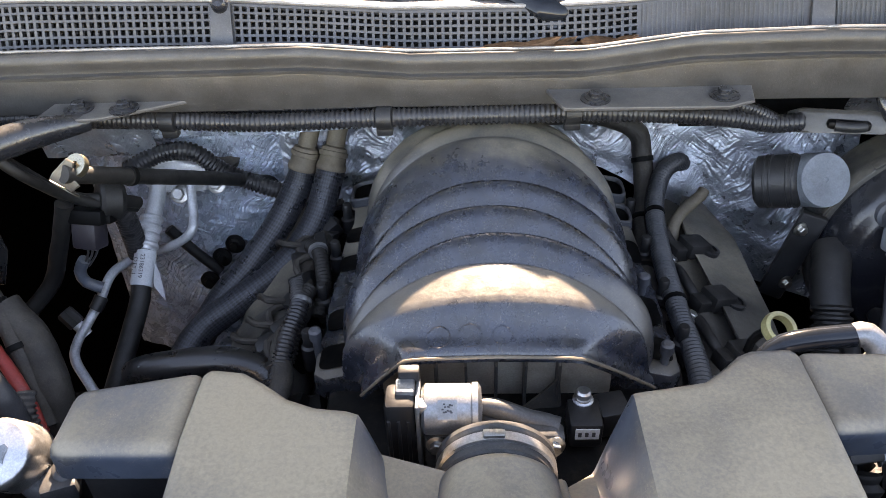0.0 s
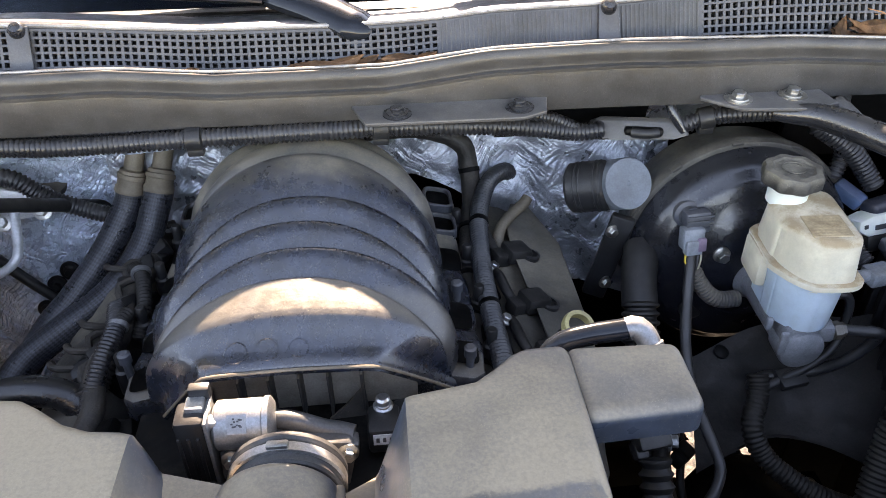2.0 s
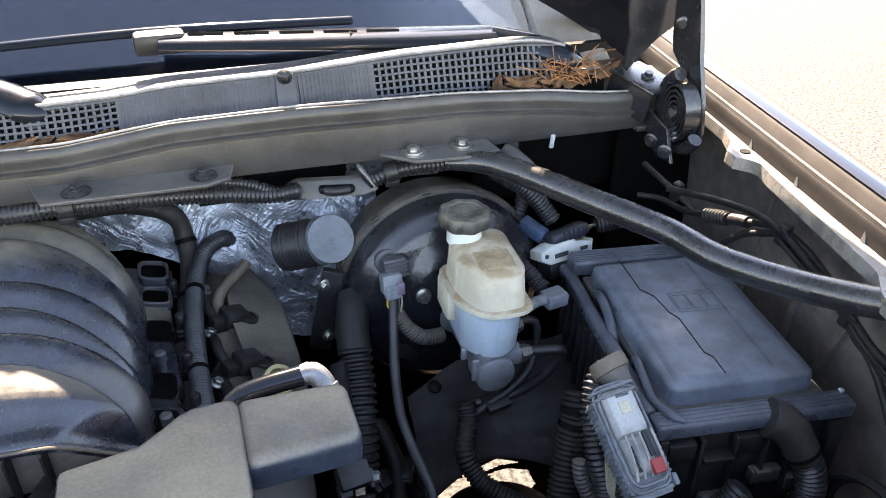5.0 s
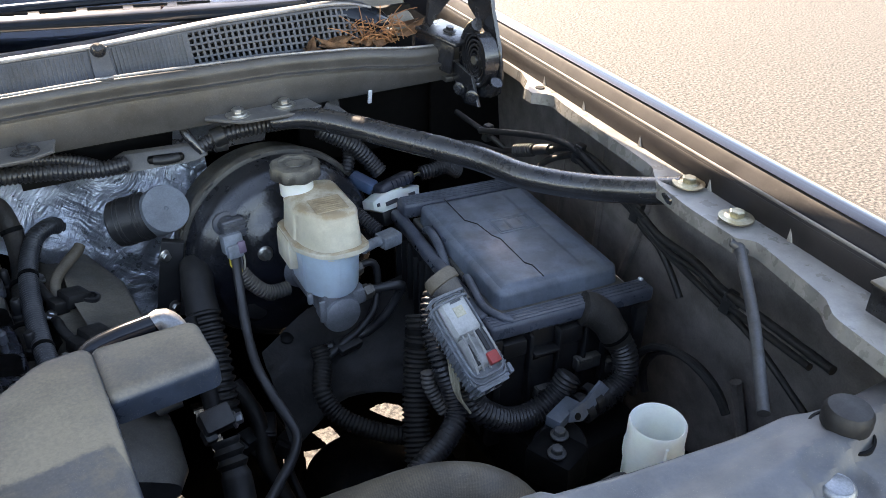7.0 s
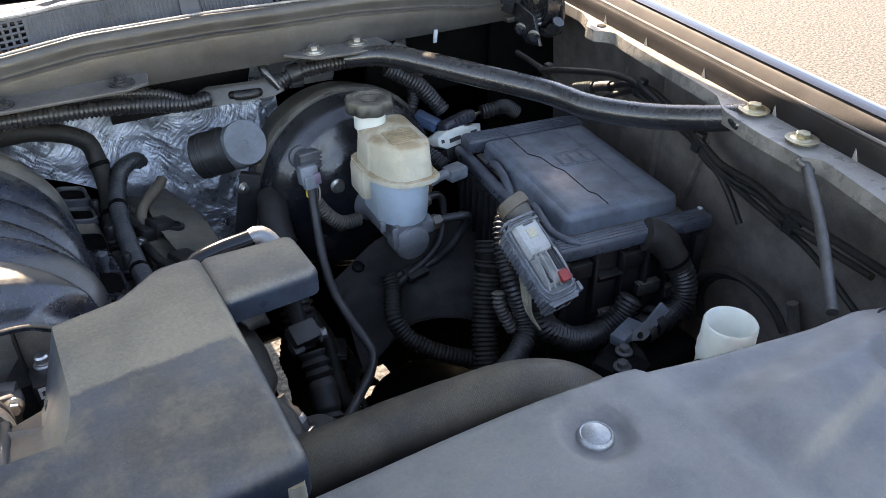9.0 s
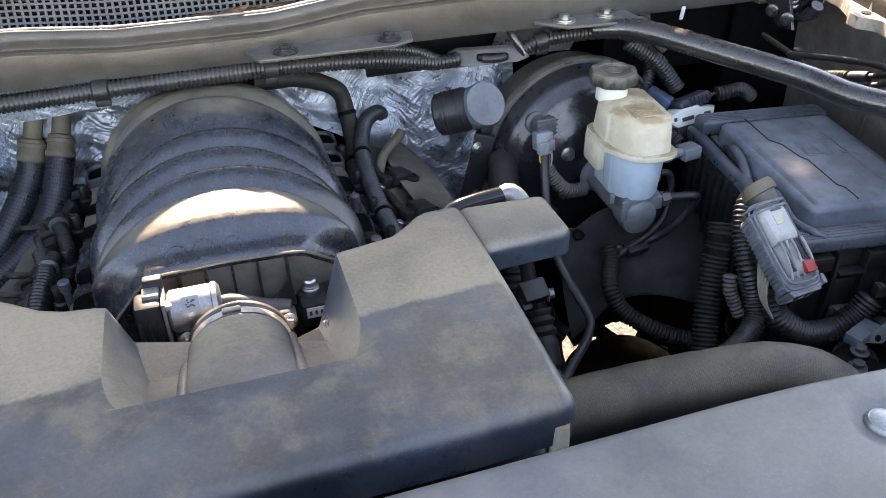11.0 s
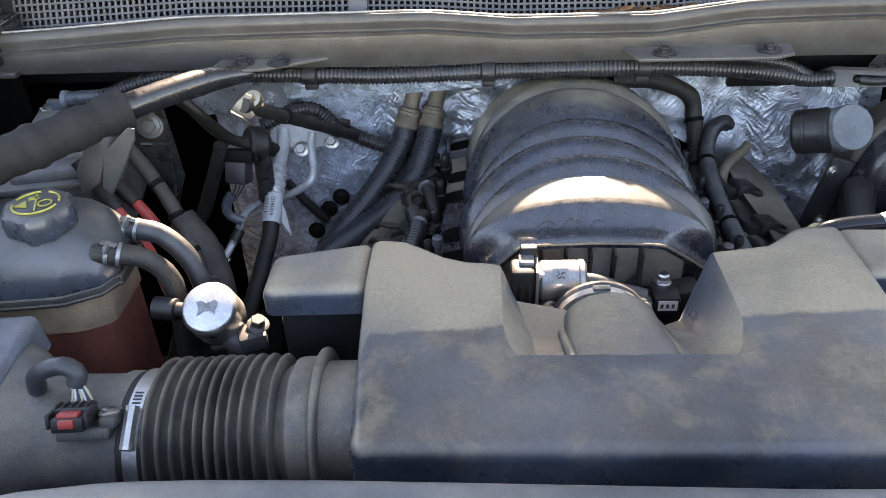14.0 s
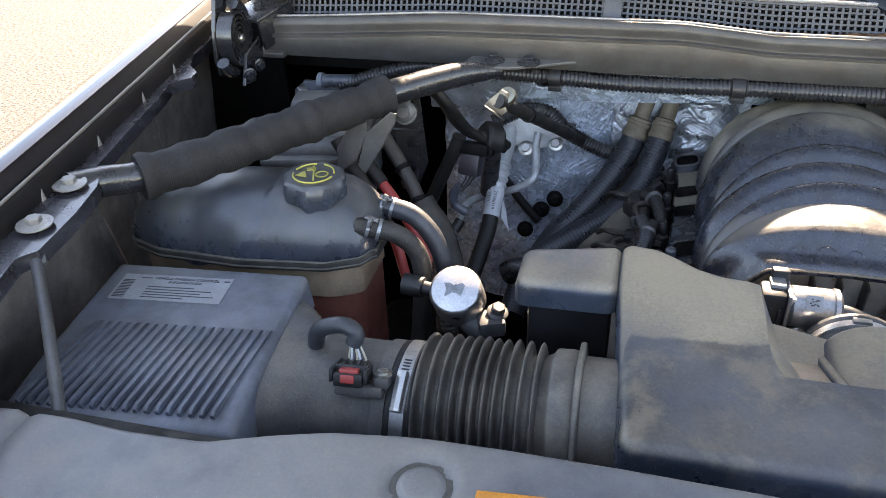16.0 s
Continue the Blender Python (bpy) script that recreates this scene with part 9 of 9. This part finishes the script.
def battery_side():
    ob = thing("battery_junction_box", "dusty grey battery cover box with stepped lid", "battery", (-0.60, 0.70, 1.05))
    R = Matrix.Translation((-0.610, 0.699, 0)) @ Matrix.Rotation(radians(12), 4, "Z") @ Matrix.Diagonal((1.22, 1, 1, 1))

    def tr(bm):
        bmesh.ops.transform(bm, matrix=R, verts=bm.verts)
        return bm
    for nm, c, sz, bev, tp, m, lb in (("case", (0, 0, 1.075), (0.112, 0.160, 0.085), 0.006, 1.0, PL_BATT, "grey case"), ("case_rim", (0, 0, 1.1185), (0.122, 0.170, 0.010), 0.003, 1.0, PL_BATT, ""), ("lid", (0.004, 0.004, 1.131), (0.106, 0.156, 0.018), 0.006, 0.94, PL_BATT, "dusty stepped lid"),
                                      ("lid_step", (0.010, 0.012, 1.144), (0.084, 0.128, 0.012), 0.004, 0.92, PL_BATT, ""), ("terminal_cover", (0.0, 0.055, 1.152), (0.09, 0.045, 0.014), 0.004, 0.9, PL_BATT, "pale terminal cover")):
        bm = mk()
        box(bm, c, sz, (0, 0, 0), bev, 2, tp)
        part(nm, bm, m, tr(bm) and ob, lb)
    for x in (-0.03, 0.0, 0.03):
        bm = mk()
        box(bm, (x, -0.0805, 1.085), (0.004, 0.004, 0.05), (0, 0, 0), 0.001)
        part("case_rib", bm, PL_BATT, tr(bm) and ob)
    br = thing("harness_bracket", "dusty angled steel bracket beside the battery box", "bracket", (-0.515, 0.60, 1.13))
    for pts, d in (([(-0.510, 0.604, 1.1965), (-0.5285, 0.604, 1.1914), (-0.551, 0.60, 1.1517), (-0.5516, 0.597, 1.1227), (-0.543, 0.596, 1.1243), (-0.5255, 0.598, 1.1372), (-0.5083, 0.598, 1.1778)], (0.001, -0.004, 0.002)),
                   ([(-0.5083, 0.598, 1.1778), (-0.4777, 0.606, 1.2035), (-0.4706, 0.606, 1.202), (-0.473, 0.606, 1.1889), (-0.4924, 0.602, 1.1544), (-0.514, 0.596, 1.1213), (-0.5215, 0.594, 1.133)], (-0.001, -0.004, 0.001))):
        bm = mk()
        prism(bm, pts, d, 0.001)
        part("plate", bm, PLATE, br, "dusty folded plate")
    # hose stub and bolt behind the box
    st = thing("vent_hose_stub", "slate grey vent hose stub behind the battery box", "hose", (-0.62, 0.80, 1.16))
    bm = mk()
    tube(bm, [(-0.652, 0.80, 1.160), (-0.62, 0.80, 1.162), (-0.59, 0.802, 1.163), (-0.55, 0.81, 1.168), (-0.50, 0.83, 1.17)], 0.0095, 14)
    part("hose", bm, SLATE, st)
    bm = mk()
    lathe(bm, (-0.653, 0.80, 1.160), (1, 0, 0), [(0.0095, -0.002), (0.0118, -0.001), (0.0118, 0.006), (0.0095, 0.007)], 20)
    part("end_ring", bm, PL_LID, st, "pale end ring")
    bm = mk()
    bolt(bm, (-0.681, 0.80, 1.140), (-0.5, -0.7, 0.2), 0.0085, 0.012)
    whole("battery_tray_bolt", bm, STEEL, "dull steel bolt behind the battery box", "bolt")
    bm = mk()
    box(bm, (-0.64, 0.806, 1.140), (0.085, 0.012, 0.028), (0, 6, 3), 0.003)
    whole("battery_hold_down", bm, PL_BOX, "grey hold-down bar behind the battery box", "bracket")
    bb = thing("battery_bracket", "black steel bracket with large flanged bolt", "bracket", (-0.478, 0.67, 1.1))
    bm = mk()
    prism(bm, [(-0.505, 0.672, 1.20), (-0.46, 0.668, 1.205), (-0.45, 0.66, 1.11), (-0.465, 0.655, 1.07), (-0.485, 0.655, 1.07), (-0.505, 0.662, 1.12)], (0, 0.004, 0), 0.001)
    part("plate", bm, PAINT_BLK, bb)
    bm = mk()
    prism(bm, [(-0.499, 0.6705, 1.155), (-0.458, 0.667, 1.155), (-0.463, 0.657, 1.085), (-0.482, 0.657, 1.085)], (0, -0.006, 0), 0.002)
    part("raised_rib", bm, PAINT_BLK, bb)
    bm = mk()
    lathe(bm, (-0.48, 0.667, 1.178), (0.1, -1, 0.25), [(0.0165, 0), (0.0165, 0.003), (0.0, 0.004)], 24)
    bolt(bm, (-0.48, 0.664, 1.179), (0.1, -1, 0.25), 0.009, 0.009)
    part("bolt", bm, ALU_DULL, bb, "large dull bolt")
    loom("taped_harness", [(-0.515, 0.665, 1.15), (-0.506, 0.66, 1.139), (-0.484, 0.645, 1.115), (-0.456, 0.62, 1.084), (-0.432, 0.59, 1.048), (-0.413, 0.565, 1.014), (-0.398, 0.54, 0.98)], 0.0095, "dusty tape-wrapped battery harness beside the tank", 0, 0, TAPE, category="wiring harness", bands=(0.25, 0.45, 0.65))
    for pts in ([(-0.534, 0.612, 1.114), (-0.515, 0.60, 1.09), (-0.492, 0.585, 1.067), (-0.469, 0.56, 1.046), (-0.45, 0.54, 1.0)],
                [(-0.519, 0.63, 1.108), (-0.496, 0.615, 1.092), (-0.474, 0.60, 1.073), (-0.448, 0.58, 1.049), (-0.416, 0.55, 1.024), (-0.40, 0.53, 0.98)]):
        loom("battery_cable", pts, 0.0068, "red insulated battery cable", 0, 0, RED, category="cable")
        bm = mk()
        p, q = Vector(pts[0]), Vector(pts[1])
        d = (q - p).normalized()
        tube(bm, [p - d * 0.045 + Vector((0, 0, 0.004)), p - d * 0.015, p + d * 0.012, p + d * 0.026], lambda u: 0.0125 - 0.0035 * u, 14, 0.004, lump=0.08)
        whole("cable_boot", bm, RUBBER, "black rubber boot on a battery cable", "cable boot", "cable boots")
    # black engine-side connectors and pipes left of the refrigerant lines
    loom("vacuum_pipe", [(-0.46, 0.70, 1.2), (-0.445, 0.71, 1.185), (-0.428, 0.74, 1.135), (-0.408, 0.755, 1.112), (-0.386, 0.77, 1.102), (-0.367, 0.80, 1.077)], 0.0075, "black pipe beside the bulkhead", 0, 0, RUBBER, category="pipe")
    loom("vacuum_pipe", [(-0.46, 0.69, 1.225), (-0.428, 0.70, 1.177), (-0.41, 0.74, 1.125), (-0.39, 0.765, 1.098), (-0.372, 0.80, 1.07)], 0.006, "black pipe beside the bulkhead", 0, 0, RUBBER, category="pipe")
    bm = mk()
    lathe(bm, (-0.384, 0.775, 1.098), (0.75, 0.5, -0.3), [(0.02, -0.016), (0.024, -0.012), (0.024, 0.006), (0.018, 0.012)], 24)
    whole("rubber_grommet", bm, RUBBER, "black rubber grommet round the pipes", "grommet")
    pg = thing("pressure_switch_plug", "black and violet switch connector", "connector", (-0.455, 0.76, 1.03))
    bm = mk()
    box(bm, (-0.410, 0.75, 1.068), (0.032, 0.026, 0.034), (-20, 0, -12), 0.004)
    part("plug", bm, mat("violet_black_plastic", (0.018, 0.016, 0.024), 0.45, dust=0.25), pg)
    bm = mk()
    box(bm, (-0.405, 0.755, 1.09), (0.044, 0.028, 0.018), (-20, 0, -8), 0.004)
    box(bm, (-0.384, 0.754, 1.086), (0.012, 0.016, 0.01), (-20, 0, -8), 0.002)
    part("carrier", bm, PL_DARK, pg)
    for k in range(3):
        bm = mk()
        tube(bm, [(-0.416 + 0.006 * k, 0.748, 1.055), (-0.42 + 0.005 * k, 0.748, 1.04), (-0.432 + 0.003 * k, 0.75, 1.02)], 0.0014, 5)
        part("wire", bm, INK, pg)
    loom("wiring_loom", [(-0.427, 0.75, 1.11), (-0.434, 0.75, 1.09), (-0.455, 0.75, 1.043), (-0.475, 0.745, 1.0), (-0.505, 0.72, 0.97)], 0.010, "smooth black pipe by the bulkhead", 0, 0, RUBBER)
    loom("bracket_strap", [(-0.428, 0.75, 1.03), (-0.438, 0.75, 1.015), (-0.437, 0.75, 0.997), (-0.42, 0.752, 0.985)], 0.007, "dull curved loom strap", 0, 0, PL_BOX, category="strap")
    loom("wiring_loom", [(-0.395, 0.79, 1.075), (-0.390, 0.80, 1.061), (-0.395, 0.815, 1.02), (-0.40, 0.825, 0.98)], 0.0125, "black corrugated loom by the bulkhead", 0.002, 0.0055)
    loom("wiring_loom", [(-0.40, 0.86, 1.085), (-0.36, 0.875, 1.10), (-0.32, 0.88, 1.10), (-0.29, 0.885, 1.07), (-0.25, 0.89, 1.045), (-0.21, 0.89, 1.03)], 0.011, "black corrugated loom behind the pipes", 0.0018, 0.005)
    loom("taped_harness", [(-0.45, 0.62, 1.07), (-0.42, 0.60, 1.04), (-0.40, 0.57, 1.0), (-0.395, 0.54, 0.93)], 0.018, "tape-wrapped harness by the coolant hoses", 0, 0, TAPE, category="wiring harness")
    loom("ribbed_hose", [(-0.395, 0.52, 1.05), (-0.39, 0.50, 1.03), (-0.375, 0.48, 0.98)], 0.014, "ribbed grey rubber hose", 0.002, 0.006, RUBBER_DUSTY, category="hose")
    bm = mk()
    box(bm, (-0.45, 0.66, 0.76), (0.18, 0.16, 0.16), (0, 0, 10), 0.03)
    whole("heater_housing", bm, DARK, "dark housing low in the bay", "housing")
    bm = mk()
    tube(bm, [(-0.33, 0.605, 0.985), (-0.314, 0.602, 0.995), (-0.27, 0.60, 1.005), (-0.228, 0.60, 1.008), (-0.195, 0.595, 1.0), (-0.18, 0.585, 0.98), (-0.18, 0.575, 0.94)], 0.0165, 18)
    whole("coolant_elbow", bm, PAINT_BLK, "black rubber coolant elbow", "hose")
    # harness and plugs beside the intake
    loom("taped_harness", [(-0.15, 0.86, 1.0), (-0.155, 0.80, 1.005), (-0.165, 0.74, 1.01), (-0.158, 0.68, 1.012), (-0.172, 0.62, 1.01), (-0.165, 0.57, 1.0), (-0.18, 0.53, 0.98)], 0.012, "loose taped injector harness beside the intake", 0, 0, TAPE, category="wiring harness")
    loom("wiring_loom", [(-0.165, 0.70, 1.03), (-0.158, 0.66, 1.03), (-0.165, 0.62, 1.02), (-0.17, 0.575, 1.0), (-0.168, 0.54, 0.98)], 0.0095, "short corrugated conduit beside the intake", 0.0016, 0.0045)
    rr = random.Random(7)
    for k, (x, y, z) in enumerate(((-0.178, 0.60, 1.0), (-0.19, 0.66, 0.99), (-0.165, 0.72, 1.015), (-0.175, 0.78, 1.0), (-0.15, 0.84, 1.01))):
        pg = thing("injector_plug", "small black injector plug with wire", "connector", (x, y, z), "injector plugs")
        bm = mk()
        box(bm, (x, y, z), (0.022, 0.03, 0.022), (rr.uniform(-30, 10), rr.uniform(-30, 30), rr.uniform(-40, 40)), 0.004)
        box(bm, (x + 0.004, y - 0.016, z - 0.004), (0.014, 0.016, 0.014), (rr.uniform(-30, 10), 10, rr.uniform(-40, 40)), 0.003)
        part("plug", bm, PL_BLACK, pg)
        bm = mk()
        tube(bm, [(x, y, z), (x - 0.01, y + 0.025, z + 0.01), (x + 0.012, y + 0.045, z + 0.008)], 0.0045, 8, lump=0.15)
        part("wire", bm, TAPE, pg)
    bm = mk()
    box(bm, (-0.20, 0.622, 0.985), (0.014, 0.018, 0.012), (0, 20, 30), 0.002)
    whole("red_lock_clip", bm, RED, "small dark red lock clip", "connector")
    for pts in ([(-0.163, 0.775, 1.028), (-0.150, 0.757, 1.033), (-0.143, 0.735, 1.030), (-0.138, 0.705, 1.02), (-0.142, 0.675, 1.003)], [(-0.150, 0.69, 1.03), (-0.156, 0.668, 1.03), (-0.158, 0.638, 1.02), (-0.164, 0.61, 1.005), (-0.175, 0.58, 0.99)]):
        lo = loom("injector_conduit", pts, 0.0082, "grimy split conduit with a pale ring clamp", 0.002, 0.0046, GRIMY, category="conduit")
        bm = mk()
        p, q = Vector(pts[1]), Vector(pts[2])
        lathe(bm, p, q - p, [(0.0085, -0.003), (0.0115, -0.0028), (0.0118, 0.0), (0.0115, 0.0028), (0.0085, 0.003)], 20, False)
        part("ring_clamp", bm, ALU_MOTOR, lo, "pale ring clamp")
    for k, (x, y, z, a) in enumerate(((-0.192, 0.642, 0.992, 20), (-0.205, 0.617, 0.985, -15), (-0.175, 0.655, 1.004, 40), (-0.172, 0.70, 1.0, -30), (-0.168, 0.80, 1.005, 15))):
        cn = thing("coil_connector", "grimy black coil connector beside the intake", "connector", (x, y, z), "coil connectors")
        bm = mk()
        box(bm, (x, y, z), (0.030, 0.020, 0.018), (15, -12, a), 0.003)
        box(bm, (x + 0.014 * math.cos(radians(a)), y + 0.014 * math.sin(radians(a)), z + 0.004), (0.014, 0.024, 0.022), (15, -12, a), 0.003)
        part("shell", bm, PL_BLACK, cn)
        bm = mk()
        tube(bm, [(x - 0.012, y, z + 0.004), (x - 0.03, y - 0.004, z + 0.010), (x - 0.042, y + 0.012, z + 0.002), (x - 0.05, y + 0.03, z - 0.014)], 0.004, 8, 0.005, lump=0.15)
        part("lead", bm, TAPE, cn, "taped lead")
    # retaining studs on both sides of the intake
    for x, y in ((0.217, 0.575), (0.214, 0.68), (-0.128, 0.60)):
        st = thing("intake_stud", "slim dark retaining stud beside the intake", "stud", (x, y, 0.99), "intake studs")
        bm = mk()
        lathe(bm, (x, y, 0.985), (0, -0.05, 1), [(0.0095, 0), (0.0095, 0.004), (0.006, 0.006), (0.006, 0.012), (0.0042, 0.014), (0.0042, 0.055), (0.0065, 0.057), (0.0065, 0.068), (0.004, 0.070), (0, 0.070)], 16)
        part("stud", bm, PL_GREY_DARK, st)


battery_side()

# ---- windscreen ----
def windscreen():
    bm = mk()

    def f(u, v):
        x = CX - 0.72 + 1.44 * u
        b = 0.04 * (2 * u - 1) ** 2
        return (x * (1 - 0.0 * v), 0.90 + b + 0.95 * v, 1.276 + 0.55 * v)
    sheet(bm, f, 24, 12, 0.005, (0, -0.5, 0.87))
    g = tagged(part("windscreen", bm, GLASS), "tinted windscreen with sky reflections", "windscreen", kind="structure")
    g.visible_shadow = False
    # the upright back end is added to stand for the dark cab interior
    bm = mk()
    sheet(bm, lambda u, v: (CX - 0.80 + 1.60 * u, 0.90 + (1.3 * v if v < 0.8 else 1.1), 1.20 + (0.05 * v if v < 0.8 else 0.04 + 3.5 * (v - 0.8))), 6, 10, 0.01)
    tagged(part("dashboard", bm, DASH), "dark dashboard top and upright back behind the windscreen", "dashboard", kind="structure")
    bm = mk()
    sheet(bm, lambda u, v: (CX - 0.74 + 1.48 * u, 0.872 + 0.05 * v + 0.03 * (2 * u - 1) ** 2, 1.283 + 0.004 * v), 30, 3, 0.006)
    tagged(part("windscreen_seal", bm, PL_SHROUD), "black rubber seal along the windscreen foot", "seal", kind="structure")
    # pillar foot at the driver's corner
    ob = thing("windscreen_pillar", "painted windscreen pillar foot with pine straw", "pillar", (0.80, 0.9, 1.3))
    bm = mk()
    prism(bm, [(0.76, 0.90, 1.24), (0.86, 0.88, 1.24), (0.87, 1.0, 1.30), (0.82, 1.5, 1.60), (0.78, 1.5, 1.60), (0.775, 1.0, 1.31)], (0, 0, 0.03), 0.006)
    part("pillar", bm, PILLAR, ob)


windscreen()


def wiper(hub, elbow, tip, b0, b1):
    ob = thing("windscreen_wiper", "black windscreen wiper arm and blade", "wiper", hub, "windscreen wipers")
    H, E, T = Vector(hub), Vector(elbow), Vector(tip)
    bm = mk()
    lathe(bm, H, (0, -0.3, 1), [(0.020, -0.014), (0.021, -0.002), (0.016, 0.004), (0.0, 0.006)], 24)
    tube(bm, [H + Vector((0.018, -0.012, 0.002)), H + Vector((0.004, -0.002, 0.006)), H * 0.6 + E * 0.4 + Vector((0, 0, 0.008)), E], lambda u: (0.028 - 0.002 * u) * min(1.0, (u / 0.16 + 0.01) ** 0.5), 16, 0.004, flat=0.55)
    part("arm_head", bm, ARM, ob, "glossy black arm head")
    bm = mk()
    tube(bm, [E, E * 0.5 + T * 0.5, T], lambda u: 0.038 - 0.008 * u, 18, 0.01, flat=0.3)
    part("arm", bm, ARM, ob)
    d = T - E
    for k in range(5):
        p = E + d * (0.3 + 0.13 * k) + Vector((0, -0.002, 0.0095))
        bm = mk()
        tube(bm, [p, p + d * 0.05, p + d * 0.1], 0.003, 6, 0.02)
        part("arm_slot", bm, DARK, ob)
    bm = mk()
    P, Q = Vector(b0), Vector(b1)
    tube(bm, [P, P * 0.5 + Q * 0.5 + Vector((0, 0, 0.006)), Q], 0.008, 10, 0.02, flat=0.7)
    blade = part("blade", bm, ARM, ob, "rubber wiper blade")
    bm = mk()
    box(bm, T, (0.06, 0.028, 0.026), (0, 0, 4), 0.006)
    part("joint", bm, PL_BLACK, ob)


wiper((0.122, 0.852, 1.276), (0.018, 0.92, 1.306), (-0.44, 0.93, 1.34), (-0.65, 0.965, 1.345), (-0.20, 0.945, 1.34))
wiper((0.770, 0.842, 1.280), (0.681, 0.89, 1.310), (0.265, 0.925, 1.326), (-0.002, 0.935, 1.328), (0.505, 0.945, 1.330))


def debris():
    rr = random.Random(11)

    def leaf(c, size, turn, tilt):
        bm = mk()
        M = pose(*c, tilt, rr.uniform(-25, 25), turn)
        pts = [(-1, 0), (-0.55, 0.26), (0, 0.36), (0.5, 0.25), (1, 0), (0.5, -0.25), (0, -0.36), (-0.55, -0.26)]
        A = [bm.verts.new(M @ Vector((x * size, y * size, 0.12 * size * (x * x) - 0.25 * size * abs(y)))) for x, y in pts]
        mid = bm.verts.new(M @ Vector((0, 0, 0.05 * size)))
        for i in range(8):
            bm.faces.new((A[i], A[(i + 1) % 8], mid))
        bmesh.ops.solidify(bm, geom=bm.faces[:], thickness=0.0006)
        whole("dry_leaf", bm, LEAF, "curled dry brown leaf in the cowl channel", "leaf", "leaves on the cowl")
    for x, s in ((0.055, 0.012), (0.075, 0.026), (0.10, 0.03), (0.125, 0.022), (0.165, 0.022), (0.19, 0.02), (0.205, 0.012), (-0.055, 0.008), (0.145, 0.015)):
        leaf((x, 0.809, ZL(x) - 0.006 + rr.uniform(0, 0.004)), s, rr.uniform(-20, 20), rr.uniform(20, 50))
    for k in range(34):
        x = 0.66 + 0.17 * rr.random()
        leaf((x, 0.812 + 0.05 * rr.random() * (x > 0.76), 1.252 + 0.022 * rr.random()), rr.uniform(0.012, 0.028), rr.uniform(-60, 60), rr.uniform(0, 50))
    for k in range(6):
        leaf((-0.70 - 0.03 * rr.random(), 0.80 + 0.03 * rr.random(), 1.245 + 0.015 * rr.random()), rr.uniform(0.01, 0.018), rr.uniform(-60, 60), rr.uniform(0, 50))
    leaf((0.50, 0.90, 1.325), 0.014, 40, 30)
    bm = mk()
    for k in range(60):
        c = Vector((0.758 + rr.gauss(0, 0.018), 0.822 + rr.gauss(0, 0.012), 1.268 + abs(rr.gauss(0, 0.014))))
        d = Vector((rr.gauss(0, 1), rr.gauss(0, 0.6), rr.gauss(0.2, 0.6))).normalized() * rr.uniform(0.010, 0.026)
        tube(bm, [c - d, c + Vector((0, 0, 0.004)), c + d], 0.0007, 4, 0.02)
    whole("pine_straw", bm, STRAW, "tangle of dry pine straw in the cowl corner", "pine straw", kind="stuff")


debris()
